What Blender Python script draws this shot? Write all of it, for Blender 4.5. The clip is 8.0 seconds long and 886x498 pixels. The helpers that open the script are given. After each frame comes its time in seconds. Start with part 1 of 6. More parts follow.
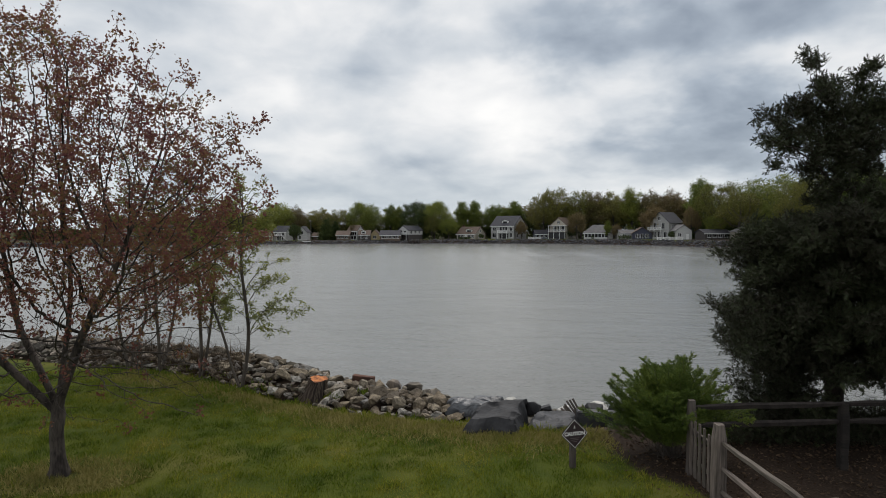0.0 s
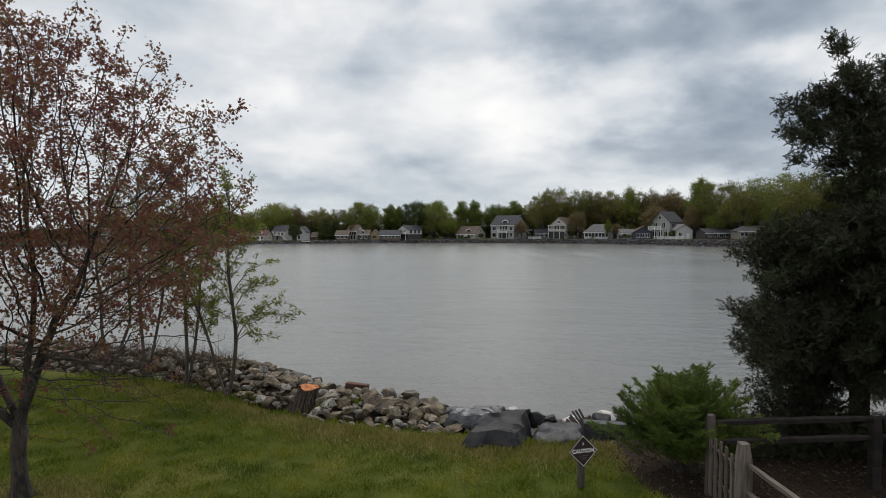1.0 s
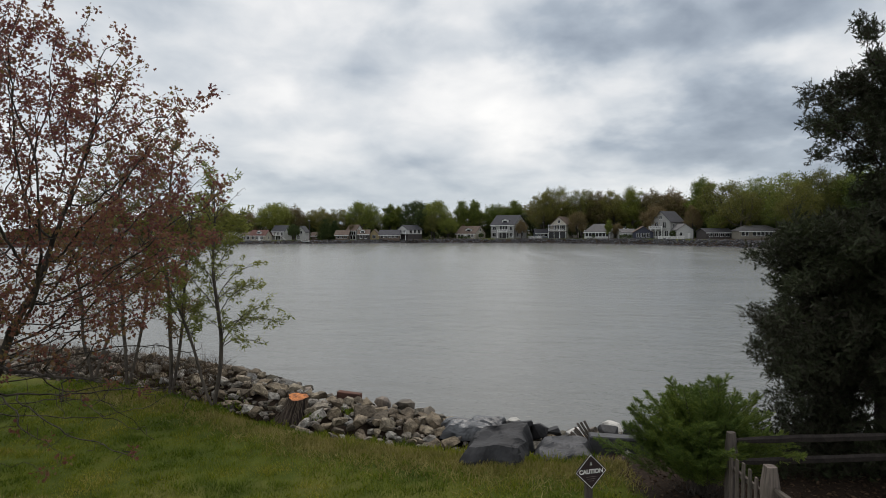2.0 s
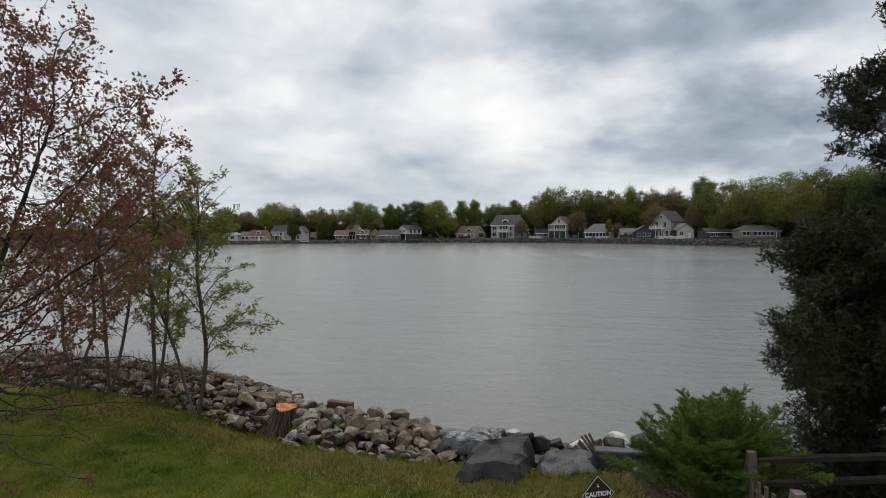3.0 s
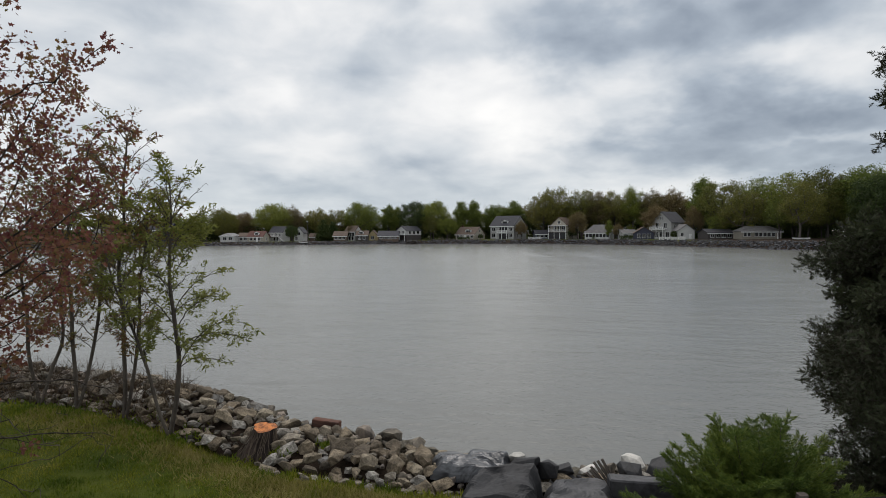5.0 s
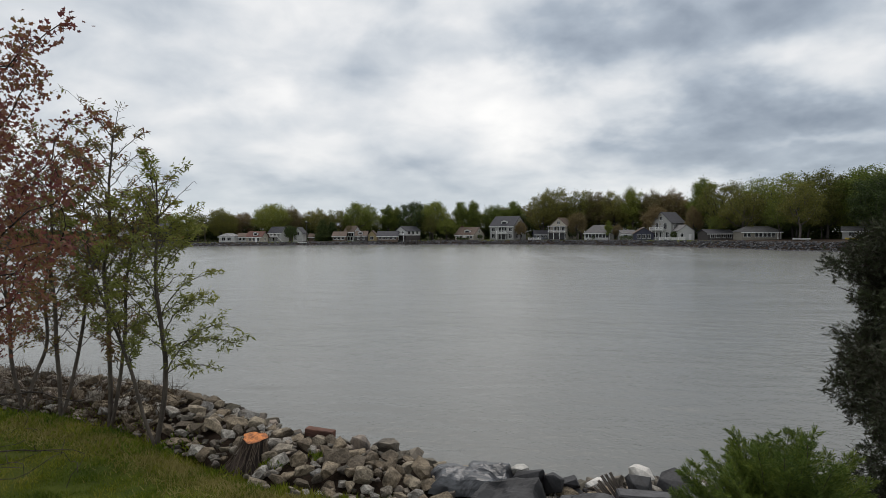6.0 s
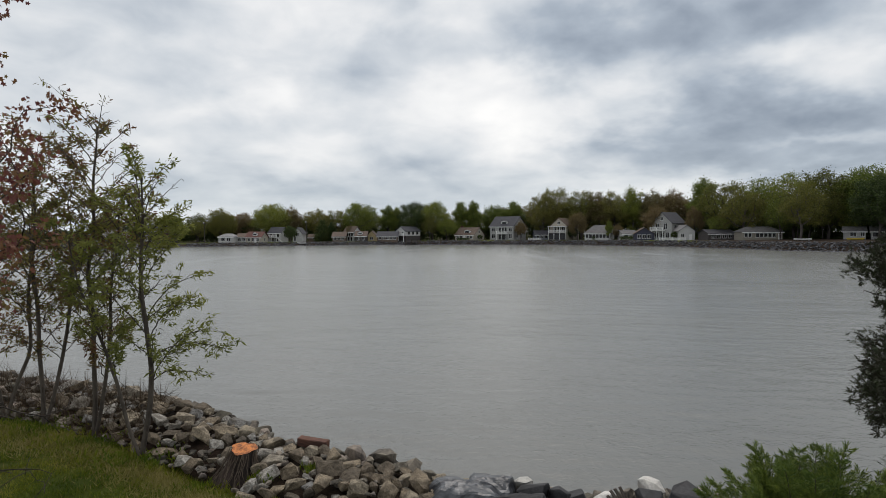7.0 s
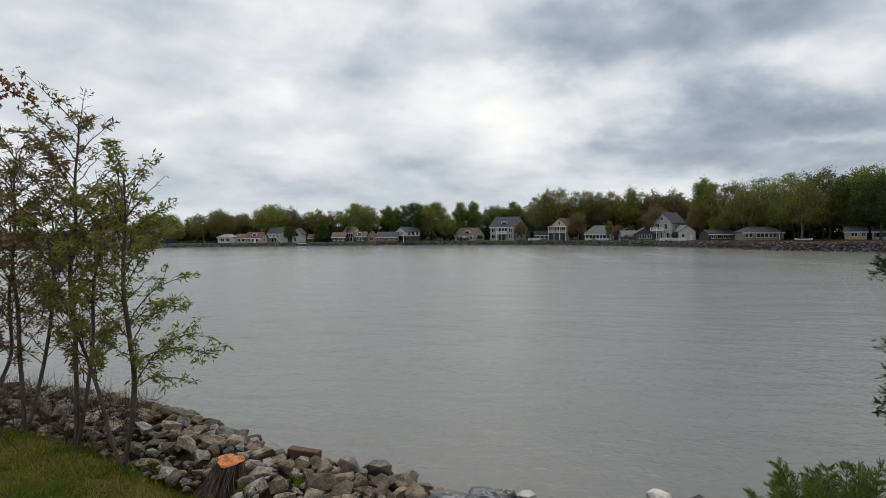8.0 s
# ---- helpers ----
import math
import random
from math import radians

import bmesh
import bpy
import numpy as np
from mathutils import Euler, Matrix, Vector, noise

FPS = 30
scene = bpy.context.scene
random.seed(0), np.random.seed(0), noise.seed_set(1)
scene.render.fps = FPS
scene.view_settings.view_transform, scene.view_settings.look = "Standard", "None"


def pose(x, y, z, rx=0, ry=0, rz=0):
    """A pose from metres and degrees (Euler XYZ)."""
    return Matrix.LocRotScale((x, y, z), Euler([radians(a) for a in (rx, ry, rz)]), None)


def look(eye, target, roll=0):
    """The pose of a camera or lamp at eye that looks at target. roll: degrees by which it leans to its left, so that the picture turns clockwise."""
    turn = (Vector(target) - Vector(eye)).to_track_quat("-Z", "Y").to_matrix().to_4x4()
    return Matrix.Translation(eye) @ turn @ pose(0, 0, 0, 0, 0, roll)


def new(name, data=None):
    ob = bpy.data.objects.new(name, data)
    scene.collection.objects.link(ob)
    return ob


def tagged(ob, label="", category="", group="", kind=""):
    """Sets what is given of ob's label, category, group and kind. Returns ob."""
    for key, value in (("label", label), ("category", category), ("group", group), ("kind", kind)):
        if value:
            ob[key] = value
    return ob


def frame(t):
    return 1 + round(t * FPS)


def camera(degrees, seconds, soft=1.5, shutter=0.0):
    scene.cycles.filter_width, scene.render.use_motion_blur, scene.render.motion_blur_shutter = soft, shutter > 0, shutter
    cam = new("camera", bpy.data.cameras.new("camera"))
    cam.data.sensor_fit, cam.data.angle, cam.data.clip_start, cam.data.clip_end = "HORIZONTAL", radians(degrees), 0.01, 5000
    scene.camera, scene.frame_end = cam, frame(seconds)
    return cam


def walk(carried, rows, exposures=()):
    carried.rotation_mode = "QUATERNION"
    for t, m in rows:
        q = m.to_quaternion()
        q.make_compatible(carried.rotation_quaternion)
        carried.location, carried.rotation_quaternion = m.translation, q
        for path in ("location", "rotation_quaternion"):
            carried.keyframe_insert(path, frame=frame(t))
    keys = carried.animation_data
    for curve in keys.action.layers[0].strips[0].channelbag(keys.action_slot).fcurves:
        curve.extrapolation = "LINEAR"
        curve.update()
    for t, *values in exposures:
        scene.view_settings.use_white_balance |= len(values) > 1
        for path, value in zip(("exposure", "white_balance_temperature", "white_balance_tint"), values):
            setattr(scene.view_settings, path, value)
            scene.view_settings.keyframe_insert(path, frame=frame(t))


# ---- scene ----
cam = camera(74.2, 8.0, soft=0.85)
METRES, EYE, TILT, LEAN, TURN = 5.2, 4.0, -1.73, 0.0, 0.0
ROWS = [
    (0.0, 0.0, 0.0, 0.0, 0.0, 0.0, 0.0),
    (0.5, 0.0042, 0.0795, 0.0022, -0.01, -0.01, 0.0),
    (1.0, 0.0096, 0.1594, 0.0046, -0.01, -0.04, 0.05),
    (1.5, 0.0158, 0.2367, 0.0075, -0.01, -0.05, 0.06),
    (3.0, 0.042, 0.4492, 0.0174, 0.01, -0.07, 0.14),
    (3.5, 0.0476, 0.5101, 0.0202, -0.0, -0.07, 0.17),
    (4.0, 0.0502, 0.568, 0.0219, -0.03, -0.04, 0.16),
    (4.5, 0.0532, 0.6259, 0.0238, -0.03, -0.0, 0.16),
    (6.0, 0.0552, 0.7849, 0.0285, -0.11, 0.06, 0.12),
    (6.5, 0.0567, 0.8391, 0.0298, -0.12, 0.08, 0.13),
    (7.0, 0.0582, 0.891, 0.0298, -0.11, 0.09, 0.14),
    (7.5, 0.063, 0.9442, 0.0283, -0.11, 0.12, 0.16),
    (8.0, 0.0656, 0.9965, 0.0295, -0.11, 0.13, 0.17),
]
walk(cam, [(t, pose(0, 0, EYE, TILT, LEAN, TURN) @ pose(METRES * x, METRES * y, METRES * z, 90 + pitch, roll, yaw)) for t, x, y, z, yaw, pitch, roll in ROWS],
     [(0.0, 0.0, 6500, 12), (8.0, 0.0, 6500, 12)])


# ---- world, sun ----
SUN_AZ, SUN_EL = 6.0, 58.0


def build_world():
    w = bpy.data.worlds.new("overcast_sky")
    scene.world = w
    w.use_nodes = True
    nt = w.node_tree
    nt.nodes.clear()
    N, L = nt.nodes.new, nt.links.new
    tc = N("ShaderNodeTexCoord")
    sky = N("ShaderNodeTexSky")
    sky.sky_type, sky.sun_disc = "NISHITA", False
    sky.sun_elevation, sky.sun_rotation = radians(SUN_EL), radians(SUN_AZ)
    skys = N("ShaderNodeVectorMath")
    skys.operation = "SCALE"
    skys.inputs["Scale"].default_value = 0.1
    L(sky.outputs[0], skys.inputs[0])
    sep = N("ShaderNodeSeparateXYZ")
    L(tc.outputs["Generated"], sep.inputs[0])

    def m(op, a, b=None, c=None):
        n = N("ShaderNodeMath")
        n.operation = op
        for i, v in enumerate((a, b, c)):
            if v is None:
                continue
            if isinstance(v, (int, float)):
                n.inputs[i].default_value = v
            else:
                L(v, n.inputs[i])
        return n.outputs[0]

    # the cloud deck: flattened towards the horizon
    z = m("MAXIMUM", sep.outputs[2], 0.0)
    flat = m("MULTIPLY", m("POWER", z, 0.7), 1.75)
    comb = N("ShaderNodeCombineXYZ")
    L(sep.outputs[0], comb.inputs[0]), L(sep.outputs[1], comb.inputs[1]), L(flat, comb.inputs[2])

    def noise_tex(scale, detail, rough, distort, off, colour=False):
        mp = N("ShaderNodeMapping")
        mp.inputs["Location"].default_value = off
        L(comb.outputs[0], mp.inputs[0])
        n = N("ShaderNodeTexNoise")
        n.inputs["Scale"].default_value, n.inputs["Detail"].default_value = scale, detail
        n.inputs["Roughness"].default_value, n.inputs["Distortion"].default_value = rough, distort
        L(mp.outputs[0], n.inputs["Vector"])
        return n.outputs[1 if colour else 0]

    big = noise_tex(4.2, 3.0, 0.5, 0.1, (3.1, 1.7, 0))
    fine = noise_tex(9.0, 5.0, 0.5, 0.25, (0.4, 5.2, 0))
    # single clouds of the deck, with ragged edges: azimuth, elevation, half width, half height, thinner (+) or heavier (-)
    warp = N("ShaderNodeSeparateColor")
    L(noise_tex(7.0, 4.0, 0.6, 0.0, (1.3, 8.1, 2.0), True), warp.inputs[0])
    az = m("MULTIPLY_ADD", m("SUBTRACT", warp.outputs[0], 0.5), 12.0, m("MULTIPLY", m("ARCTAN2", sep.outputs[0], sep.outputs[1]), 57.296))
    el = m("MULTIPLY_ADD", m("SUBTRACT", warp.outputs[1], 0.5), 6.0, m("MULTIPLY", m("ARCSINE", sep.outputs[2]), 57.296))
    clouds = (
        (5.2, 15.0, 4.4, 1.4, 0.17), (9.6, 11.5, 8.3, 2.8, 0.13), (3.6, 9.0, 8.8, 2.5, 0.06), (-14.4, 13.0, 4.1, 1.7, 0.14), (-18.7, 11.8, 2.5, 1.1, 0.12), (-10.0, 7.9, 7.2, 1.2, 0.08),
        (-34.7, 12.8, 6.6, 3.3, 0.10), (-8.9, 20.1, 8.8, 1.7, 0.14), (17.8, 17.2, 9.4, 3.0, -0.25), (28.4, 18.1, 14.4, 2.5, -0.26), (26.3, 10.0, 5.0, 2.1, -0.40), (34.1, 9.0, 5.0, 1.7, -0.32),
        (23.6, 12.8, 4.4, 1.5, -0.24), (32.1, 13.4, 6.1, 1.4, 0.10), (32.2, 7.6, 3.9, 0.5, 0.18), (30.6, 5.9, 10.5, 1.7, -0.38), (-27.9, 13.5, 7.2, 2.0, -0.11), (-7.3, 16.7, 4.4, 1.9, -0.06),
        (-12.2, 3.5, 14.4, 1.3, -0.18), (17.0, 7.0, 9.0, 1.8, -0.22))
    val = m("ADD", m("MULTIPLY", big, 0.58), m("MULTIPLY", fine, 0.42))
    val = m("MULTIPLY_ADD", m("SUBTRACT", val, 0.5), 1.35, 0.63)
    for a, h, wa, wh, amount in clouds:
        da, dh = m("MULTIPLY", m("SUBTRACT", az, a), 1 / wa), m("MULTIPLY", m("SUBTRACT", el, h), 1 / wh)
        d2 = m("MULTIPLY_ADD", da, da, m("MULTIPLY", dh, dh))
        val = m("MULTIPLY_ADD", m("POWER", 0.5, d2), amount, val)
    ramp = N("ShaderNodeValToRGB")
    e = ramp.color_ramp.elements
    e[0].position, e[0].color = 0.02, (0.17, 0.21, 0.265, 1)
    e[1].position, e[1].color = 0.96, (0.91, 0.91, 0.88, 1)
    for p, c in ((0.34, (0.37, 0.425, 0.48, 1)), (0.56, (0.585, 0.625, 0.65, 1)), (0.76, (0.76, 0.775, 0.77, 1))):
        k = e.new(p)
        k.color = c
    L(val, ramp.inputs[0])
    # haze towards the horizon
    hz = N("ShaderNodeMapRange")
    L(z, hz.inputs[0])
    hz.inputs[1].default_value, hz.inputs[2].default_value = 0.01, 0.11
    hz.inputs[3].default_value, hz.inputs[4].default_value = 0.55, 0.0
    mh = N("ShaderNodeMix")
    mh.data_type = "RGBA"
    L(hz.outputs[0], mh.inputs[0]), L(ramp.outputs[0], mh.inputs[6])
    mh.inputs[7].default_value = (0.55, 0.62, 0.66, 1)
    mx = N("ShaderNodeMix")
    mx.data_type = "RGBA"
    mx.inputs[0].default_value = 0.95
    L(skys.outputs[0], mx.inputs[6]), L(mh.outputs[2], mx.inputs[7])
    bg = N("ShaderNodeBackground")
    L(mx.outputs[2], bg.inputs[0])
    bg.inputs[1].default_value = 1.12
    out = N("ShaderNodeOutputWorld")
    L(bg.outputs[0], out.inputs[0])


build_world()
sun = new("sun", bpy.data.lights.new("sun", "SUN"))
sun.data.energy, sun.data.angle, sun.data.color = 1.5, radians(40), (1.0, 0.95, 0.88)
sun.matrix_world = look((80 * math.sin(radians(SUN_AZ)), 80 * math.cos(radians(SUN_AZ)), 80 * math.tan(radians(SUN_EL))), (0, 0, 0))


# ---- materials ----
def mat(name, c1, c2=None, rough=0.8, scale=6.0, bump=0.0, fine=40.0, metal=0.0, vary=0.0, island=0.0, stretch=(1, 1, 1), spec=0.3, bdist=0.02, trans=0.0, lo=0.35, hi=0.65):
    """Two colours mixed by a coarse and a fine noise, with relief; vary and island shift the value from object to object and from leaf to leaf."""
    mt = bpy.data.materials.new(name)
    mt.use_nodes = True
    nt = mt.node_tree
    N, L = nt.nodes.new, nt.links.new
    bs = nt.nodes["Principled BSDF"]
    tc = N("ShaderNodeTexCoord")
    mp = N("ShaderNodeMapping")
    mp.inputs["Scale"].default_value = stretch
    L(tc.outputs["Object"], mp.inputs[0])
    n1, n2 = N("ShaderNodeTexNoise"), N("ShaderNodeTexNoise")
    for n, s, d in ((n1, scale, 4), (n2, fine, 5)):
        n.inputs["Scale"].default_value, n.inputs["Detail"].default_value = s, d
        L(mp.outputs[0], n.inputs["Vector"])
    ad = N("ShaderNodeMath")
    ad.operation = "MULTIPLY_ADD"
    L(n2.outputs[0], ad.inputs[0])
    ad.inputs[1].default_value = 0.6
    sub = N("ShaderNodeMath")
    sub.operation = "SUBTRACT"
    L(n1.outputs[0], sub.inputs[0])
    sub.inputs[1].default_value = 0.3
    L(sub.outputs[0], ad.inputs[2])
    rp = N("ShaderNodeMapRange")
    L(ad.outputs[0], rp.inputs[0])
    rp.inputs[1].default_value, rp.inputs[2].default_value = lo, hi
    mix = N("ShaderNodeMix")
    mix.data_type = "RGBA"
    L(rp.outputs[0], mix.inputs[0])
    c2 = c2 or tuple(0.75 * v for v in c1)
    mix.inputs[6].default_value, mix.inputs[7].default_value = (*c1, 1), (*c2, 1)
    col = mix.outputs[2]
    for amount, node, sock in ((vary, "ShaderNodeObjectInfo", "Random"), (island, "ShaderNodeNewGeometry", "Random Per Island")):
        if not amount:
            continue
        src = N(node)
        mr = N("ShaderNodeMapRange")
        L(src.outputs[sock], mr.inputs[0])
        mr.inputs[3].default_value, mr.inputs[4].default_value = 1 - amount, 1 + amount
        mr2 = N("ShaderNodeMapRange")
        L(src.outputs[sock], mr2.inputs[0])
        mr2.inputs[3].default_value, mr2.inputs[4].default_value = 0.5 + 0.05 * amount, 0.5 - 0.05 * amount
        hs = N("ShaderNodeHueSaturation")
        L(mr.outputs[0], hs.inputs["Value"])
        L(mr2.outputs[0], hs.inputs["Hue"])
        L(col, hs.inputs["Color"])
        col = hs.outputs[0]
    L(col, bs.inputs["Base Color"])
    bs.inputs["Roughness"].default_value, bs.inputs["Metallic"].default_value = rough, metal
    bs.inputs["Specular IOR Level"].default_value = spec
    if bump:
        bp = N("ShaderNodeBump")
        bp.inputs["Strength"].default_value, bp.inputs["Distance"].default_value = bump, bdist
        L(ad.outputs[0], bp.inputs["Height"])
        L(bp.outputs[0], bs.inputs["Normal"])
    if trans:
        tr = N("ShaderNodeBsdfTranslucent")
        L(col, tr.inputs[0])
        ms = N("ShaderNodeMixShader")
        ms.inputs[0].default_value = trans
        L(bs.outputs[0], ms.inputs[1]), L(tr.outputs[0], ms.inputs[2])
        L(ms.outputs[0], nt.nodes["Material Output"].inputs[0])
    return mt


def leaf_mat(name, ramp, rough=0.55, trans=0.35, patch=0.7, single=0.55, sway=0.45):
    """Leaves whose colour runs along a ramp, by single shares from leaf to leaf and by sway in patches."""
    mt = bpy.data.materials.new(name)
    mt.use_nodes = True
    nt = mt.node_tree
    N, L = nt.nodes.new, nt.links.new
    bs = nt.nodes["Principled BSDF"]
    geo = N("ShaderNodeNewGeometry")
    tc = N("ShaderNodeTexCoord")
    ns = N("ShaderNodeTexNoise")
    ns.inputs["Scale"].default_value, ns.inputs["Detail"].default_value = patch, 3
    L(tc.outputs["Object"], ns.inputs["Vector"])
    mul = N("ShaderNodeMath")
    mul.operation = "MULTIPLY_ADD"
    L(geo.outputs["Random Per Island"], mul.inputs[0])
    mul.inputs[1].default_value = single
    sc = N("ShaderNodeMapRange")
    L(ns.outputs[0], sc.inputs[0])
    sc.inputs[1].default_value, sc.inputs[2].default_value = 0.3, 0.7
    sc.inputs[3].default_value, sc.inputs[4].default_value = 0.0, sway
    L(sc.outputs[0], mul.inputs[2])
    cr = N("ShaderNodeValToRGB")
    el = cr.color_ramp.elements
    el[0].position, el[0].color = ramp[0][0], (*ramp[0][1], 1)
    el[1].position, el[1].color = ramp[-1][0], (*ramp[-1][1], 1)
    for p, c in ramp[1:-1]:
        k = el.new(p)
        k.color = (*c, 1)
    L(mul.outputs[0], cr.inputs[0])
    ob = N("ShaderNodeObjectInfo")
    mr, mr2 = N("ShaderNodeMapRange"), N("ShaderNodeMapRange")
    for n, a, b in ((mr, 0.8, 1.2), (mr2, 0.515, 0.485)):
        L(ob.outputs["Random"], n.inputs[0])
        n.inputs[3].default_value, n.inputs[4].default_value = a, b
    hs = N("ShaderNodeHueSaturation")
    L(mr.outputs[0], hs.inputs["Value"]), L(mr2.outputs[0], hs.inputs["Hue"]), L(cr.outputs[0], hs.inputs["Color"])
    L(hs.outputs[0], bs.inputs["Base Color"])
    bs.inputs["Roughness"].default_value = rough
    bs.inputs["Specular IOR Level"].default_value = 0.25
    tr = N("ShaderNodeBsdfTranslucent")
    L(hs.outputs[0], tr.inputs[0])
    ms = N("ShaderNodeMixShader")
    ms.inputs[0].default_value = trans
    L(bs.outputs[0], ms.inputs[1]), L(tr.outputs[0], ms.inputs[2])
    L(ms.outputs[0], nt.nodes["Material Output"].inputs[0])
    return mt


def ground_mat():
    """Mown lawn with straw-coloured patches; bare leaf litter in the planting bed; mud under the stones and the water;
    tree shade painted as soil on the far land.
    """
    mt = bpy.data.materials.new("lawn_and_soil")
    mt.use_nodes = True
    nt = mt.node_tree
    N, L = nt.nodes.new, nt.links.new
    bs = nt.nodes["Principled BSDF"]
    tc = N("ShaderNodeTexCoord")

    def nz(scale, detail=4):
        n = N("ShaderNodeTexNoise")
        n.inputs["Scale"].default_value, n.inputs["Detail"].default_value = scale, detail
        L(tc.outputs["Object"], n.inputs["Vector"])
        return n.outputs[0]

    def rng(v, a, b, c=0.0, d=1.0):
        n = N("ShaderNodeMapRange")
        L(v, n.inputs[0])
        for i, k in enumerate((a, b, c, d)):
            n.inputs[i + 1].default_value = k
        return n.outputs[0]

    def mixc(f, a, b):
        n = N("ShaderNodeMix")
        n.data_type = "RGBA"
        L(f, n.inputs[0])
        for i, k in ((6, a), (7, b)):
            if isinstance(k, tuple):
                n.inputs[i].default_value = (*k, 1)
            else:
                L(k, n.inputs[i])
        return n.outputs[2]

    big, mid, small = nz(0.35, 3), nz(1.7, 5), nz(28, 5)
    green = mixc(rng(mid, 0.35, 0.65), (0.03, 0.052, 0.004), (0.085, 0.102, 0.009))
    green = mixc(rng(small, 0.3, 0.75), green, (0.06, 0.07, 0.015))
    green = mixc(rng(big, 0.52, 0.72, 0, 0.6), green, (0.17, 0.145, 0.045))
    at = N("ShaderNodeAttribute")
    at.attribute_name = "soil"
    earth = mixc(rng(small, 0.3, 0.7), (0.018, 0.013, 0.01), (0.05, 0.034, 0.024))
    edge = N("ShaderNodeMath")
    edge.operation = "MULTIPLY_ADD"
    L(mid, edge.inputs[0])
    edge.inputs[1].default_value = 0.5
    L(at.outputs["Fac"], edge.inputs[2])
    L(mixc(rng(edge.outputs[0], 0.62, 0.86), green, earth), bs.inputs["Base Color"])
    bs.inputs["Roughness"].default_value = 0.95
    bs.inputs["Specular IOR Level"].default_value = 0.1
    bp = N("ShaderNodeBump")
    bp.inputs["Strength"].default_value, bp.inputs["Distance"].default_value = 0.6, 0.03
    L(small, bp.inputs["Height"]), L(bp.outputs[0], bs.inputs["Normal"])
    return mt


def water_mat():
    mt = bpy.data.materials.new("bay_water")
    mt.use_nodes = True
    nt = mt.node_tree
    N, L = nt.nodes.new, nt.links.new
    bs = nt.nodes["Principled BSDF"]
    tc = N("ShaderNodeTexCoord")

    def nz(scale, detail, st, turn, dist=0.0):
        mp = N("ShaderNodeMapping")
        mp.inputs["Scale"].default_value = st
        mp.inputs["Rotation"].default_value = (0, 0, radians(turn))
        L(tc.outputs["Object"], mp.inputs[0])
        n = N("ShaderNodeTexNoise")
        n.inputs["Scale"].default_value, n.inputs["Detail"].default_value, n.inputs["Distortion"].default_value = scale, detail, dist
        L(mp.outputs[0], n.inputs["Vector"])
        return n.outputs[0]

    swell = nz(0.7, 4, (0.9, 1.2, 1), 12, 0.8)
    ripple = nz(3.8, 6, (1.0, 1.2, 1), -8, 0.8)
    chop = nz(0.22, 3, (0.45, 1.7, 1), 6, 0.5)
    gust = nz(0.05, 3, (0.5, 1.4, 1), 20)
    amp = N("ShaderNodeMapRange")
    L(gust, amp.inputs[0])
    amp.inputs[1].default_value, amp.inputs[2].default_value, amp.inputs[3].default_value, amp.inputs[4].default_value = 0.35, 0.65, 0.45, 1.1
    b0, b1, b2 = N("ShaderNodeBump"), N("ShaderNodeBump"), N("ShaderNodeBump")
    b0.inputs["Distance"].default_value, b1.inputs["Distance"].default_value, b2.inputs["Distance"].default_value = 0.05, 0.06, 0.045
    for b, h in ((b0, chop), (b1, swell), (b2, ripple)):
        L(amp.outputs[0], b.inputs["Strength"])
        L(h, b.inputs["Height"])
    L(b0.outputs[0], b1.inputs["Normal"])
    L(b1.outputs[0], b2.inputs["Normal"])
    L(b2.outputs[0], bs.inputs["Normal"])
    mix = N("ShaderNodeMix")
    mix.data_type = "RGBA"
    L(gust, mix.inputs[0])
    mix.inputs[6].default_value, mix.inputs[7].default_value = (0.138, 0.14, 0.131, 1), (0.162, 0.164, 0.154, 1)
    L(mix.outputs[2], bs.inputs["Base Color"])
    bs.inputs["Roughness"].default_value, bs.inputs["IOR"].default_value = 0.22, 1.333
    return mt


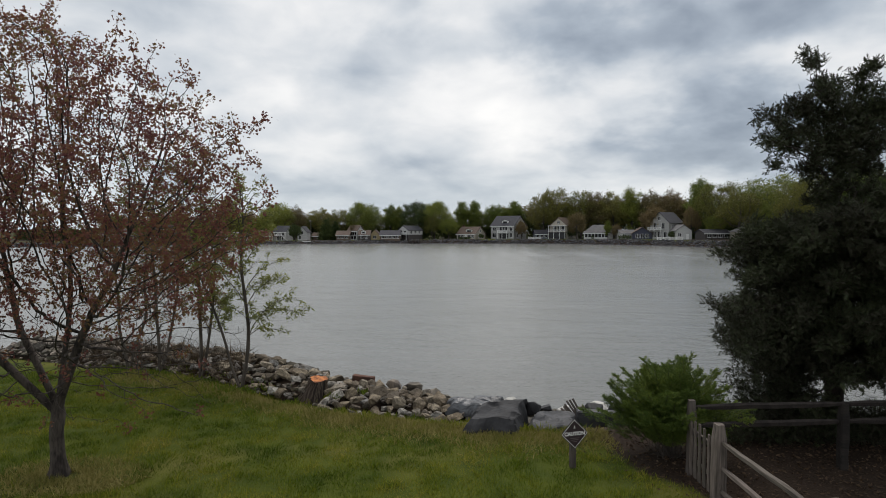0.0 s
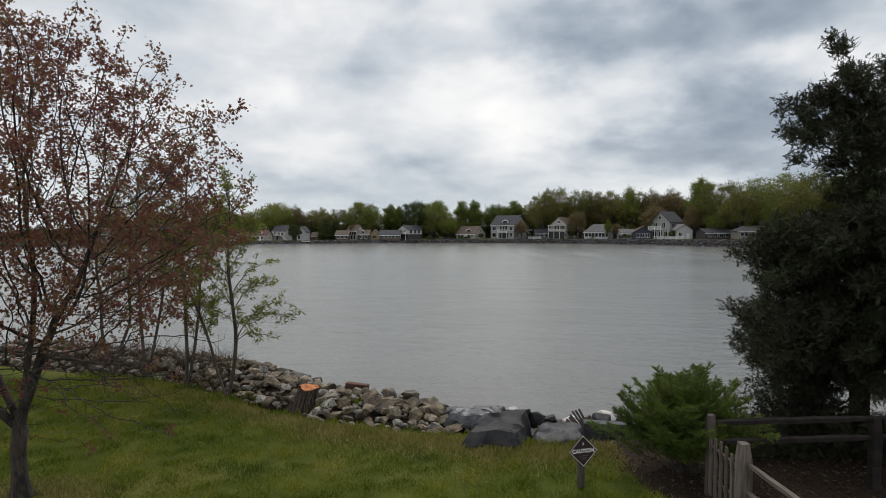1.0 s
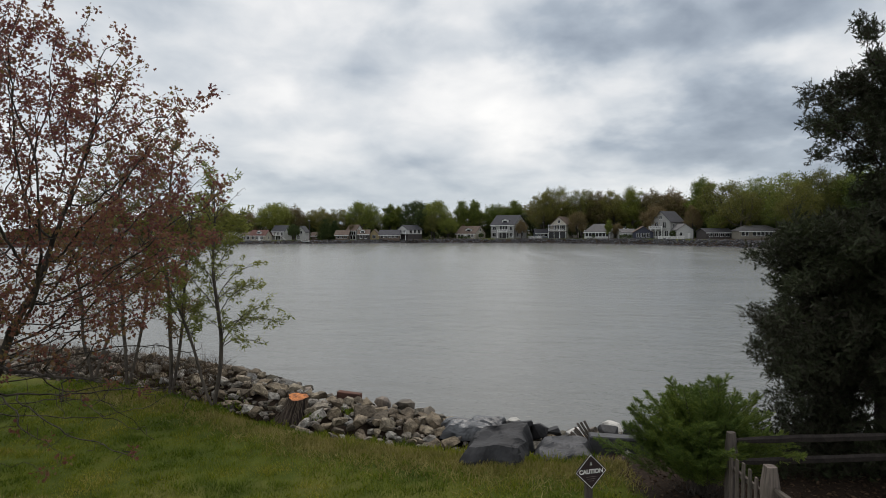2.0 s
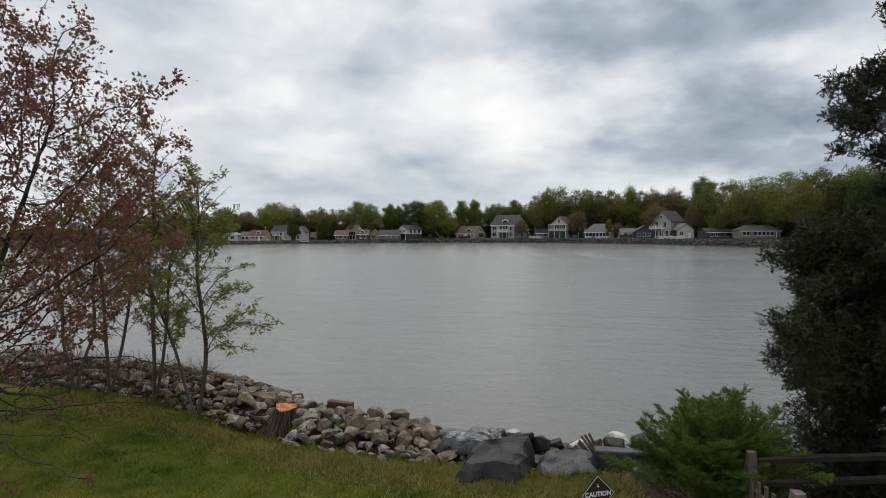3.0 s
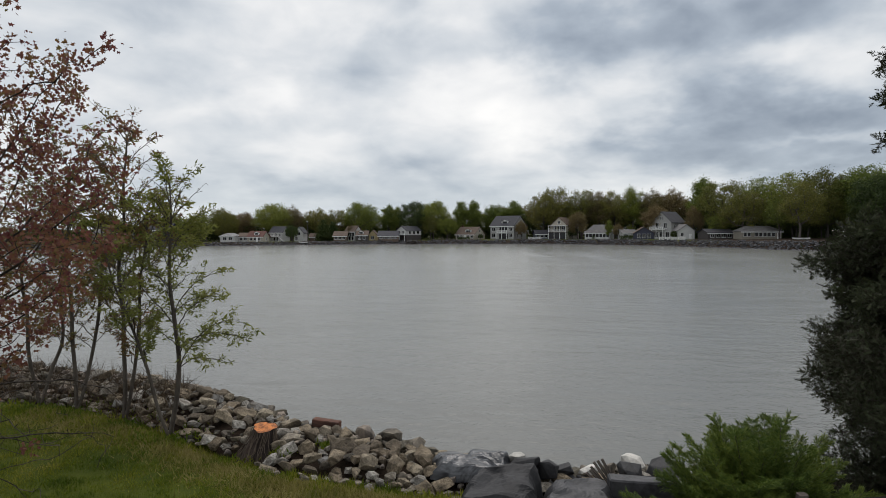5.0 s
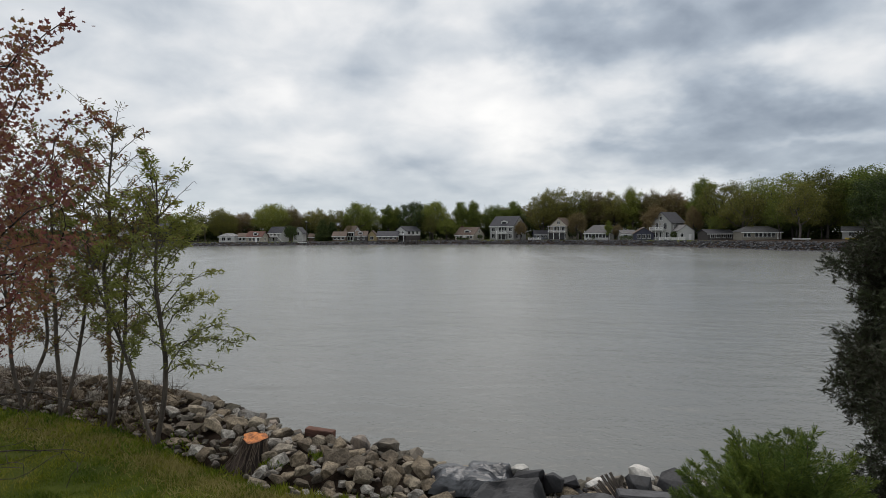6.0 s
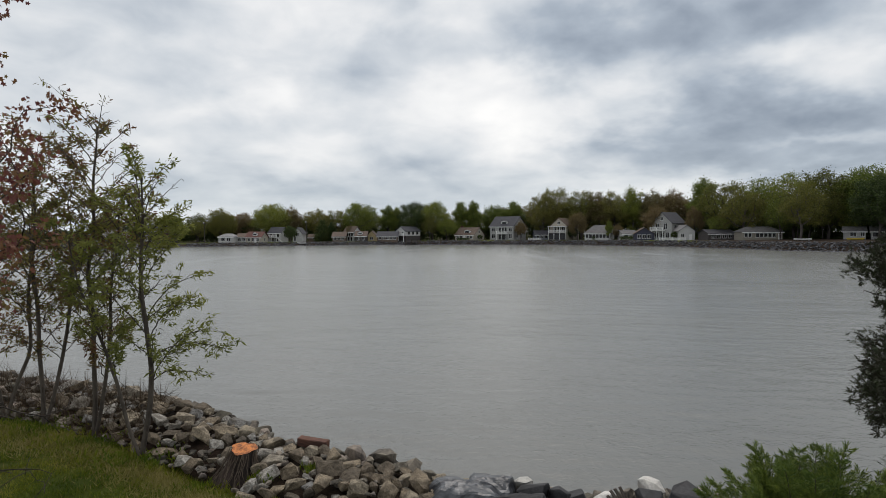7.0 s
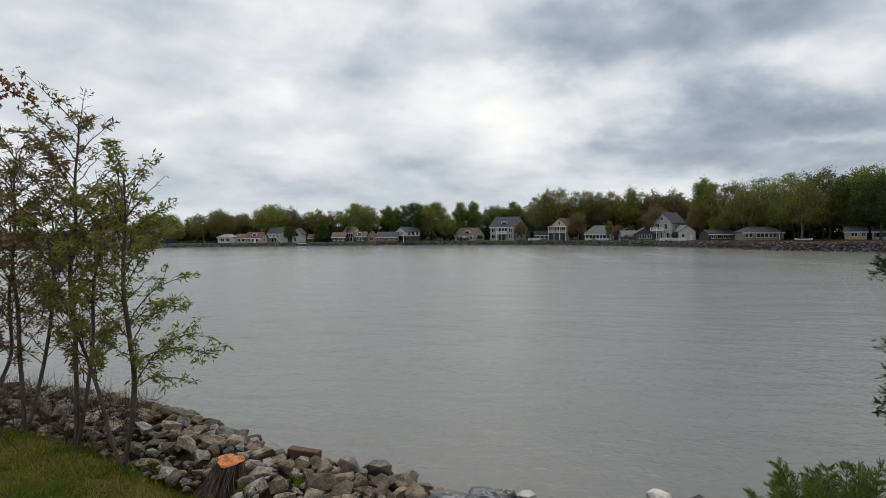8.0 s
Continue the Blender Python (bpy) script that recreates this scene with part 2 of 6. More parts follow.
def rock_mat():
    """Quarry stone: tan, grey, pale and dark brown blocks, with grain, lichen stains and a rough face."""
    mt = bpy.data.materials.new("riprap_stone")
    mt.use_nodes = True
    nt = mt.node_tree
    N, L = nt.nodes.new, nt.links.new
    bs = nt.nodes["Principled BSDF"]
    tc, info = N("ShaderNodeTexCoord"), N("ShaderNodeObjectInfo")
    shift = N("ShaderNodeVectorMath")
    shift.operation = "MULTIPLY_ADD"
    L(info.outputs["Random"], shift.inputs[0])
    shift.inputs[1].default_value = (37.0, 19.0, 53.0)
    L(tc.outputs["Object"], shift.inputs[2])

    def nz(scale, detail, rough):
        n = N("ShaderNodeTexNoise")
        n.inputs["Scale"].default_value, n.inputs["Detail"].default_value, n.inputs["Roughness"].default_value = scale, detail, rough
        L(shift.outputs[0], n.inputs["Vector"])
        return n.outputs[0]

    coarse, grain = nz(2.2, 5, 0.6), nz(11.0, 6, 0.65)
    kind = N("ShaderNodeValToRGB")
    el = kind.color_ramp.elements
    el[0].position, el[0].color = 0.0, (0.10, 0.085, 0.068, 1)
    el[1].position, el[1].color = 1.0, (0.50, 0.48, 0.44, 1)
    for p, c in ((0.2, (0.19, 0.15, 0.105)), (0.45, (0.29, 0.235, 0.165)), (0.65, (0.34, 0.29, 0.215)), (0.8, (0.24, 0.235, 0.225)), (0.93, (0.40, 0.375, 0.33))):
        el.new(p).color = (*c, 1)
    L(info.outputs["Random"], kind.inputs[0])
    stain = N("ShaderNodeMapRange")
    L(coarse, stain.inputs[0])
    for i, v in enumerate((0.42, 0.62, 0.0, 0.75)):
        stain.inputs[i + 1].default_value = v
    mix = N("ShaderNodeMix")
    mix.data_type = "RGBA"
    L(stain.outputs[0], mix.inputs[0]), L(kind.outputs[0], mix.inputs[6])
    mix.inputs[7].default_value = (0.085, 0.07, 0.052, 1)
    gr = N("ShaderNodeMapRange")
    L(grain, gr.inputs[0])
    for i, v in enumerate((0.3, 0.7, 0.6, 1.35)):
        gr.inputs[i + 1].default_value = v
    hs = N("ShaderNodeHueSaturation")
    L(gr.outputs[0], hs.inputs["Value"]), L(mix.outputs[2], hs.inputs["Color"])
    L(hs.outputs[0], bs.inputs["Base Color"])
    bs.inputs["Roughness"].default_value, bs.inputs["Specular IOR Level"].default_value = 0.85, 0.25
    b1, b2 = N("ShaderNodeBump"), N("ShaderNodeBump")
    b1.inputs["Strength"].default_value, b1.inputs["Distance"].default_value = 0.9, 0.12
    b2.inputs["Strength"].default_value, b2.inputs["Distance"].default_value = 0.8, 0.03
    L(coarse, b1.inputs["Height"]), L(grain, b2.inputs["Height"])
    L(b1.outputs[0], b2.inputs["Normal"]), L(b2.outputs[0], bs.inputs["Normal"])
    return mt


M_GROUND, M_WATER = ground_mat(), water_mat()
M_ROCK = rock_mat()
M_FARROCK = mat("far_riprap_stone", (0.12, 0.12, 0.128), (0.035, 0.035, 0.04), 0.85, 1.2, 0.3, 9, island=0.5)
M_TARP = mat("wet_dark_slate", (0.03, 0.03, 0.033), (0.012, 0.012, 0.014), 0.7, 2.0, 0.5, 14, spec=0.4)
M_SHEET = mat("grey_filter_cloth", (0.065, 0.065, 0.07), (0.025, 0.025, 0.028), 0.6, 2.5, 0.6, 12, spec=0.4)
M_PLASTIC = mat("pale_plastic_sheet", (0.09, 0.095, 0.105), (0.022, 0.024, 0.029), 0.32, 3.0, 0.9, 10, spec=0.6, lo=0.36, hi=0.52, stretch=(0.7, 2.6, 1))
M_WHITE_ROCK = mat("pale_stone", (0.55, 0.53, 0.49), (0.36, 0.35, 0.33), 0.85, 3.0, 0.5, 20, vary=0.2)
M_BARK = mat("grey_brown_bark", (0.085, 0.07, 0.06), (0.022, 0.018, 0.016), 0.92, 7.0, 1.0, 34, stretch=(1, 1, 0.22))
M_BARK_DARK = mat("dark_cedar_bark", (0.05, 0.038, 0.032), (0.02, 0.016, 0.014), 0.95, 5.0, 0.8, 30, stretch=(1, 1, 0.2))
M_TWIG = mat("sapling_bark", (0.10, 0.085, 0.07), (0.05, 0.042, 0.036), 0.9, 5.0, 0.5, 30, stretch=(1, 1, 0.25))
M_FARBARK = mat("far_tree_bark", (0.10, 0.088, 0.078), (0.05, 0.043, 0.04), 0.9, 2.0, 0.3, 9, stretch=(1, 1, 0.3), vary=0.3)
M_DARKPOST = mat("dark_weathered_post", (0.11, 0.092, 0.08), (0.05, 0.042, 0.038), 0.9, 5.0, 0.6, 40, stretch=(1, 1, 0.08))
M_WEATHERED = mat("weathered_grey_wood", (0.165, 0.138, 0.118), (0.055, 0.045, 0.038), 0.85, 5.0, 0.5, 40, stretch=(1, 1, 0.08), vary=0.2)
M_WEATHERED_X = mat("weathered_grey_rail_wood", (0.19, 0.16, 0.137), (0.075, 0.062, 0.053), 0.85, 5.0, 0.5, 40, stretch=(1, 0.08, 1), vary=0.2)
# fence wood again, its colour darkened to carry the cedar's shade
M_SHADEWOOD = mat("shaded_fence_wood", (0.035, 0.029, 0.025), (0.016, 0.013, 0.012), 0.9, 5.0, 0.5, 40, stretch=(0.1, 1, 1), vary=0.2)
M_SIGN = mat("dark_brown_sign_paint", (0.035, 0.022, 0.024), (0.028, 0.017, 0.018), 0.5, 9.0)
M_SIGNWHITE = mat("pale_sign_lettering", (0.82, 0.81, 0.79), (0.7, 0.69, 0.67), 0.6, 12.0)
M_SIGNFAINT = mat("faded_sign_print", (0.2, 0.17, 0.165), (0.12, 0.1, 0.1), 0.6, 12.0)
M_CUT = mat("fresh_orange_cut_wood", (0.60, 0.22, 0.07), (0.22, 0.085, 0.04), 0.85, 7.0, 0.6, 24, lo=0.38, hi=0.6)
M_STUMP = mat("fibrous_stump_bark", (0.085, 0.062, 0.052), (0.03, 0.023, 0.02), 0.95, 7.0, 0.9, 30, stretch=(1, 1, 0.15))
M_TIMBER = mat("reddish_driftwood_timber", (0.15, 0.07, 0.048), (0.06, 0.032, 0.025), 0.85, 5.0, 0.4, 30, stretch=(0.15, 1, 1))
M_VINE = mat("dry_vine", (0.13, 0.10, 0.075), (0.07, 0.055, 0.042), 0.9, 8.0)
M_GRASS = leaf_mat("grass_blades", [(0.0, (0.028, 0.054, 0.005)), (0.3, (0.07, 0.112, 0.008)), (0.6, (0.148, 0.178, 0.014)), (0.82, (0.25, 0.24, 0.034)), (1.0, (0.36, 0.29, 0.09))], 0.7, 0.3, 0.75, 0.4, 0.62)
M_STRAW = leaf_mat("straw_blades", [(0.0, (0.13, 0.135, 0.03)), (0.5, (0.26, 0.22, 0.07)), (1.0, (0.38, 0.31, 0.13))], 0.8, 0.2, 1.3)
M_BRONZE = leaf_mat("bronze_green_leaves", [(0.0, (0.15, 0.055, 0.042)), (0.35, (0.17, 0.1, 0.045)), (0.62, (0.155, 0.145, 0.042)), (1.0, (0.21, 0.22, 0.054))], 0.55, 0.5)
M_LITTER = leaf_mat("dead_leaves", [(0.0, (0.03, 0.02, 0.014)), (0.6, (0.075, 0.046, 0.028)), (1.0, (0.16, 0.105, 0.068))], 0.8, 0.1)
M_MAPLE = leaf_mat("young_maple_leaves", [(0.0, (0.095, 0.03, 0.032)), (0.3, (0.15, 0.06, 0.05)), (0.55, (0.18, 0.088, 0.05)), (0.75, (0.17, 0.115, 0.046)), (1.0, (0.12, 0.13, 0.038))], 0.6, 0.45)
M_LOCUST = leaf_mat("fresh_green_leaves", [(0.0, (0.13, 0.145, 0.035)), (0.45, (0.24, 0.245, 0.055)), (0.8, (0.33, 0.32, 0.08)), (1.0, (0.33, 0.22, 0.085))], 0.5, 0.5)
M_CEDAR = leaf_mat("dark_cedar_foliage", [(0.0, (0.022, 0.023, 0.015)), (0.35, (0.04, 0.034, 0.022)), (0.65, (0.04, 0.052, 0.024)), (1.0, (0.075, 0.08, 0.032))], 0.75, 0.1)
M_YEW = leaf_mat("green_juniper_foliage", [(0.0, (0.055, 0.092, 0.024)), (0.45, (0.125, 0.172, 0.034)), (0.8, (0.25, 0.28, 0.048)), (1.0, (0.34, 0.345, 0.065))], 0.6, 0.3)
GREENS = [
    leaf_mat("far_leaves_fresh", [(0.0, (0.075, 0.108, 0.02)), (0.5, (0.155, 0.19, 0.036)), (1.0, (0.27, 0.285, 0.058))], 0.7, 0.3),
    leaf_mat("far_leaves_olive", [(0.0, (0.07, 0.078, 0.019)), (0.5, (0.14, 0.143, 0.033)), (1.0, (0.25, 0.232, 0.054))], 0.7, 0.3),
    leaf_mat("far_leaves_russet", [(0.0, (0.10, 0.075, 0.038)), (0.5, (0.17, 0.13, 0.06)), (1.0, (0.24, 0.20, 0.08))], 0.7, 0.25),
    leaf_mat("far_leaves_deep", [(0.0, (0.03, 0.048, 0.015)), (0.6, (0.062, 0.088, 0.025)), (1.0, (0.115, 0.14, 0.037))], 0.7, 0.2),
]


# ---- mesh helpers ----
def mesh_np(name, V, F, material, smooth=False):
    """A mesh from an array of points and an array of faces of equal size (or a list of faces)."""
    me = bpy.data.meshes.new(name)
    V = np.asarray(V, dtype=np.float32)
    if isinstance(F, np.ndarray):
        n, k = F.shape
        me.vertices.add(len(V)), me.loops.add(n * k), me.polygons.add(n)
        me.vertices.foreach_set("co", V.ravel())
        me.loops.foreach_set("vertex_index", F.astype(np.int32).ravel())
        me.polygons.foreach_set("loop_start", np.arange(0, n * k, k, dtype=np.int32))
        me.update(calc_edges=True)
    else:
        me.from_pydata([tuple(v) for v in V.tolist()], [], F)
    me.validate()
    me.polygons.foreach_set("use_smooth", np.full(len(me.polygons), smooth))
    me.materials.append(material)
    return me


def part(name, data, material, parent, label="", m=None):
    """One mesh object from a bmesh or a mesh, under a thing or a part."""
    if isinstance(data, bmesh.types.BMesh):
        me = bpy.data.meshes.new(name)
        data.to_mesh(me)
        data.free()
        me.materials.append(material)
        data = me
    ob = new(name, data)
    ob.parent = parent
    if m is not None:
        ob.matrix_basis = m
    if label:
        ob["label"] = label
    return ob


def thing(name, label, category, m=None, group="", kind="", data=None):
    ob = new(name, data)
    if m is not None:
        ob.matrix_basis = m
    return tagged(ob, label, category, group, kind)


def box(x0, x1, y0, y1, z0, z1, bevel=0.0, bm=None):
    bm = bm or bmesh.new()
    r = bmesh.ops.create_cube(bm, size=1.0, matrix=Matrix.Translation(((x0 + x1) / 2, (y0 + y1) / 2, (z0 + z1) / 2)) @ Matrix.Diagonal((x1 - x0, y1 - y0, z1 - z0, 1)))
    if bevel:
        es = {e for v in r["verts"] for e in v.link_edges}
        bmesh.ops.bevel(bm, geom=list(es), offset=bevel, segments=1, affect="EDGES")
    return bm


def rough_up(bm, amount, scale, seed):
    off = Vector((seed * 3.7, seed * 1.3, seed * 7.1))
    for v in bm.verts:
        v.co += noise.noise_vector(v.co * scale + off) * amount
    return bm


def tubes(pos, parent, rad, sides=5, min_r=0.0):
    """Sweeps a grown skeleton into tapered limbs, chain by chain along the thickest child."""
    n = len(pos)
    kids = [[] for _ in range(n)]
    for i in range(n):
        if parent[i] >= 0:
            kids[parent[i]].append(i)
    heads = [(i, -1) for i in range(n) if parent[i] < 0]
    V, F, base = [], [], 0
    while heads:
        i, frm = heads.pop()
        chain = [i]
        while kids[chain[-1]]:
            ks = sorted(kids[chain[-1]], key=lambda k: -rad[k])
            heads += [(k, chain[-1]) for k in ks[1:]]
            chain.append(ks[0])
        pts = [pos[c] for c in chain]
        rs = [rad[c] for c in chain]
        if frm >= 0:
            pts, rs = [pos[frm]] + pts, [rad[chain[0]]] + rs
        if len(pts) < 2 or rs[0] < min_r:
            continue
        k = sides if rs[0] > 0.02 * max(rad) * 3 else 3
        if rs[0] > 0.5 * max(rad):
            k = sides * 2
        P = np.array(pts)
        T = np.gradient(P, axis=0)
        T /= np.linalg.norm(T, axis=1)[:, None] + 1e-9
        ref = np.array([0.31, 0.95, 0.05]) if abs(T[0][2]) > 0.7 else np.array([0.1, 0.2, 0.97])
        A = np.cross(T, ref)
        A /= np.linalg.norm(A, axis=1)[:, None] + 1e-9
        B = np.cross(T, A)
        ang = np.linspace(0, 2 * np.pi, k, endpoint=False)
        ring = (P[:, None, :] + np.array(rs)[:, None, None] * (np.cos(ang)[None, :, None] * A[:, None, :] + np.sin(ang)[None, :, None] * B[:, None, :])).reshape(-1, 3)
        V.append(ring)
        m = len(P)
        a = np.arange(m - 1)[:, None] * k + np.arange(k)[None, :]
        b = np.arange(m - 1)[:, None] * k + (np.arange(k)[None, :] + 1) % k
        F.append(np.stack([a, b, b + k, a + k], -1).reshape(-1, 4) + base)
        base += len(ring)
    return np.concatenate(V), np.concatenate(F)


def grow(trunk, aims, step, reach, kill, rng, pull=0.0, rounds=160, start=None, wander=0.22):
    """Grows limbs from a trunk (points and their parents) towards the aims."""
    pos, par = [np.array(p, float) for p in trunk[0]], list(trunk[1])
    aims = np.array(aims, float)
    near, idx = np.full(len(aims), 1e9), np.zeros(len(aims), int)
    alive = np.ones(len(aims), bool)

    def seen(lo):
        nonlocal near, idx
        new_p = np.array(pos[lo:])
        d = np.linalg.norm(aims[:, None, :] - new_p[None], axis=2)
        j = d.argmin(1)
        dm = d[np.arange(len(aims)), j]
        upd = dm < near
        near[upd], idx[upd] = dm[upd], j[upd] + lo

    seen(start or 0)
    for _ in range(rounds):
        alive &= near > kill
        act = alive & (near < reach)
        if not act.any():
            break
        P = np.array(pos)
        acc = np.zeros_like(P)
        dv = aims[act] - P[idx[act]]
        dv /= np.linalg.norm(dv, axis=1)[:, None]
        np.add.at(acc, idx[act], dv)
        who = np.unique(idx[act])
        lo, made = len(pos), 0
        for w in who:
            d = acc[w]
            ln = np.linalg.norm(d)
            d = d / ln if ln > 1e-3 else rng.normal(size=3)
            d = d + rng.normal(size=3) * wander + np.array([0, 0, pull])
            q = P[w] + step * d / np.linalg.norm(d)
            if np.min(np.linalg.norm(P - q, axis=1)) < 0.45 * step:
                continue
            pos.append(q), par.append(int(w))
            made += 1
        if not made:
            break
        seen(lo)
    return np.array(pos), par


def thicken(pos, par, tip, power, floor=None):
    n = len(pos)
    s = np.zeros(n)
    r = np.zeros(n)
    for i in range(n - 1, -1, -1):
        r[i] = max(tip, s[i] ** (1 / power))
        if par[i] >= 0:
            s[par[i]] += r[i] ** power
    return r


def frames(axis, rng):
    """Random orthonormal frames whose first axis is given, row by row."""
    a = axis / (np.linalg.norm(axis, axis=1)[:, None] + 1e-9)
    b = np.cross(a, rng.normal(size=a.shape))
    b /= np.linalg.norm(b, axis=1)[:, None] + 1e-9
    return a, b, np.cross(a, b)


def scatter(tv, tf, P, axis, size, rng):
    """Copies of a small shape (points along its own x) at P, along axis."""
    a, b, c = frames(axis, rng)
    tv, tf = np.array(tv, float), np.array(tf, int)
    V = P[:, None, :] + size[:, None, None] * (tv[None, :, 0, None] * a[:, None] + tv[None, :, 1, None] * b[:, None] + tv[None, :, 2, None] * c[:, None])
    F = tf[None] + (np.arange(len(P)) * len(tv))[:, None, None]
    return V.reshape(-1, 3), F.reshape(-1, tf.shape[1])


LEAF_SIMPLE = ([(0, 0, 0), (0.45, 0.22, 0.07), (1, 0, -0.03), (0.45, -0.22, 0.07)], [(0, 1, 2), (0, 2, 3)])
LEAF_LANCE = ([(0, 0, 0), (0.4, 0.14, 0.05), (1, 0, -0.05), (0.4, -0.14, 0.05)], [(0, 1, 2), (0, 2, 3)])
NEEDLE = ([(0, 0, 0), (0.4, 0.075, 0.02), (1, 0, 0), (0.4, -0.075, 0.02)], [(0, 1, 2), (0, 2, 3)])
FAN = ([(0, 0, 0), (0.06, 0.05, 0), (1, 0, 0), (0.25, 0.03, 0.02), (0.8, 0.38, 0.08), (0.3, -0.03, 0.0), (0.85, -0.36, 0.05), (0.45, 0.0, 0.03), (0.95, 0.12, 0.3), (0.2, 0.0, -0.03), (0.75, -0.1, -0.3)],
       [(0, 1, 2), (0, 3, 4), (0, 5, 6), (1, 7, 8), (0, 9, 10)])
SPRAY = ([p for i in range(7) for p in ((0.11 * i, -0.04, 0), (0.11 * i + 0.2, 0.04, 0), (0.11 * i + 0.3, (-1) ** i * (0.3 - 0.028 * i), 0.07 * math.sin(i * 2.1)))] + [(0.6, -0.08, 0.02), (0.6, 0.08, -0.02), (1.0, 0, 0)],
         [(3 * i, 3 * i + 1, 3 * i + 2) for i in range(8)])
LEAF_LOBED = ([(0, 0, 0), (0.12, 0.42, 0.08), (0.42, 0.22, 0.03), (0.66, 0.5, 0.1), (0.68, 0.15, 0.0), (1.05, 0, -0.08), (0.68, -0.15, 0.0), (0.66, -0.5, 0.1), (0.42, -0.22, 0.03), (0.12, -0.42, 0.08)],
              [(0, 1, 2), (2, 3, 4), (0, 2, 4), (0, 4, 5), (0, 5, 6), (0, 6, 8), (6, 7, 8), (0, 8, 9)])


# ---- ground, water ----
LAWN_EDGE = [(-60, 24), (-30, 21.5), (-14, 19.4), (-8.2, 17.5), (-6.6, 16.7), (-5.3, 15.85), (-3.45, 14.5), (-2.9, 13.85), (-1.2, 13.25), (0, 12.9), (0.8, 12.5), (2.2, 12.3), (4, 12.5), (8, 12.9), (14, 13.2), (40, 16)]
FAR_SHORE = [(150, 60), (138, 100), (122, 132), (109, 150), (96, 166), (91, 187), (76, 218), (50, 245), (28, 251), (-20, 256), (-64, 240), (-97, 227), (-109, 205), (-150, 190), (-230, 200), (-420, 240)]
WATER_Z = -1.3


def edge_y(x):
    return np.interp(x, [p[0] for p in LAWN_EDGE], [p[1] for p in LAWN_EDGE])


def poly_dist(px, py, poly):
    """Signed distance to a closed polygon, positive inside."""
    P = np.array(poly, float)
    Q = np.roll(P, -1, 0)
    best = np.full(px.shape, 1e9)
    inside = np.zeros(px.shape, bool)
    for (x0, y0), (x1, y1) in zip(P, Q):
        dx, dy = x1 - x0, y1 - y0
        t = np.clip(((px - x0) * dx + (py - y0) * dy) / (dx * dx + dy * dy), 0, 1)
        best = np.minimum(best, np.hypot(px - x0 - t * dx, py - y0 - t * dy))
        if dy:
            inside ^= ((y0 > py) != (y1 > py)) & (px < dx * (py - y0) / dy + x0)
    return np.where(inside, best, -best)


# the bay: from the toe of the near stones round by the far shore, open water to the west
BAY = [(x, y + 2.9) for x, y in LAWN_EDGE] + [(90, 30), (130, 44)] + FAR_SHORE + [(-2400, 1500), (-2400, 60), (-400, 60)]


def land_z(x, y):
    return np.where(y > 60, np.interp(x, [-120, -60, 0, 50, 90, 120], [0.0, 0.05, 0.4, 0.65, 0.95, 1.6]), -0.13 - 0.012 * np.clip(y - 8, 0, 8))


def heap_z(x, y):
    """The height of the stone heap: a low crest behind the lawn's edge, then down to the water."""
    o = y - edge_y(x)
    crest = np.interp(o, [-0.2, 0.25, 0.7, 1.4, 2.1, 2.9, 3.9], [-0.30, -0.24, -0.07, 0.0, -0.08, -0.62, -1.5])
    low = np.interp(x, [-6, -2.5, -0.7, 0.2, 0.8, 1.3, 3.4, 5.5], [0.06, -0.03, -0.16, -0.28, -0.38, -0.45, -0.52, -0.50])
    return crest + np.where(o > 0.1, low, 0.0)


def ground_z(x, y):
    x, y = np.asarray(x, float), np.asarray(y, float)
    d = -poly_dist(x, y, BAY)
    top = land_z(x, y)
    width = np.where(y > 60, 3.5, 3.0)
    t = np.clip(d / width, 0, 1)
    z = np.where(d > 0, -1.5 + (top + 1.5) * (t ** 0.6), np.maximum(-1.5 + 0.22 * d, -4.0))
    core = heap_z(x, y) - 0.14
    return np.where((y < 24) & (x > -16) & (x < 5.2) & (y > edge_y(x) + 0.3), np.maximum(z, core), z)


def steps(*spans):
    out = []
    for a, b, s in spans:
        out += list(np.arange(a, b, s))
    return np.array(out + [spans[-1][1]])


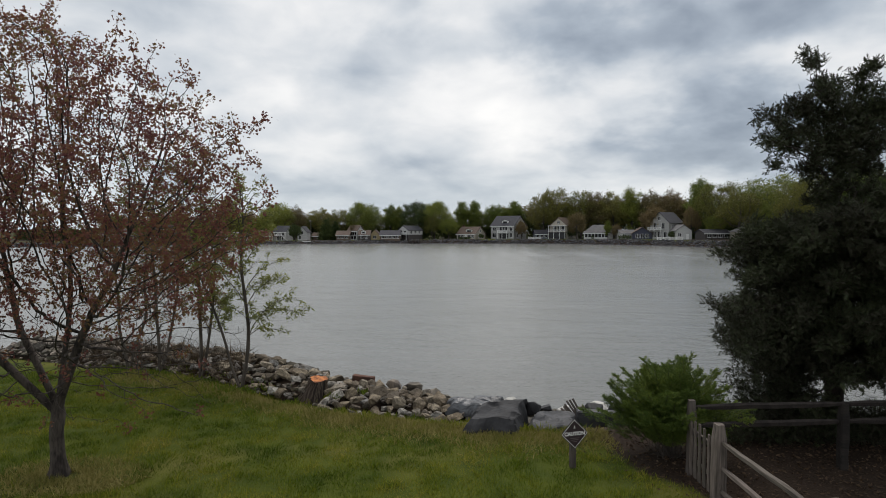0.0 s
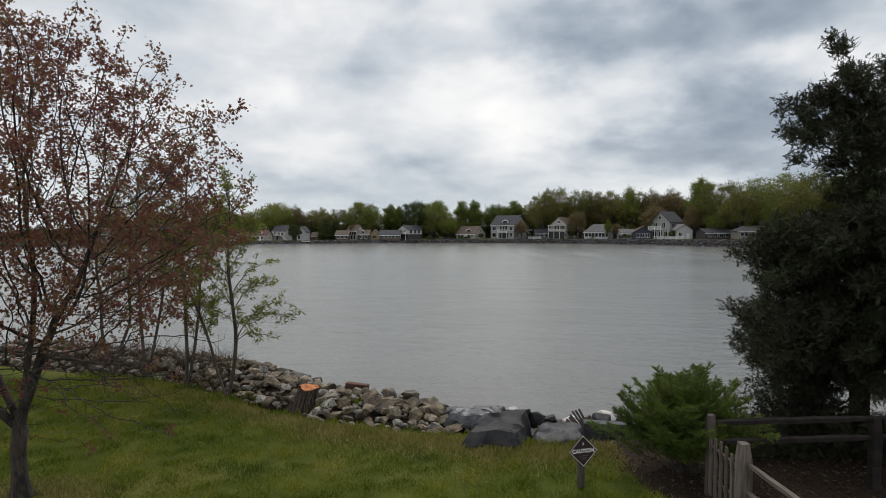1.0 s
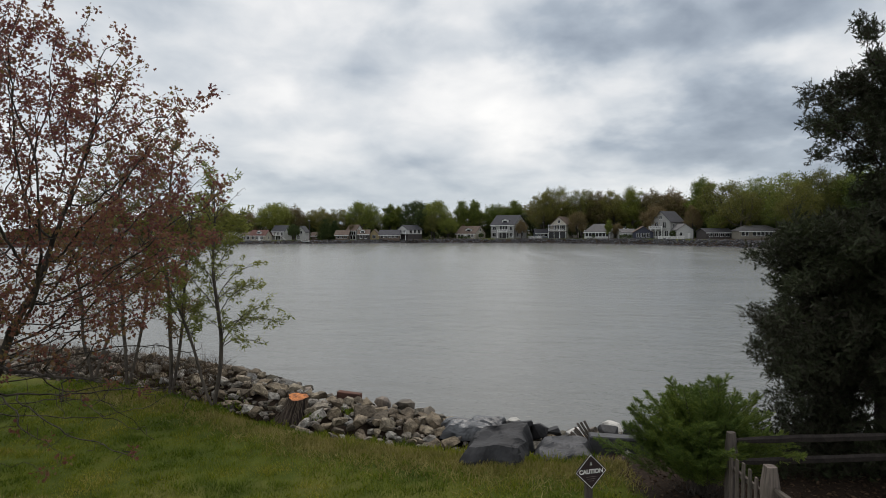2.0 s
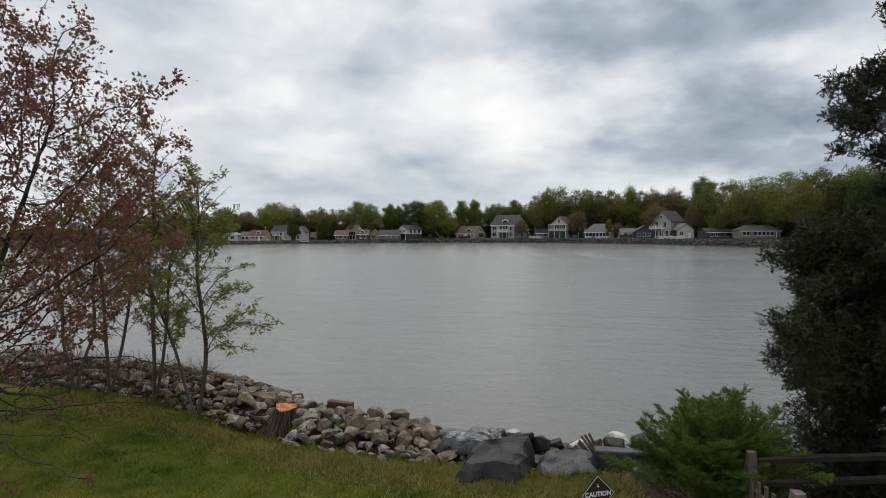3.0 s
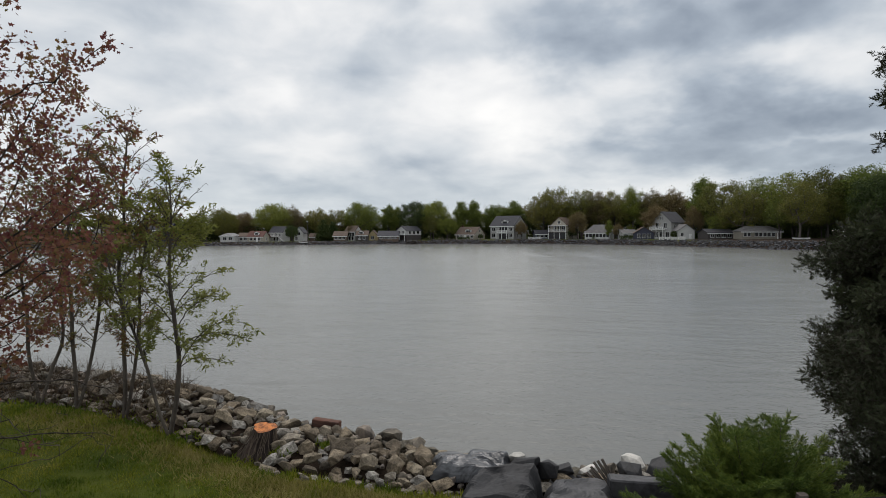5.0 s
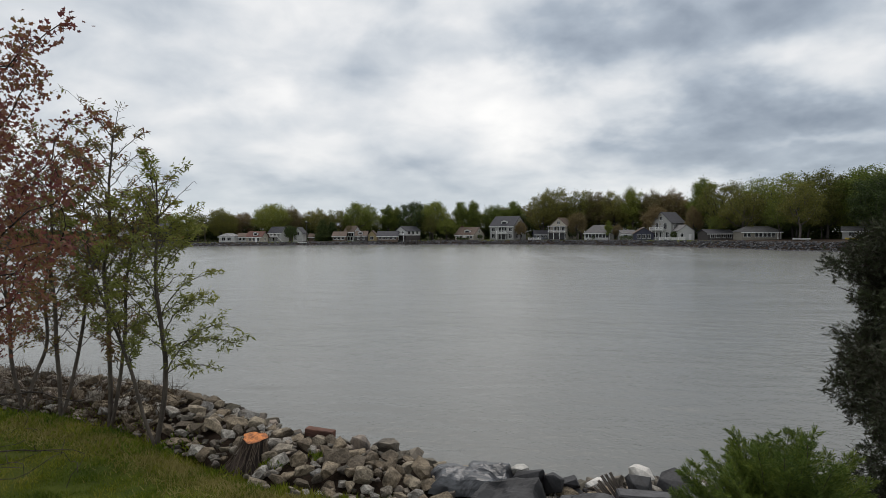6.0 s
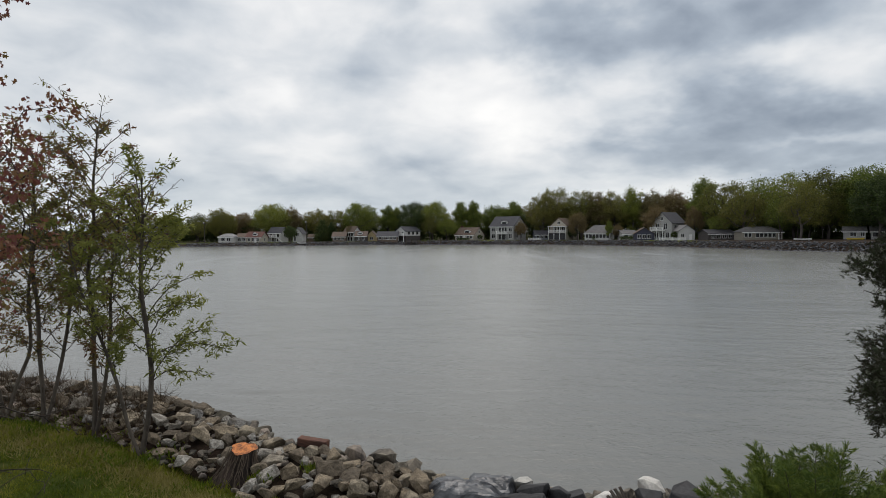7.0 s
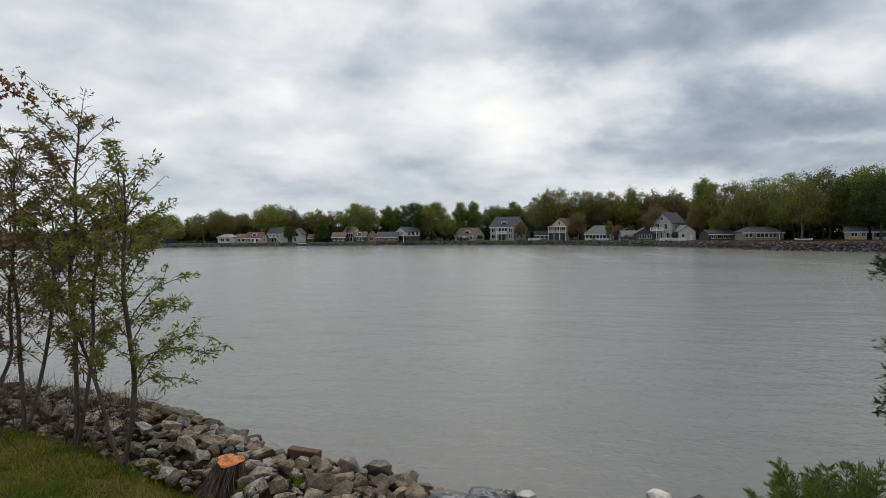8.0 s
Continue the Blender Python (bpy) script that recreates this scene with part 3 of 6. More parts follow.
def build_ground():
    xs = steps((-2600, -400, 220), (-400, -150, 25), (-150, -14, 3), (-14, 14, 0.25), (14, 90, 3), (90, 150, 1.5), (150, 400, 25), (400, 2600, 220))
    ys = steps((-1200, -100, 220), (-100, -12, 11), (-12, 4, 1), (4, 22, 0.25), (22, 60, 12), (60, 130, 5), (130, 290, 2), (290, 500, 30), (500, 3000, 250))
    X, Y = np.meshgrid(xs, ys)
    Z = ground_z(X, Y)
    fineness = (np.abs(X) < 14) & (Y > -5) & (Y < 22)
    bumps = np.array([noise.noise(Vector((a * 0.8, b * 0.8, 0))) * 0.03 + noise.noise(Vector((a * 2.7, b * 2.7, 3))) * 0.012 for a, b in zip(X[fineness], Y[fineness])])
    Z[fineness] += bumps
    V = np.stack([X, Y, Z], -1).reshape(-1, 3)
    r, c = X.shape
    a = (np.arange(r - 1)[:, None] * c + np.arange(c - 1)[None]).ravel()
    me = mesh_np("ground", V, np.stack([a, a + 1, a + 1 + c, a + c], -1), M_GROUND, True)
    d = (edge_y(X) - Y).ravel()
    x, y = V[:, 0], V[:, 1]
    bed = np.clip((x - np.interp(y, [4, 8.2, 9.2, 10.2, 12.5], [4.4, 4.35, 4.0, 3.3, 3.0])) * 1.2 + 0.5, 0, 1) * (x < 60) * np.clip((y + 9 + 1.5 * np.sin(x * 0.9)) / 3, 0, 1) * (y < 30)
    # far land is tinted as soil to carry the trees' shade, more towards +x
    bare = 0.5 + 0.3 * np.clip((x - 88) / 8, 0, 1) + 0.12 * np.sin(x * 0.21) + 0.1 * np.sin(x * 0.53 + y * 0.2)
    stones = np.where(y < 60, np.clip(0.4 - d, 0, 1), np.maximum(np.clip((3.0 + poly_dist(x, y, BAY)) * 0.6, 0, 1), bare))
    root = np.clip(1.1 - np.hypot(x + 6.55, y - 9.85) / 0.9, 0, 0.45)
    soil = np.maximum.reduce([bed, stones, root])
    at = me.attributes.new("soil", "FLOAT", "POINT")
    at.data.foreach_set("value", soil.astype(np.float32))
    tagged(new("ground", me), "mown green lawn with straw patches and bare soil at the bank", "ground", kind="structure")

def build_water():
    """The bay: wind waves of five lengths, the long ones mostly far off to fit the camera's view."""
    rng = np.random.default_rng(41)
    xs = steps((-3000, -600, 400), (-600, -200, 40), (-200, -60, 1.3), (-60, -15, 0.5), (-15, 15, 0.18), (15, 60, 0.5), (60, 170, 1.3), (170, 400, 46), (400, 3000, 400))
    ys = steps((10, 30, 0.12), (30, 70, 0.3), (70, 150, 0.6), (150, 275, 1.0), (275, 500, 45), (500, 3200, 450))
    X, Y = np.meshgrid(xs, ys)
    cell = np.interp(Y, [10, 30, 70, 150, 275, 400], [0.12, 0.2, 0.45, 0.8, 1.0, 40])
    side = np.interp(np.abs(X), [0, 15, 60, 170, 250], [0.18, 0.3, 0.8, 1.3, 40])
    Z = np.full(X.shape, WATER_Z)
    gust = 0.75 + 0.35 * np.sin(X * 0.031 + 1.7 * np.sin(Y * 0.023)) * np.sin(Y * 0.047 + 0.8)
    for length, slope in ((0.5, 0.026), (0.8, 0.024), (1.3, 0.018), (2.3, 0.04), (4.2, 0.05)):
        calm = np.clip(length / (3.0 * cell) - 0.6, 0, 1) * np.clip(2.0 * length / side - 0.8, 0, 1)
        if length > 2:
            calm = calm * np.interp(Y, [35, 130], [0.2, 1.0])
        for _ in range(6):
            lam = length * rng.uniform(0.8, 1.25)
            a = radians(rng.normal() * 26 + 6)
            k = 2 * math.pi / lam
            Z += gust * calm * slope / k / math.sqrt(3.0) * np.sin(k * (X * math.sin(a) + Y * math.cos(a)) + rng.uniform(0, 6.283) + 0.6 * np.sin(X * 0.17 / length + rng.uniform(0, 6.283)))
    V = np.stack([X, Y, Z], -1).reshape(-1, 3)
    r, c = X.shape
    a = (np.arange(r - 1)[:, None] * c + np.arange(c - 1)[None]).ravel()
    tagged(new("water", mesh_np("water", V, np.stack([a, a + 1, a + 1 + c, a + c], -1), M_WATER, True)), "calm grey-green bay water with small ripples", "water", kind="structure")


build_ground()
build_water()


def gz(x, y):
    return float(ground_z(x, y))


# ---- trees near the bank ----
def tree_thing(name, label, category, base, limbs, crowns, m=None, group=""):
    """A tree: an empty at its base, trunk with limbs, and crown meshes (name, mesh)."""
    t = thing(name, label, category, Matrix.Translation(base) if m is None else m, group)
    part("trunk", limbs, None, t)
    for nm, me in crowns:
        part(nm, me, None, t)
    return t


def twig_nodes(pos, par, most):
    """The nodes of a skeleton that carry few others, with the direction in which each grows."""
    n = len(pos)
    load = np.ones(n)
    for i in range(n - 1, -1, -1):
        if par[i] >= 0:
            load[par[i]] += load[i]
    par = np.array(par)
    ok = (load <= most) & (par >= 0)
    i = np.where(ok)[0]
    return pos[i], pos[i] - pos[par[i]], i


def limb_radii(pos, par, tip, foot, at):
    """Radii that run from the foot's to the tips' by the number of tips that each limb bears."""
    tips = max(3, len(pos) - len(set(par)))
    r = thicken(pos, par, tip, math.log(tips) / math.log(foot / tip))
    return r


def maple():
    rng = np.random.default_rng(7)
    n = 14000
    u = rng.normal(size=(n, 3))
    u /= np.linalg.norm(u, axis=1)[:, None]
    rad = rng.random(n) ** 0.45
    C = np.array([-0.15, 0.0, 4.5])
    A = C + u * rad[:, None] * np.array([3.5, 3.5, 3.3])
    A[:, 1] = np.where(A[:, 1] > 0, A[:, 1] * 0.5, A[:, 1] * 0.9) - 0.5
    # the crown is vase-shaped: nothing inside near the trunk low down
    h = np.hypot(A[:, 0], A[:, 1])
    A = A[(A[:, 2] > 1.15 + 0.22 * h) | (rng.random(len(A)) < 0.2)]
    A = A[A[:, 2] > 1.2]
    # the crown falls away to the side in steps
    A = A[A[:, 2] < np.interp(A[:, 0], [-0.4, 0.1, 1.1, 3.3, 3.5], [8.2, 7.35, 7.2, 5.75, 5.0])]
    # clumps and gaps
    keep = np.array([noise.noise(Vector(a) * 0.9 + Vector((4, 1, 9))) for a in A]) > -0.22
    A = A[keep][:6200]
    # long shoots that stand out of the crown
    tips = [(3.75, -1.25, 5.8), (3.4, 0.35, 5.4), (3.9, -1.0, 4.75), (3.3, -1.7, 6.2), (2.4, -0.3, 6.9), (1.6, 0.2, 7.4), (2.0, -1.4, 7.1), (3.9, -1.4, 4.2), (3.2, 0.2, 4.2), (0.9, -1.0, 7.6), (0.0, 0.1, 7.9), (3.4, -0.8, 5.9), (2.9, -0.9, 6.6)]
    tips += [tuple(C + np.array([4.3 * math.cos(a) * math.cos(e), 3.4 * math.sin(a) * math.cos(e), 3.5 * math.sin(e)])) for a, e in zip(rng.uniform(1.5, 4.8, 16), rng.uniform(0.0, 1.3, 16))]
    for tip in tips:
        f = rng.uniform(0.55, 1.0, 34)
        A = np.concatenate([A, np.array([0, 0, 2.2]) + (np.array(tip) - np.array([0, 0, 2.2])) * f[:, None] + rng.normal(size=(34, 3)) * 0.10])
    # long low boughs that droop to the side
    low = np.stack([rng.uniform(0.5, 3.0, 260), rng.uniform(-1.8, 1.2, 260), rng.uniform(1.25, 2.6, 260)], 1)
    low2 = np.stack([rng.uniform(-3.2, -0.6, 130), rng.uniform(-1.8, 1.2, 130), rng.uniform(1.5, 2.9, 130)], 1)
    A = np.concatenate([A, low, low2])
    trunk = [np.array([0.02 * math.sin(i * 0.9), 0.015 * math.cos(i * 1.3), 0.12 * i]) for i in range(11)]
    par = [-1] + list(range(10))
    # three rising leaders
    for dx, dy, k in ((-0.42, 0.1, 10), (0.34, -0.15, 10), (0.02, 0.2, 10), (-0.58, -0.3, 9)):
        last = k
        for j in range(1, 9):
            trunk.append(trunk[k] + np.array([dx * j * 0.16 * 1.3, dy * j * 0.16, 0.16 * j * (1.0 if abs(dx) < 0.6 else 0.8)]))
            par.append(last)
            last = len(trunk) - 1
    pos, par = grow((trunk, par), A, 0.13, 2.2, 0.165, rng, 0.05, wander=0.10)
    r = limb_radii(pos, par, 0.004, 0.11, 6)
    r[:6] *= np.array([1.85, 1.4, 1.15, 1.05, 1.0, 1.0])
    V, F = tubes(pos, par, r, 6)
    limbs = mesh_np("maple_limbs", V, F, M_BARK, True)
    P, D, _ = twig_nodes(pos, par, 6)
    hi = ((P[:, 2] > np.where(P[:, 0] < -0.2, 3.3, 2.8)) | (rng.random(len(P)) < 0.07)) & (rng.random(len(P)) < 0.97)
    P, D = P[hi], D[hi]
    k = 26
    pick = np.repeat(np.arange(len(P)), k)
    pick = pick[rng.random(len(pick)) < rng.uniform(0.45, 1.0, len(P))[pick]]
    Q = P[pick] + rng.normal(size=(len(pick), 3)) * 0.05 + D[pick] * rng.uniform(0, 0.5, len(pick))[:, None]
    ax = D[pick] / 0.14 * 0.6 + rng.normal(size=Q.shape) * 0.7 + np.array([0, 0, -0.45])
    V, F = scatter(*LEAF_LOBED, Q, ax, rng.uniform(0.03, 0.058, len(Q)), rng)
    crown = mesh_np("maple_leaves", V, F, M_MAPLE)
    return tree_thing("maple_tree", "young maple with sparse red-bronze spring leaves on lawn", "tree", (-6.55, 9.85, gz(-6.55, 9.85) - 0.02), limbs, [("crown", crown)])


def sapling(base, stems, seed, boughs=(), spread=1.2, bare=0.34, leaves=1.0, red=0.0, label="slim multi-stemmed sapling with fresh green leaves among bank stones"):
    """A slim shoreline sapling. stems: points that each stem passes; boughs: (stem, share of its height, tip) of the long side limbs."""
    rng = np.random.default_rng(seed)
    pos, par, tufts, dirs = [np.zeros(3)], [-1], [], []

    def limb(last, start, first, goal, n, droop, leafy, twiggy):
        """A limb that sets out along first and bends to goal; twigs to both sides, leaves on its outer part."""
        start, goal = np.array(start, float), np.array(goal, float)
        ln = np.linalg.norm(goal - start)
        mid = start + np.array(first, float) * ln * 0.5
        prev = start
        for j in range(1, n + 1):
            f = j / n
            p = (1 - f) ** 2 * start + 2 * f * (1 - f) * mid + f * f * goal + rng.normal(size=3) * 0.012
            p[2] -= droop * f ** 3
            d = (p - prev) / (np.linalg.norm(p - prev) + 1e-6)
            pos.append(p), par.append(last)
            last, prev = len(pos) - 1, p
            if f > leafy:
                tufts.append(p), dirs.append(d)
            if twiggy and f > 0.25 and n > 3:
                for side in ((1, -1) if rng.random() < 0.45 else ((1,) if j % 2 else (-1,))):
                    across = np.cross(d, (0, 0, 1.0))
                    lift = rng.uniform(-0.5, 1.25)
                    out = (across * math.cos(lift) + np.cross(across, d) * math.sin(lift)) * side * rng.uniform(0.6, 1.1) + d * 0.8 + np.array([0, 0, 0.2]) + rng.normal(size=3) * 0.35
                    out /= np.linalg.norm(out)
                    tl = ln * rng.uniform(0.16, 0.36) * (1.15 - f * 0.6)
                    limb(last, p, out * 0.8 + np.array([0, 0, 0.25]), p + out * tl, max(2, int(tl / 0.11)), 0.05, 0.3, False)

    for k, stem in enumerate(stems):
        P = np.array([(0, 0, 0)] + list(stem), float)
        cum = np.concatenate([[0], np.cumsum(np.linalg.norm(np.diff(P, axis=0), axis=1))])
        n = int(cum[-1] / 0.13)
        path = [np.array([np.interp(cum[-1] * j / n, cum, P[:, c]) for c in range(3)]) for j in range(n + 1)]
        for _ in range(3):
            path = [path[0]] + [(path[j - 1] + path[j] * 2 + path[j + 1]) / 4 for j in range(1, n)] + [path[-1]]
        last, ids = 0, [0]
        for j in range(1, n + 1):
            pos.append(path[j] + np.array([0.02 * math.sin(j * 0.45 + seed + k), 0.02 * math.cos(j * 0.38 + k), 0])), par.append(last)
            last = len(pos) - 1
            ids.append(last)
        top = path[-1][2]
        count = int(top * 5.0)
        for b in range(count):
            f = bare + (0.99 - bare) * ((b + rng.random()) / count) ** 0.8
            j = min(n, max(1, int(f * n)))
            a = b * 2.399 + seed + rng.normal() * 0.3
            ln = spread * (0.25 + 0.75 * math.sin(math.pi * min(1.0, (f - bare) / (1 - bare) * 0.66 + 0.18)) ** 0.8) * rng.uniform(0.55, 1.1)
            out = np.array([math.cos(a), math.sin(a), 0])
            limb(ids[j], pos[ids[j]], out * 0.55 + np.array([0, 0, 0.7]), pos[ids[j]] + out * ln * 0.85 + np.array([0, 0, ln * rng.uniform(0.5, 1.15)]), max(3, int(ln / 0.12)), 0.06 * ln, 0.34, True)
        for which, f, tip in boughs:
            if which == k:
                j = int(f * n)
                st = pos[ids[j]]
                ln = float(np.linalg.norm(np.array(tip) - st))
                limb(ids[j], st, (np.array(tip) - st) / ln * 0.6 + np.array([0, 0, 0.55]), tip, int(ln / 0.12), 0.12, 0.4, True)
    pos = np.array(pos)
    r = limb_radii(pos, par, 0.0042, 0.056, 2)
    V, F = tubes(pos, par, r, 5)
    limbs = mesh_np("sapling_limbs", V, F, M_TWIG, True)
    P, D = np.array(tufts), np.array(dirs)
    keep = (np.array([noise.noise(Vector(p) * 1.4 + Vector((seed, 2, 5))) for p in P]) > -0.32) & (rng.random(len(P)) < 0.55 * leaves)
    P, D = P[keep], D[keep]
    pick = np.repeat(np.arange(len(P)), 12)
    Q = P[pick] + rng.normal(size=(len(pick), 3)) * np.array([0.05, 0.05, 0.04])
    ax = D[pick] * 0.6 + rng.normal(size=Q.shape) * np.array([0.9, 0.9, 0.6]) + np.array([0, 0, -0.3])
    V, F = scatter(*LEAF_LANCE, Q, ax, rng.uniform(0.075, 0.15, len(Q)), rng)
    crown = mesh_np("sapling_leaves", V, F, M_BRONZE if red else M_LOCUST)
    x, y = base
    return tree_thing("sapling", label, "tree", (x, y, base_z(x, y)), limbs, [("crown", crown)], group="saplings on the bank")


def base_z(x, y):
    return gz(x, y) - 0.05


def cedar():
    rng = np.random.default_rng(21)
    A = []

    # boughs: (tip x, y, z, thickness of its foliage), seen from the trunk foot
    def bough(tx, ty, tz, w, n, up=0.3):
        foot = np.array([0.15, 0, max(min(0.9, tz + 0.35), tz - 0.9)])
        tip = np.array([tx, ty, tz])
        f = rng.uniform(0.25, 1.0, n) ** 0.8
        p = foot + (tip - foot) * f[:, None]
        p[:, 2] += up * np.sin(f * math.pi)
        A.append(p + rng.normal(size=(n, 3)) * np.array([w, w, w * 0.6]) * (1.15 - 0.6 * f)[:, None])

    for i in range(64):
        z = 0.9 + 3.3 * (i / 63.0)
        a = i * 2.399
        reach = np.interp(z, [0.9, 1.8, 2.8, 4.2, 5.3], [1.9, 2.3, 2.3, 2.1, 1.5]) * (1 + 0.12 * math.sin(i * 4.1))
        bough(reach * math.cos(a) * (1.0 if math.cos(a) < 0 else 1.4), reach * math.sin(a) * (0.55 if math.sin(a) > 0 else 1.0) - 0.3, z + 0.25, 0.30, 90)
    # boughs that reach out over the water side
    for tx, ty, tz, w in ((-3.75, -2.25, 2.95, 0.12), (-3.55, -2.2, 2.5, 0.14), (-3.2, -2.1, 2.1, 0.18), (-3.3, -2.0, 2.7, 0.18), (-2.9, -1.7, 2.9, 0.2), (-2.3, -0.9, 3.4, 0.26), (-1.9, -1.0, 4.2, 0.3), (-2.8, -1.6, 2.2, 0.24), (-2.4, -1.2, 3.0, 0.28), (-2.6, -1.0, 1.5, 0.24), (-2.5, -1.0, 1.0, 0.26), (-2.4, -1.1, 0.55, 0.24), (-2.6, -0.9, 1.3, 0.26), (-2.5, -0.8, 0.9, 0.28), (-2.3, -1.0, 1.8, 0.28), (-1.9, -1.3, 0.4, 0.26), (-1.2, -1.2, 0.45, 0.28), (-0.5, -1.3, 0.5, 0.26), (-1.2, -1.6, 0.7, 0.28), (0.3, -1.7, 0.95, 0.26), (1.6, -1.6, 1.0, 0.26)):
        bough(tx, ty, tz, w, 90)
    # the upper heads
    for tx, ty, tz, w in ((-2.3, -1.5, 5.95, 0.22), (-2.2, -1.5, 6.4, 0.2), (-1.9, -1.5, 5.8, 0.3), (-1.9, -1.5, 6.1, 0.28), (-1.8, -1.5, 6.6, 0.2), (-1.6, -1.5, 7.45, 0.09), (-1.5, -1.5, 7.1, 0.12), (-1.45, -1.5, 6.8, 0.14), (-1.4, -1.4, 5.5, 0.28), (-1.05, -1.5, 6.7, 0.14), (-0.9, -1.4, 5.9, 0.28), (-0.3, -0.9, 6.2, 0.3), (0.2, -0.8, 7.6, 0.14), (0.6, -0.5, 7.0, 0.3), (1.2, -0.4, 6.6, 0.4)):
        bough(tx, ty, tz, w, 150, 0.1)
    for tx, ty, tz, w in ((0.6, -1.2, 4.8, 0.34), (1.4, -0.8, 5.0, 0.36), (-0.6, -1.2, 4.6, 0.3), (0.2, -1.4, 5.2, 0.34), (1.8, -1.0, 5.8, 0.36)):
        bough(tx, ty, tz, w, 80, 0.1)
    # broad boughs added out of view to shade the planting bed
    for i in range(22):
        a = radians(-150 + 150 * ((i * 0.618) % 1.0) + 60)
        bough(1.1 + 2.6 * abs(math.cos(a)), -1.2 - 2.9 * abs(math.sin(a)), 2.2 + 2.0 * ((i * 0.37) % 1.0), 0.3, 90)
    A = np.concatenate(A)
    A = A[A[:, 2] > 0.2]
    # open sky between the body and the upper heads, thin growth near the ground
    A = A[~((A[:, 0] < -0.95) & (A[:, 2] > np.interp(A[:, 0], [-3, -2.4, -1.6], [3.9, 4.2, 4.75])) & (A[:, 2] < 5.55))]
    A = A[~((A[:, 0] > 0.1) & (A[:, 2] > 4.85) & (A[:, 2] < 5.6))]
    A = A[(A[:, 2] > 1.5) | (A[:, 0] < -0.9) | (rng.random(len(A)) < 0.35)]
    A[:, 0] = np.where((A[:, 0] < -2.2) & (A[:, 2] < 1.75), -2.2 + (A[:, 0] + 2.2) * 0.8, A[:, 0])
    trunk = [np.array([0.05 * math.sin(i * 0.5), 0.04 * math.cos(i * 0.4), 0.2 * i]) for i in range(31)]
    par = [-1] + list(range(30))
    pos, par = grow((trunk, par), A, 0.15, 1.6, 0.2, rng, 0.03)
    r = limb_radii(pos, par, 0.005, 0.18, 4)
    V, F = tubes(pos, par, r, 6)
    limbs = mesh_np("cedar_limbs", V, F, M_BARK_DARK, True)
    P, D, _ = twig_nodes(pos, par, 14)
    ok = (P[:, 2] > 1.5) | (P[:, 0] < -0.9) | (rng.random(len(P)) < 0.14)
    P, D = P[ok], D[ok]
    clump = np.array([noise.noise(Vector(p) * 1.5 + Vector((1, 8, 4))) for p in P])
    dense = (clump > -0.16) | ((P[:, 2] < 4.6) & (P[:, 0] > -1.6))
    P, D = P[dense], D[dense]
    pick = np.repeat(np.arange(len(P)), 44)
    Q = P[pick] + rng.normal(size=(len(pick), 3)) * 0.07
    ax = D[pick] / 0.15 * 0.8 + rng.normal(size=Q.shape) * 0.75 + np.array([0, 0, 0.25])
    # fine sprays outside, coarse dead and shaded ones within
    inner = np.clip((Q[:, 0] + 2.2) / 0.8, 0, 1) * np.where(Q[:, 2] < 4.6, 1.0, 0.6)
    V, F = scatter(*SPRAY, Q, ax, rng.uniform(0.07, 0.14, len(Q)) * (1 + 0.5 * inner), rng)
    crown = mesh_np("cedar_foliage", V, F, M_CEDAR)
    return tree_thing("cedar_tree", "dark spreading cedar with shaggy foliage at the bank", "tree", (8.3, 12.4, gz(8.3, 12.4) - 0.05), limbs, [("crown", crown)])


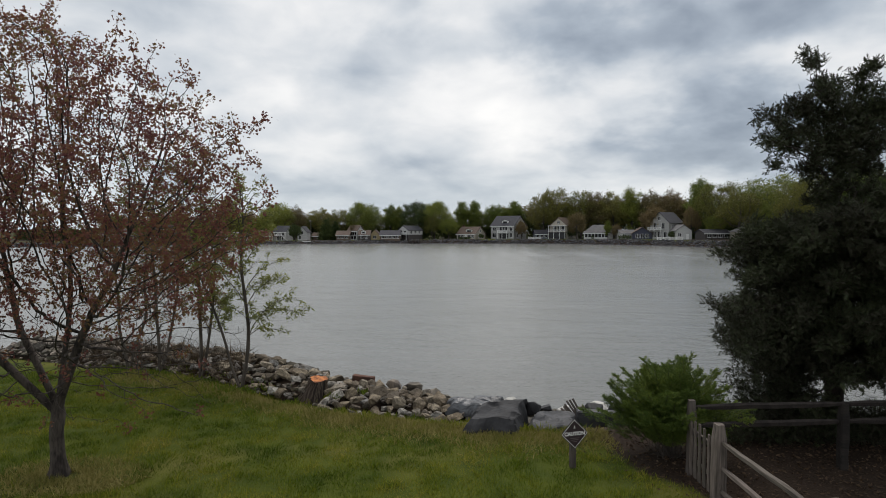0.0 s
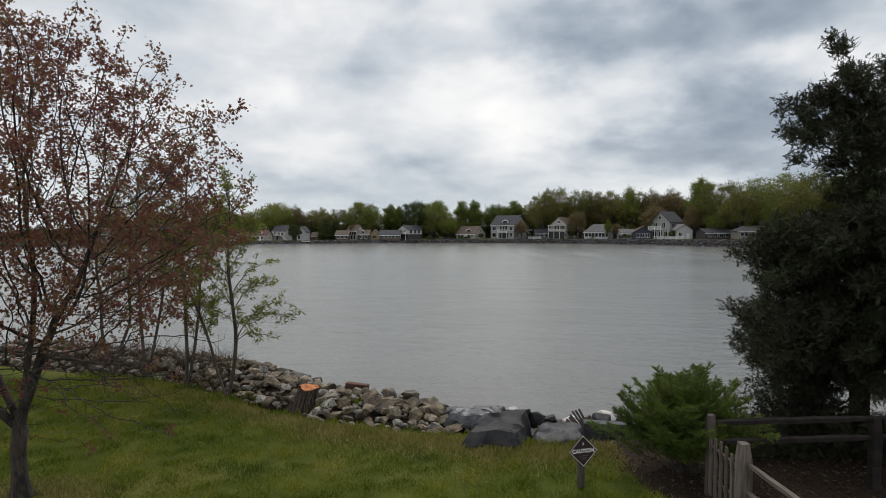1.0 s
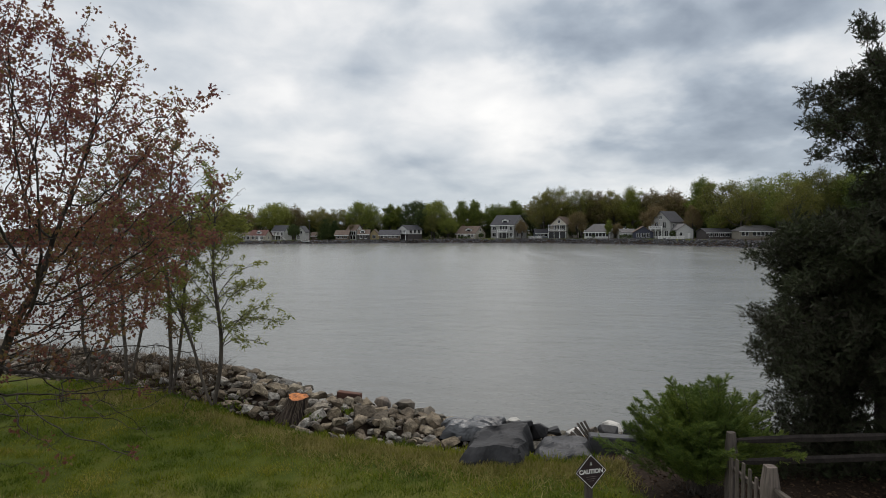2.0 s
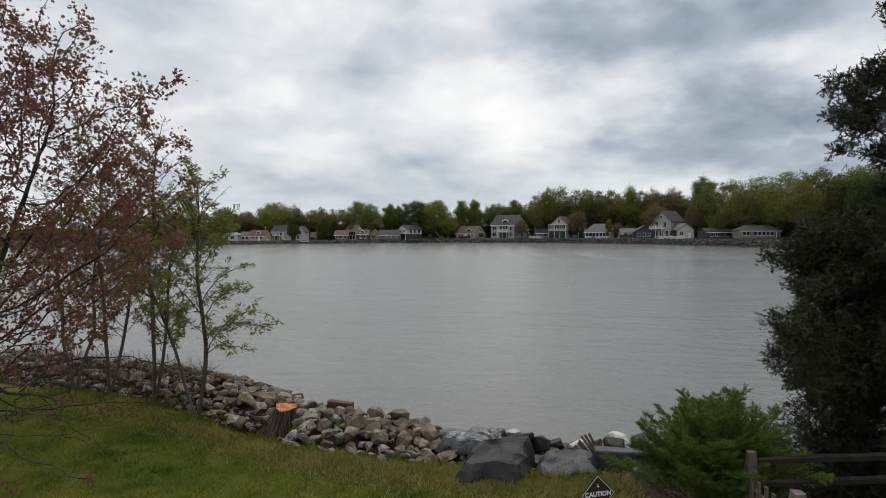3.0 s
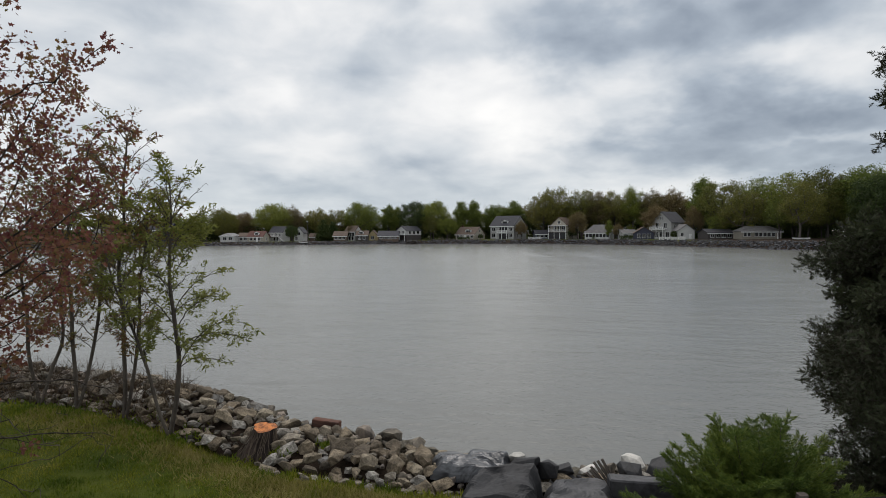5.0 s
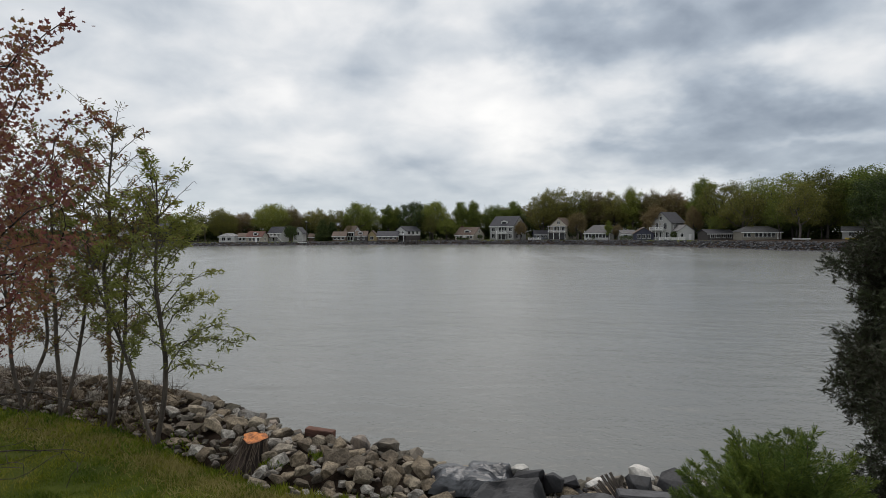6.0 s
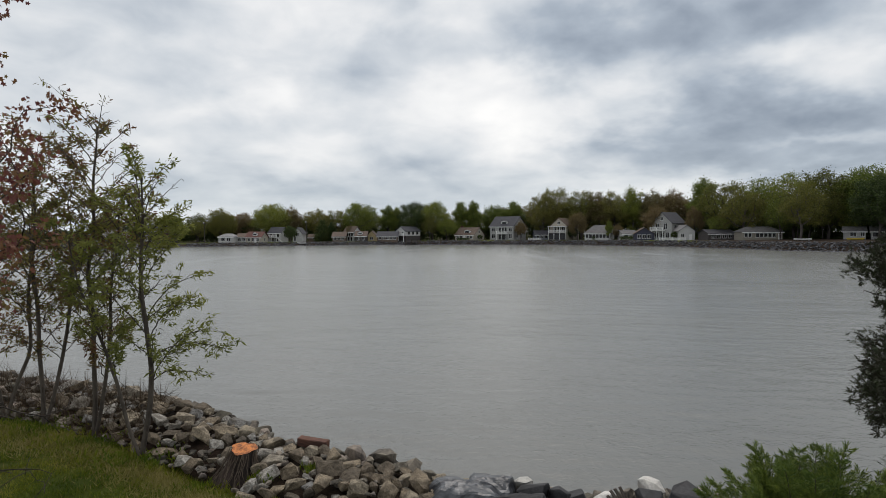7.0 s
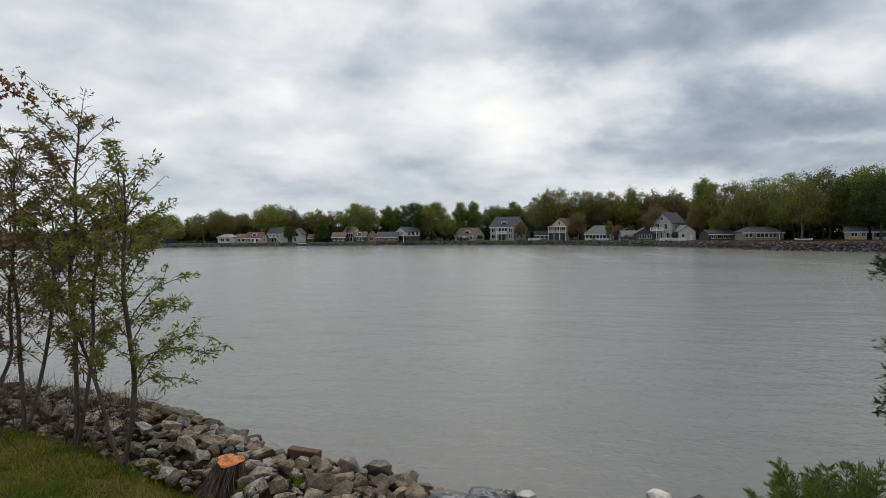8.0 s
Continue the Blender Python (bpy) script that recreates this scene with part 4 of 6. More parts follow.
def juniper():
    """A broad shrub of arching plumes, each a flat feather of side sprays."""
    rng = np.random.default_rng(5)
    pos, par, P, D = [np.zeros(3)], [-1], [], []
    up = np.array([0, 0, 1.0])
    for s in range(135):
        a = s * 2.399 + rng.normal() * 0.2
        out = ((s + 0.5) / 135) ** 0.6
        ln = rng.uniform(1.35, 1.95) * (1.04 - 0.18 * out)
        e0 = radians(np.interp(out, [0, 0.5, 1], [88, 76, 44]) + rng.normal() * 5)
        last, p = 0, np.array([rng.normal() * 0.14, rng.normal() * 0.12, 0.0])
        n = 24
        bend = radians(rng.uniform(10, 34))
        for j in range(n):
            f = j / (n - 1)
            e = e0 - bend * f ** 1.6
            d = np.array([math.cos(a) * math.cos(e) * 0.95, math.sin(a) * math.cos(e) * 0.82, math.sin(e)])
            p = p + d * ln / n
            pos.append(p.copy()), par.append(last)
            last = len(pos) - 1
            if f < 0.3:
                continue
            P.append(p.copy()), D.append(d)
            # side sprays in the plane of the plume, longest at its middle
            side = np.cross(d, up)
            side /= np.linalg.norm(side) + 1e-6
            wide = 0.30 * (math.sin(math.pi * (0.12 + 0.84 * f)) ** 0.8) + 0.03
            for sg in (-1, 1):
                q = d * 0.85 + side * sg * 0.75 + np.cross(side, d) * rng.normal() * 0.22 + rng.normal(size=3) * 0.12
                q /= np.linalg.norm(q)
                m = wide * rng.uniform(0.6, 1.1)
                for g in np.arange(0.2, 1.01, 0.2):
                    P.append(p + q * m * g - up * 0.10 * (m * g) ** 1.5), D.append(q)
    pos = np.array(pos)
    r = np.maximum(thicken(pos, par, 0.003, 2.2) * 0.25, 0.004)
    r[0] = 0.03
    V, F = tubes(pos, par, r, 4)
    limbs = mesh_np("juniper_stems", V, F, M_TWIG, True)
    P, D = np.array(P), np.array(D)
    pick = np.repeat(np.arange(len(P)), 11)
    Q = P[pick] + rng.normal(size=(len(pick), 3)) * 0.010
    ax = D[pick] * 1.0 + rng.normal(size=Q.shape) * 0.36
    V, F = scatter(*NEEDLE, Q, ax, rng.uniform(0.03, 0.07, len(Q)), rng)
    crown = mesh_np("juniper_needles", V, F, M_YEW)
    t = thing("juniper_shrub", "broad feathery green juniper shrub beside the wooden fence", "shrub", Matrix.Translation((4.2, 10.75, gz(4.2, 10.75) - 0.03)))
    part("branchwork", limbs, None, t)
    part("foliage", crown, None, t)


maple()
sapling((-5.45, 15.75), (((-0.35, 0.1, 0.9), (-0.75, 0.15, 2.2), (-1.25, 0.2, 3.3), (-1.5, 0.2, 4.5)), ((0.12, 0, 0.8), (0.2, 0.05, 1.9), (-0.02, 0.1, 3.2), (0.05, 0.1, 5.6))), 3,
        ((1, 0.30, (1.35, -0.2, 2.75)), (1, 0.28, (1.1, 0.3, 1.75)), (1, 0.36, (1.6, 0.1, 2.3)), (1, 0.42, (1.2, -0.3, 3.3)), (1, 0.70, (0.75, 0.0, 4.75)), (1, 0.78, (-0.4, 0.1, 5.3)), (1, 0.82, (0.45, 0.0, 5.55)), (1, 0.86, (0.1, -0.3, 5.75)), (1, 0.5, (0.9, 0.5, 3.7)), (1, 0.33, (0.8, -0.8, 2.2)), (0, 0.5, (-0.6, -0.4, 3.0))), 1.0)
sapling((-7.05, 16.9), (((0.02, 0.05, 1.6), (-0.1, 0.1, 3.6), (0.05, 0.1, 5.2), (0.1, 0.1, 6.9)), ((0.3, 0, 1.4), (0.5, -0.1, 3.4), (0.7, -0.1, 5.0))), 11, ((0, 0.4, (-1.2, -0.2, 4.0)), (0, 0.55, (1.1, -0.2, 5.2))), 1.25, 0.27, 0.72, 1, "tall slim sapling with bronze-green leaves among bank stones")
sapling((-8.5, 17.5), (((-0.1, 0.05, 1.8), (-0.25, 0.1, 4.0), (-0.1, 0.1, 6.3)), ((0.3, 0.2, 1.5), (0.5, 0.3, 3.3), (0.45, 0.3, 5.3))), 17, (), 1.3, 0.25, 0.72, 1, "tall slim sapling with bronze-green leaves among bank stones")
sapling((-9.7, 17.9), (((-0.3, 0.1, 1.6), (-0.4, 0.1, 3.4), (-0.2, 0.1, 5.4)), ((0.4, 0.3, 1.5), (0.5, 0.3, 4.8))), 19, (), 1.3, 0.25, 0.72, 1, "tall slim sapling with bronze-green leaves among bank stones")
cedar()
juniper()


# ---- sign, fence, stump ----
def caution_sign():
    t = thing("caution_sign", "dark brown diamond caution sign on a short wooden post", "sign", Matrix.Translation((2.28, 10.15, gz(2.28, 10.15) + 0.03)) @ pose(0, 0, 0, 0, 0, 15))
    bm = box(-0.05, 0.05, -0.02, 0.06, -0.2, 0.60, 0.008)
    part("post", rough_up(bm, 0.004, 6, 2), M_DARKPOST, t)
    tilt = Matrix.Translation((0, -0.045, 0.60)) @ pose(0, 0, 0, -4, 0, 0)
    bm = bmesh.new()
    h = 0.262
    bmesh.ops.create_cube(bm, size=1.0, matrix=Matrix.Rotation(radians(45), 4, "Y") @ Matrix.Diagonal((h * 1.414, 0.012, h * 1.414, 1)))
    bmesh.ops.bevel(bm, geom=[e for e in bm.edges if abs(e.verts[0].co.y - e.verts[1].co.y) > 0.01], offset=0.03, segments=3, affect="EDGES")
    board = part("board", bm, M_SIGN, t, "dark brown diamond board", tilt)
    # pale line round the board
    bm = bmesh.new()
    a, b = h * 0.93, h * 0.895
    ro = [(a, 0), (0, a), (-a, 0), (0, -a)]
    ri = [(b, 0), (0, b), (-b, 0), (0, -b)]
    vo = [bm.verts.new((x, -0.009, z)) for x, z in ro]
    vi = [bm.verts.new((x, -0.009, z)) for x, z in ri]
    vo2 = [bm.verts.new((x, -0.0065, z)) for x, z in ro]
    vi2 = [bm.verts.new((x, -0.0065, z)) for x, z in ri]
    for i in range(4):
        j = (i + 1) % 4
        bm.faces.new((vo[i], vo[j], vi[j], vi[i]))
        bm.faces.new((vo[i], vo2[i], vo2[j], vo[j]))
        bm.faces.new((vi[i], vi[j], vi2[j], vi2[i]))
    part("border_line", bm, M_SIGNWHITE, board, "thin pale line")
    cu = bpy.data.curves.new("caution_text", "FONT")
    cu.body, cu.size, cu.align_x, cu.align_y, cu.extrude, cu.offset = "CAUTION", 0.086, "CENTER", "CENTER", 0.001, 0.0032
    tx = new("text_source", cu)
    me = bpy.data.meshes.new_from_object(tx.evaluated_get(bpy.context.evaluated_depsgraph_get()))
    bpy.data.objects.remove(tx)
    bpy.data.curves.remove(cu)
    me.materials.clear()
    me.materials.append(M_SIGNWHITE)
    part("lettering", me, None, board, "white lettering", Matrix.Translation((0, -0.0085, 0.0)) @ pose(0, 0, 0, 90, 0, 0))
    for z, w in ((-0.075, 0.17), (-0.105, 0.13), (-0.135, 0.08)):
        part("text_bar", box(-w / 2, w / 2, -0.0085, -0.006, z - 0.003, z + 0.003), M_SIGNFAINT, board)
    bm = box(-0.018, 0.018, -0.0085, -0.006, 0.095, 0.104)
    box(-0.005, 0.006, -0.0085, -0.006, 0.11, 0.137, bm=bm)
    part("emblem", bm, M_SIGNWHITE, board)


def split_post(h, w, d, seed):
    """A hewn post: bevelled, chamfered at the head, slightly uneven."""
    bm = bmesh.new()
    n = 7
    rings = []
    for i in range(n):
        f = i / (n - 1)
        k = 1.0 if f < 0.95 else 0.72
        s = 1 + 0.05 * math.sin(f * 5 + seed)
        rings.append([bm.verts.new((x * w / 2 * k * s, y * d / 2 * k, f * h)) for x, y in ((1, 0.7), (0.7, 1), (-0.7, 1), (-1, 0.7), (-1, -0.7), (-0.7, -1), (0.7, -1), (1, -0.7))])
    for a, b in zip(rings, rings[1:]):
        for i in range(8):
            bm.faces.new((a[i], a[(i + 1) % 8], b[(i + 1) % 8], b[i]))
    bm.faces.new(rings[-1])
    return rough_up(bm, 0.012, 4, seed)


def rail_mesh(length, seed, t=0.055):
    """A split rail along its own y, thicker in the middle."""
    bm = bmesh.new()
    rings = []
    n = 9
    for i in range(n):
        f = i / (n - 1)
        k = 0.55 + 0.45 * min(1, 6 * min(f, 1 - f))
        rings.append([bm.verts.new((math.cos(a) * t * 0.62 * k, (f - 0.5) * length, math.sin(a) * t * k)) for a in (0.3, 1.4, 2.6, 3.7, 5.0)])
    for a, b in zip(rings, rings[1:]):
        for i in range(5):
            bm.faces.new((a[i], b[i], b[(i + 1) % 5], a[(i + 1) % 5]))
    bm.faces.new(rings[0]), bm.faces.new(rings[-1][::-1])
    return rough_up(bm, 0.015, 2.5, seed)


def fence():
    t = thing("split_rail_fence", "weathered grey split-rail fence with a short picket section", "fence", Matrix.Translation((4.22, 8.9, gz(4.22, 8.9))))
    gx, gy, g0 = 4.22, 8.9, gz(4.22, 8.9)
    for x, y, h, w, d in ((4.25, 9.92, 1.27, 0.14, 0.13), (4.22, 8.86, 1.2, 0.19, 0.19), (4.30, 6.3, 1.2, 0.18, 0.18), (4.36, 3.8, 1.2, 0.18, 0.18), (7.0, 10.15, 1.15, 0.15, 0.15), (9.8, 10.3, 1.15, 0.15, 0.15), (12.6, 10.5, 1.15, 0.15, 0.15)):
        # posts beneath the cedar take the shade-darkened wood
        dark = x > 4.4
        part("post", split_post(h + 0.25, w, d, x + y), M_SHADEWOOD if dark else (M_DARKPOST if y > 9.5 else M_WEATHERED), t, "", Matrix.Translation((x - gx, y - gy, gz(x, y) - g0 - 0.25)))
    # rails towards the house
    for y0, y1, xa, xb in ((8.80, 6.30, 4.23, 4.31), (6.30, 3.80, 4.31, 4.36)):
        for i, z in enumerate((0.93, 0.53, 0.16)):
            ln = math.hypot(y1 - y0, xb - xa) + 0.15
            part("rail", rail_mesh(ln, i * 3 + y0), M_WEATHERED_X, t, "", pose((xa + xb) / 2 - gx, (y0 + y1) / 2 - gy, z, 0.6 * i, 0, math.degrees(math.atan2(xb - xa, y0 - y1))))
    # rails along the bank; the cedar's shade is put into their dark colour
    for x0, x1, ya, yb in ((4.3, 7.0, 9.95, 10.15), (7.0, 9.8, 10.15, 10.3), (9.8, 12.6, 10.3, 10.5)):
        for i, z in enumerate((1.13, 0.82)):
            part("rail", rail_mesh(x1 - x0 + 0.1, i * 5 + x0), M_SHADEWOOD, t, "", pose((x0 + x1) / 2 - gx, (ya + yb) / 2 - gy, z, 0, 0, -90 + math.degrees(math.atan2(yb - ya, x1 - x0))))
    # picket panel between the two corner posts
    for z in (0.30, 0.78):
        part("picket_rail", box(-0.02, 0.02, 0.05, 0.98, z - 0.035, z + 0.035, 0.004), M_WEATHERED_X, t)
    for i in range(5):
        y = 0.20 + i * 0.165
        top = 0.95 + 0.06 * math.sin(i / 4 * math.pi)
        bm = box(-0.055, -0.03, -0.048, 0.048, 0.05, top, 0.004)
        for v in bm.verts:
            if v.co.z > top - 0.02:
                v.co.y *= 0.6
        part("picket", rough_up(bm, 0.004, 8, i), M_WEATHERED, t, "", Matrix.Translation((0, y, 0)))


def stump():
    rng = np.random.default_rng(4)
    x, y = -3.30, 14.60
    t = thing("tree_stump", "fibrous tree stump with a fresh orange saw cut among stones", "stump", Matrix.Translation((x + 0.02, y + 0.05, -0.36)) @ pose(0, 0, 0, 9, 3, 0))
    bm = bmesh.new()
    n, k = 9, 26
    rings = []
    for i in range(n):
        f = i / (n - 1)
        r = 0.205 + 0.22 * (1 - f) ** 2.2
        ring = []
        for j in range(k):
            a = 2 * math.pi * j / k
            rr = r * (1 + (0.11 * (1 - f) + 0.05) * math.sin(a * 7 + 1.2) + 0.05 * math.sin(a * 11 + f * 3))
            ring.append(bm.verts.new((0.10 * f + rr * math.cos(a), 0.16 * f + rr * math.sin(a), 0.62 * f)))
        rings.append(ring)
    for a, b in zip(rings, rings[1:]):
        for j in range(k):
            bm.faces.new((a[j], a[(j + 1) % k], b[(j + 1) % k], b[j]))
    part("bark", bm, M_STUMP, t)
    bm = bmesh.new()
    ring = [bm.verts.new((v.x, v.y, 0.0)) for v in [Vector((0.10 + 0.215 * (1 + 0.12 * math.sin(2 * math.pi * j / k * 3 + 0.4) + 0.07 * math.sin(2 * math.pi * j / k * 7 + 1.2)) * math.cos(2 * math.pi * j / k), 0.16 + 0.205 * (1 + 0.12 * math.sin(2 * math.pi * j / k * 3 + 0.4) + 0.07 * math.sin(2 * math.pi * j / k * 7 + 1.2)) * math.sin(2 * math.pi * j / k), 0)) for j in range(k)]]
    c = bm.verts.new((0.1, 0.16, 0.012))
    for j in range(k):
        bm.faces.new((ring[j], ring[(j + 1) % k], c))
    part("cut_face", bm, M_CUT, t, "fresh orange sawn wood", Matrix.Translation((0, 0, 0.623)) )
    # dead vines that hang round it
    V, F, b = [], [], 0
    P, par = [], []
    for s in range(46):
        a = rng.uniform(0, 2 * math.pi)
        last = -1
        for j in range(7):
            f = 1 - j / 6
            r = 0.23 + 0.26 * (1 - f) ** 1.6 + rng.normal() * 0.012
            P.append(np.array([0.1 * f + r * math.cos(a), 0.16 * f + r * math.sin(a), 0.60 * f + 0.02]))
            par.append(last)
            last = len(P) - 1
            a += rng.normal() * 0.09
    P = np.array(P)
    V, F = tubes(P, par, np.full(len(P), 0.007), 3)
    part("vines", mesh_np("vines", V, F, M_VINE), None, t, "dry brown vines")


caution_sign()
fence()
stump()


# ---- stones and debris on the bank ----
def rock_mesh(seed, flat=0.75, chip=0.012):
    """An angular quarry stone: the hull of a few points, its edges chipped off."""
    rng = np.random.default_rng(seed)
    bm = bmesh.new()
    for _ in range(16):
        u = rng.normal(size=3)
        u /= np.linalg.norm(u)
        u = np.sign(u) * np.abs(u) ** 0.7
        bm.verts.new(u * np.array([0.62, 0.48, 0.48 * flat]) * rng.uniform(0.8, 1.1))
    r = bmesh.ops.convex_hull(bm, input=bm.verts)
    bmesh.ops.delete(bm, geom=list({g for g in r["geom_interior"] + r["geom_unused"] if isinstance(g, bmesh.types.BMVert)}), context="VERTS")
    bmesh.ops.dissolve_limit(bm, angle_limit=radians(14), verts=bm.verts, edges=bm.edges)
    if chip:
        bmesh.ops.bevel(bm, geom=list(bm.edges), offset=chip, segments=1, affect="EDGES", clamp_overlap=True)
    me = bpy.data.meshes.new("stone")
    bm.to_mesh(me)
    bm.free()
    return me


ROCKS = [rock_mesh(100 + i, 0.55 + 0.08 * (i % 6)) for i in range(16)]


def heap(x, y):
    return float(heap_z(x, y))


def bank_stones():
    rng = np.random.default_rng(31)
    bank = thing("riprap_bank", "heaped grey and brown quarry stones along the water's edge", "riprap", kind="structure")
    spots = []
    for layer, (size, lo, hi, dense) in enumerate((((0.30, 0.46), 0.55, 3.6, 1300), ((0.19, 0.32), 0.05, 3.4, 11000), ((0.09, 0.19), -0.10, 2.6, 13000))):
        for _ in range(dense):
            x = rng.uniform(-15, 5.0)
            o = rng.uniform(lo, hi)
            s = rng.uniform(*size)
            if 0.35 < x < 3.2 and o < 1.15 and layer < 2:
                continue
            y = float(edge_y(x)) + o
            if abs(x + 2.12) < 0.3 + s * 0.3 and abs(y - 15.5) < 0.1 + s * 0.45:
                continue
            if math.hypot(x + 3.35, y - 14.7) < 0.42 + s * 0.3:
                continue
            gap = 0.62 if layer else 0.70
            if any(abs(x - q[0]) < 0.8 and math.hypot(x - q[0], y - q[1]) < gap * (s + q[2]) * 0.62 for q in spots):
                continue
            spots.append((x, y, s, layer))
    near = []
    for x, y, s, layer in spots:
        o = y - float(edge_y(x))
        near.append((-9.2 < x < 4.0 and o < 1.9, x, y, s, layer))
    count, rest_v, rest_f, base = 0, [], [], 0
    for me in ROCKS:
        me.materials.append(M_ROCK)
    for ok, x, y, s, layer in sorted(near, key=lambda q: (not q[0], -q[3])):
        me = ROCKS[int(rng.integers(len(ROCKS)))]
        m = Matrix.Translation((x, y, heap(x, y) + (0.06, 0.04, 0.0)[layer] + rng.normal() * 0.05)) @ Euler(rng.uniform(-0.5, 0.5, 2).tolist() + [rng.uniform(0, 6.28)]).to_matrix().to_4x4() @ Matrix.Diagonal((s, s * rng.uniform(0.8, 1.1), s * rng.uniform(0.75, 1.15), 1))
        if ok and count < 300:
            ob = part("stone", me, None, bank, "", m)
            count += 1
        else:
            rest_v.append(np.array([tuple(m @ v.co) for v in me.vertices]))
            rest_f += [[i + base for i in p.vertices] for p in me.polygons]
            base += len(me.vertices)
    me = mesh_np("rubble", np.concatenate(rest_v), rest_f, mat("rubble_stone", (0.22, 0.19, 0.15), (0.07, 0.062, 0.055), 0.85, 2.4, 0.8, 16, island=0.4))
    tagged(part("rubble", me, None, bank), kind="stuff")


def slab(name, label, corners, top, thick, material, seed, wrinkle=0.03, category="boulder", tilt=0.0):
    """A broad slab over four corners of the plan, sagging and creased."""
    n = 22
    c = [np.array(p, float) for p in corners]
    rng = np.random.default_rng(seed)
    V = []
    for j in range(n + 1):
        for i in range(n + 1):
            u, v = i / n, j / n
            p = (1 - u) * (1 - v) * c[0] + u * (1 - v) * c[1] + u * v * c[2] + (1 - u) * v * c[3]
            e = min(u, 1 - u, v, 1 - v) * 2
            drop = thick * (1 - min(1.0, e * 3.4) ** 0.6)
            q = Vector((p[0] * 1.7, p[1] * 1.7, seed))
            z = top + tilt * (v - 0.3) * (1 - (1 - min(1.0, e * 5.0)) * 0.5) - drop + wrinkle * (noise.noise(q * 1.3) + 0.6 * noise.ridged_multi_fractal(q * 1.1, 1.0, 2.2, 3, 1.0, 2.0) - 0.6)
            out = noise.noise_vector(q * 1.5) * 0.16
            V.append((p[0] + out.x, p[1] + out.y, z))
    F = np.array([(j * (n + 1) + i, j * (n + 1) + i + 1, (j + 1) * (n + 1) + i + 1, (j + 1) * (n + 1) + i) for j in range(n) for i in range(n)])
    V = np.array(V)
    ctr = V.mean(0)
    me = mesh_np(name, V - ctr, F, material, False)
    return thing(name, label, category, Matrix.Translation(ctr), data=me)


def debris():
    rng = np.random.default_rng(8)
    slab("dark_boulder", "big flat-topped dark slate boulder at the lawn's edge", ((0.38, 12.0), (1.66, 11.85), (1.92, 13.2), (0.85, 13.3)), 0.12, 0.48, M_TARP, 3, 0.09, tilt=0.16)
    slab("ground_cloth", "creased grey cloth drawn over low stones", ((1.74, 11.95), (2.95, 12.15), (3.05, 13.2), (1.98, 13.2)), -0.10, 0.30, M_SHEET, 6, 0.10, "cloth", 0.1)
    slab("plastic_sheet", "torn dark and pale plastic sheeting over bank stones", ((0.05, 13.75), (1.15, 13.35), (1.35, 14.2), (0.1, 14.55)), -0.08, 0.25, M_PLASTIC, 9, 0.10, "sheeting")
    slab("plastic_sheet", "pale crumpled plastic sheeting over bank stones", ((0.75, 14.1), (1.45, 13.7), (1.6, 14.5), (0.8, 14.9)), -0.10, 0.25, M_PLASTIC, 14, 0.12, "sheeting")
    # stones standing in the shallows
    for x, y, s, z, pale in ((1.75, 14.0, 0.55, -0.25, 0), (2.1, 13.9, 0.5, -0.25, 0), (2.45, 14.0, 0.4, -0.3, 0), (1.65, 14.3, 0.3, -0.2, 1), (4.0, 14.9, 0.42, -0.55, 1), (4.3, 13.9, 0.7, -0.35, 0), (3.6, 13.8, 0.6, -0.35, 0), (4.7, 14.3, 0.45, -0.45, 1), (2.9, 14.0, 0.32, -0.3, 1), (3.3, 15.2, 0.4, -1.2, 0)):
        me = ROCKS[int(rng.integers(16))].copy()
        me.materials.clear()
        me.materials.append(M_WHITE_ROCK if pale else M_TARP)
        thing("pale_boulder" if pale else "wet_boulder", "pale stone in the shallow water" if pale else "wet dark stone by the water", "boulder", Matrix.Translation((x, y, z)) @ pose(0, 0, 0, 10, 15, 70 * x) @ Matrix.Scale(s, 4), "stones in the shallows", data=me)
        if z > -1.0:
            me2 = ROCKS[int(rng.integers(16))].copy()
            me2.materials.clear()
            me2.materials.append(M_TARP)
            thing("wet_boulder", "wet dark stone by the water", "boulder", Matrix.Translation((x + 0.05, y, z - s * 0.85)) @ pose(0, 0, 0, 5, 9, 40 * x) @ Matrix.Diagonal((s * 1.6, s * 1.6, s * 1.9, 1)), "stones in the shallows", data=me2)
    # a bundle of weathered slats leaning on the stones, and a low concrete ledge
    b = thing("driftwood_pallet", "bundle of weathered grey slats leaning on stones", "driftwood", Matrix.Translation((2.95, 13.3, -0.30)) @ pose(0, 0, 0, -25, -30, 25))
    for i in range(6):
        bm = box(-0.02, 0.02, -0.015, 0.015, -0.15, rng.uniform(0.32, 0.42), 0.003)
        part("slat", rough_up(bm, 0.006, 5, i), M_WEATHERED, b, "", Matrix.Translation((i * 0.052, rng.normal() * 0.02, 0)) @ pose(0, 0, 0, rng.normal() * 3, 4 * i - 10, 0))
    bm = box(-0.75, 0.75, -0.14, 0.14, -0.45, 0.09, 0.025)
    bmesh.ops.subdivide_edges(bm, edges=bm.edges, cuts=3)
    thing("concrete_ledge", "dark broken concrete ledge beside the bank stones", "ledge", Matrix.Translation((3.75, 13.0, -0.12)) @ pose(0, 0, 0, 0, 2, -4), data=finish("ledge", rough_up(bm, 0.02, 4, 5), M_SHEET))
    bm = box(-0.29, 0.29, -0.09, 0.09, -0.08, 0.08, 0.012)
    bmesh.ops.subdivide_edges(bm, edges=bm.edges, cuts=2)
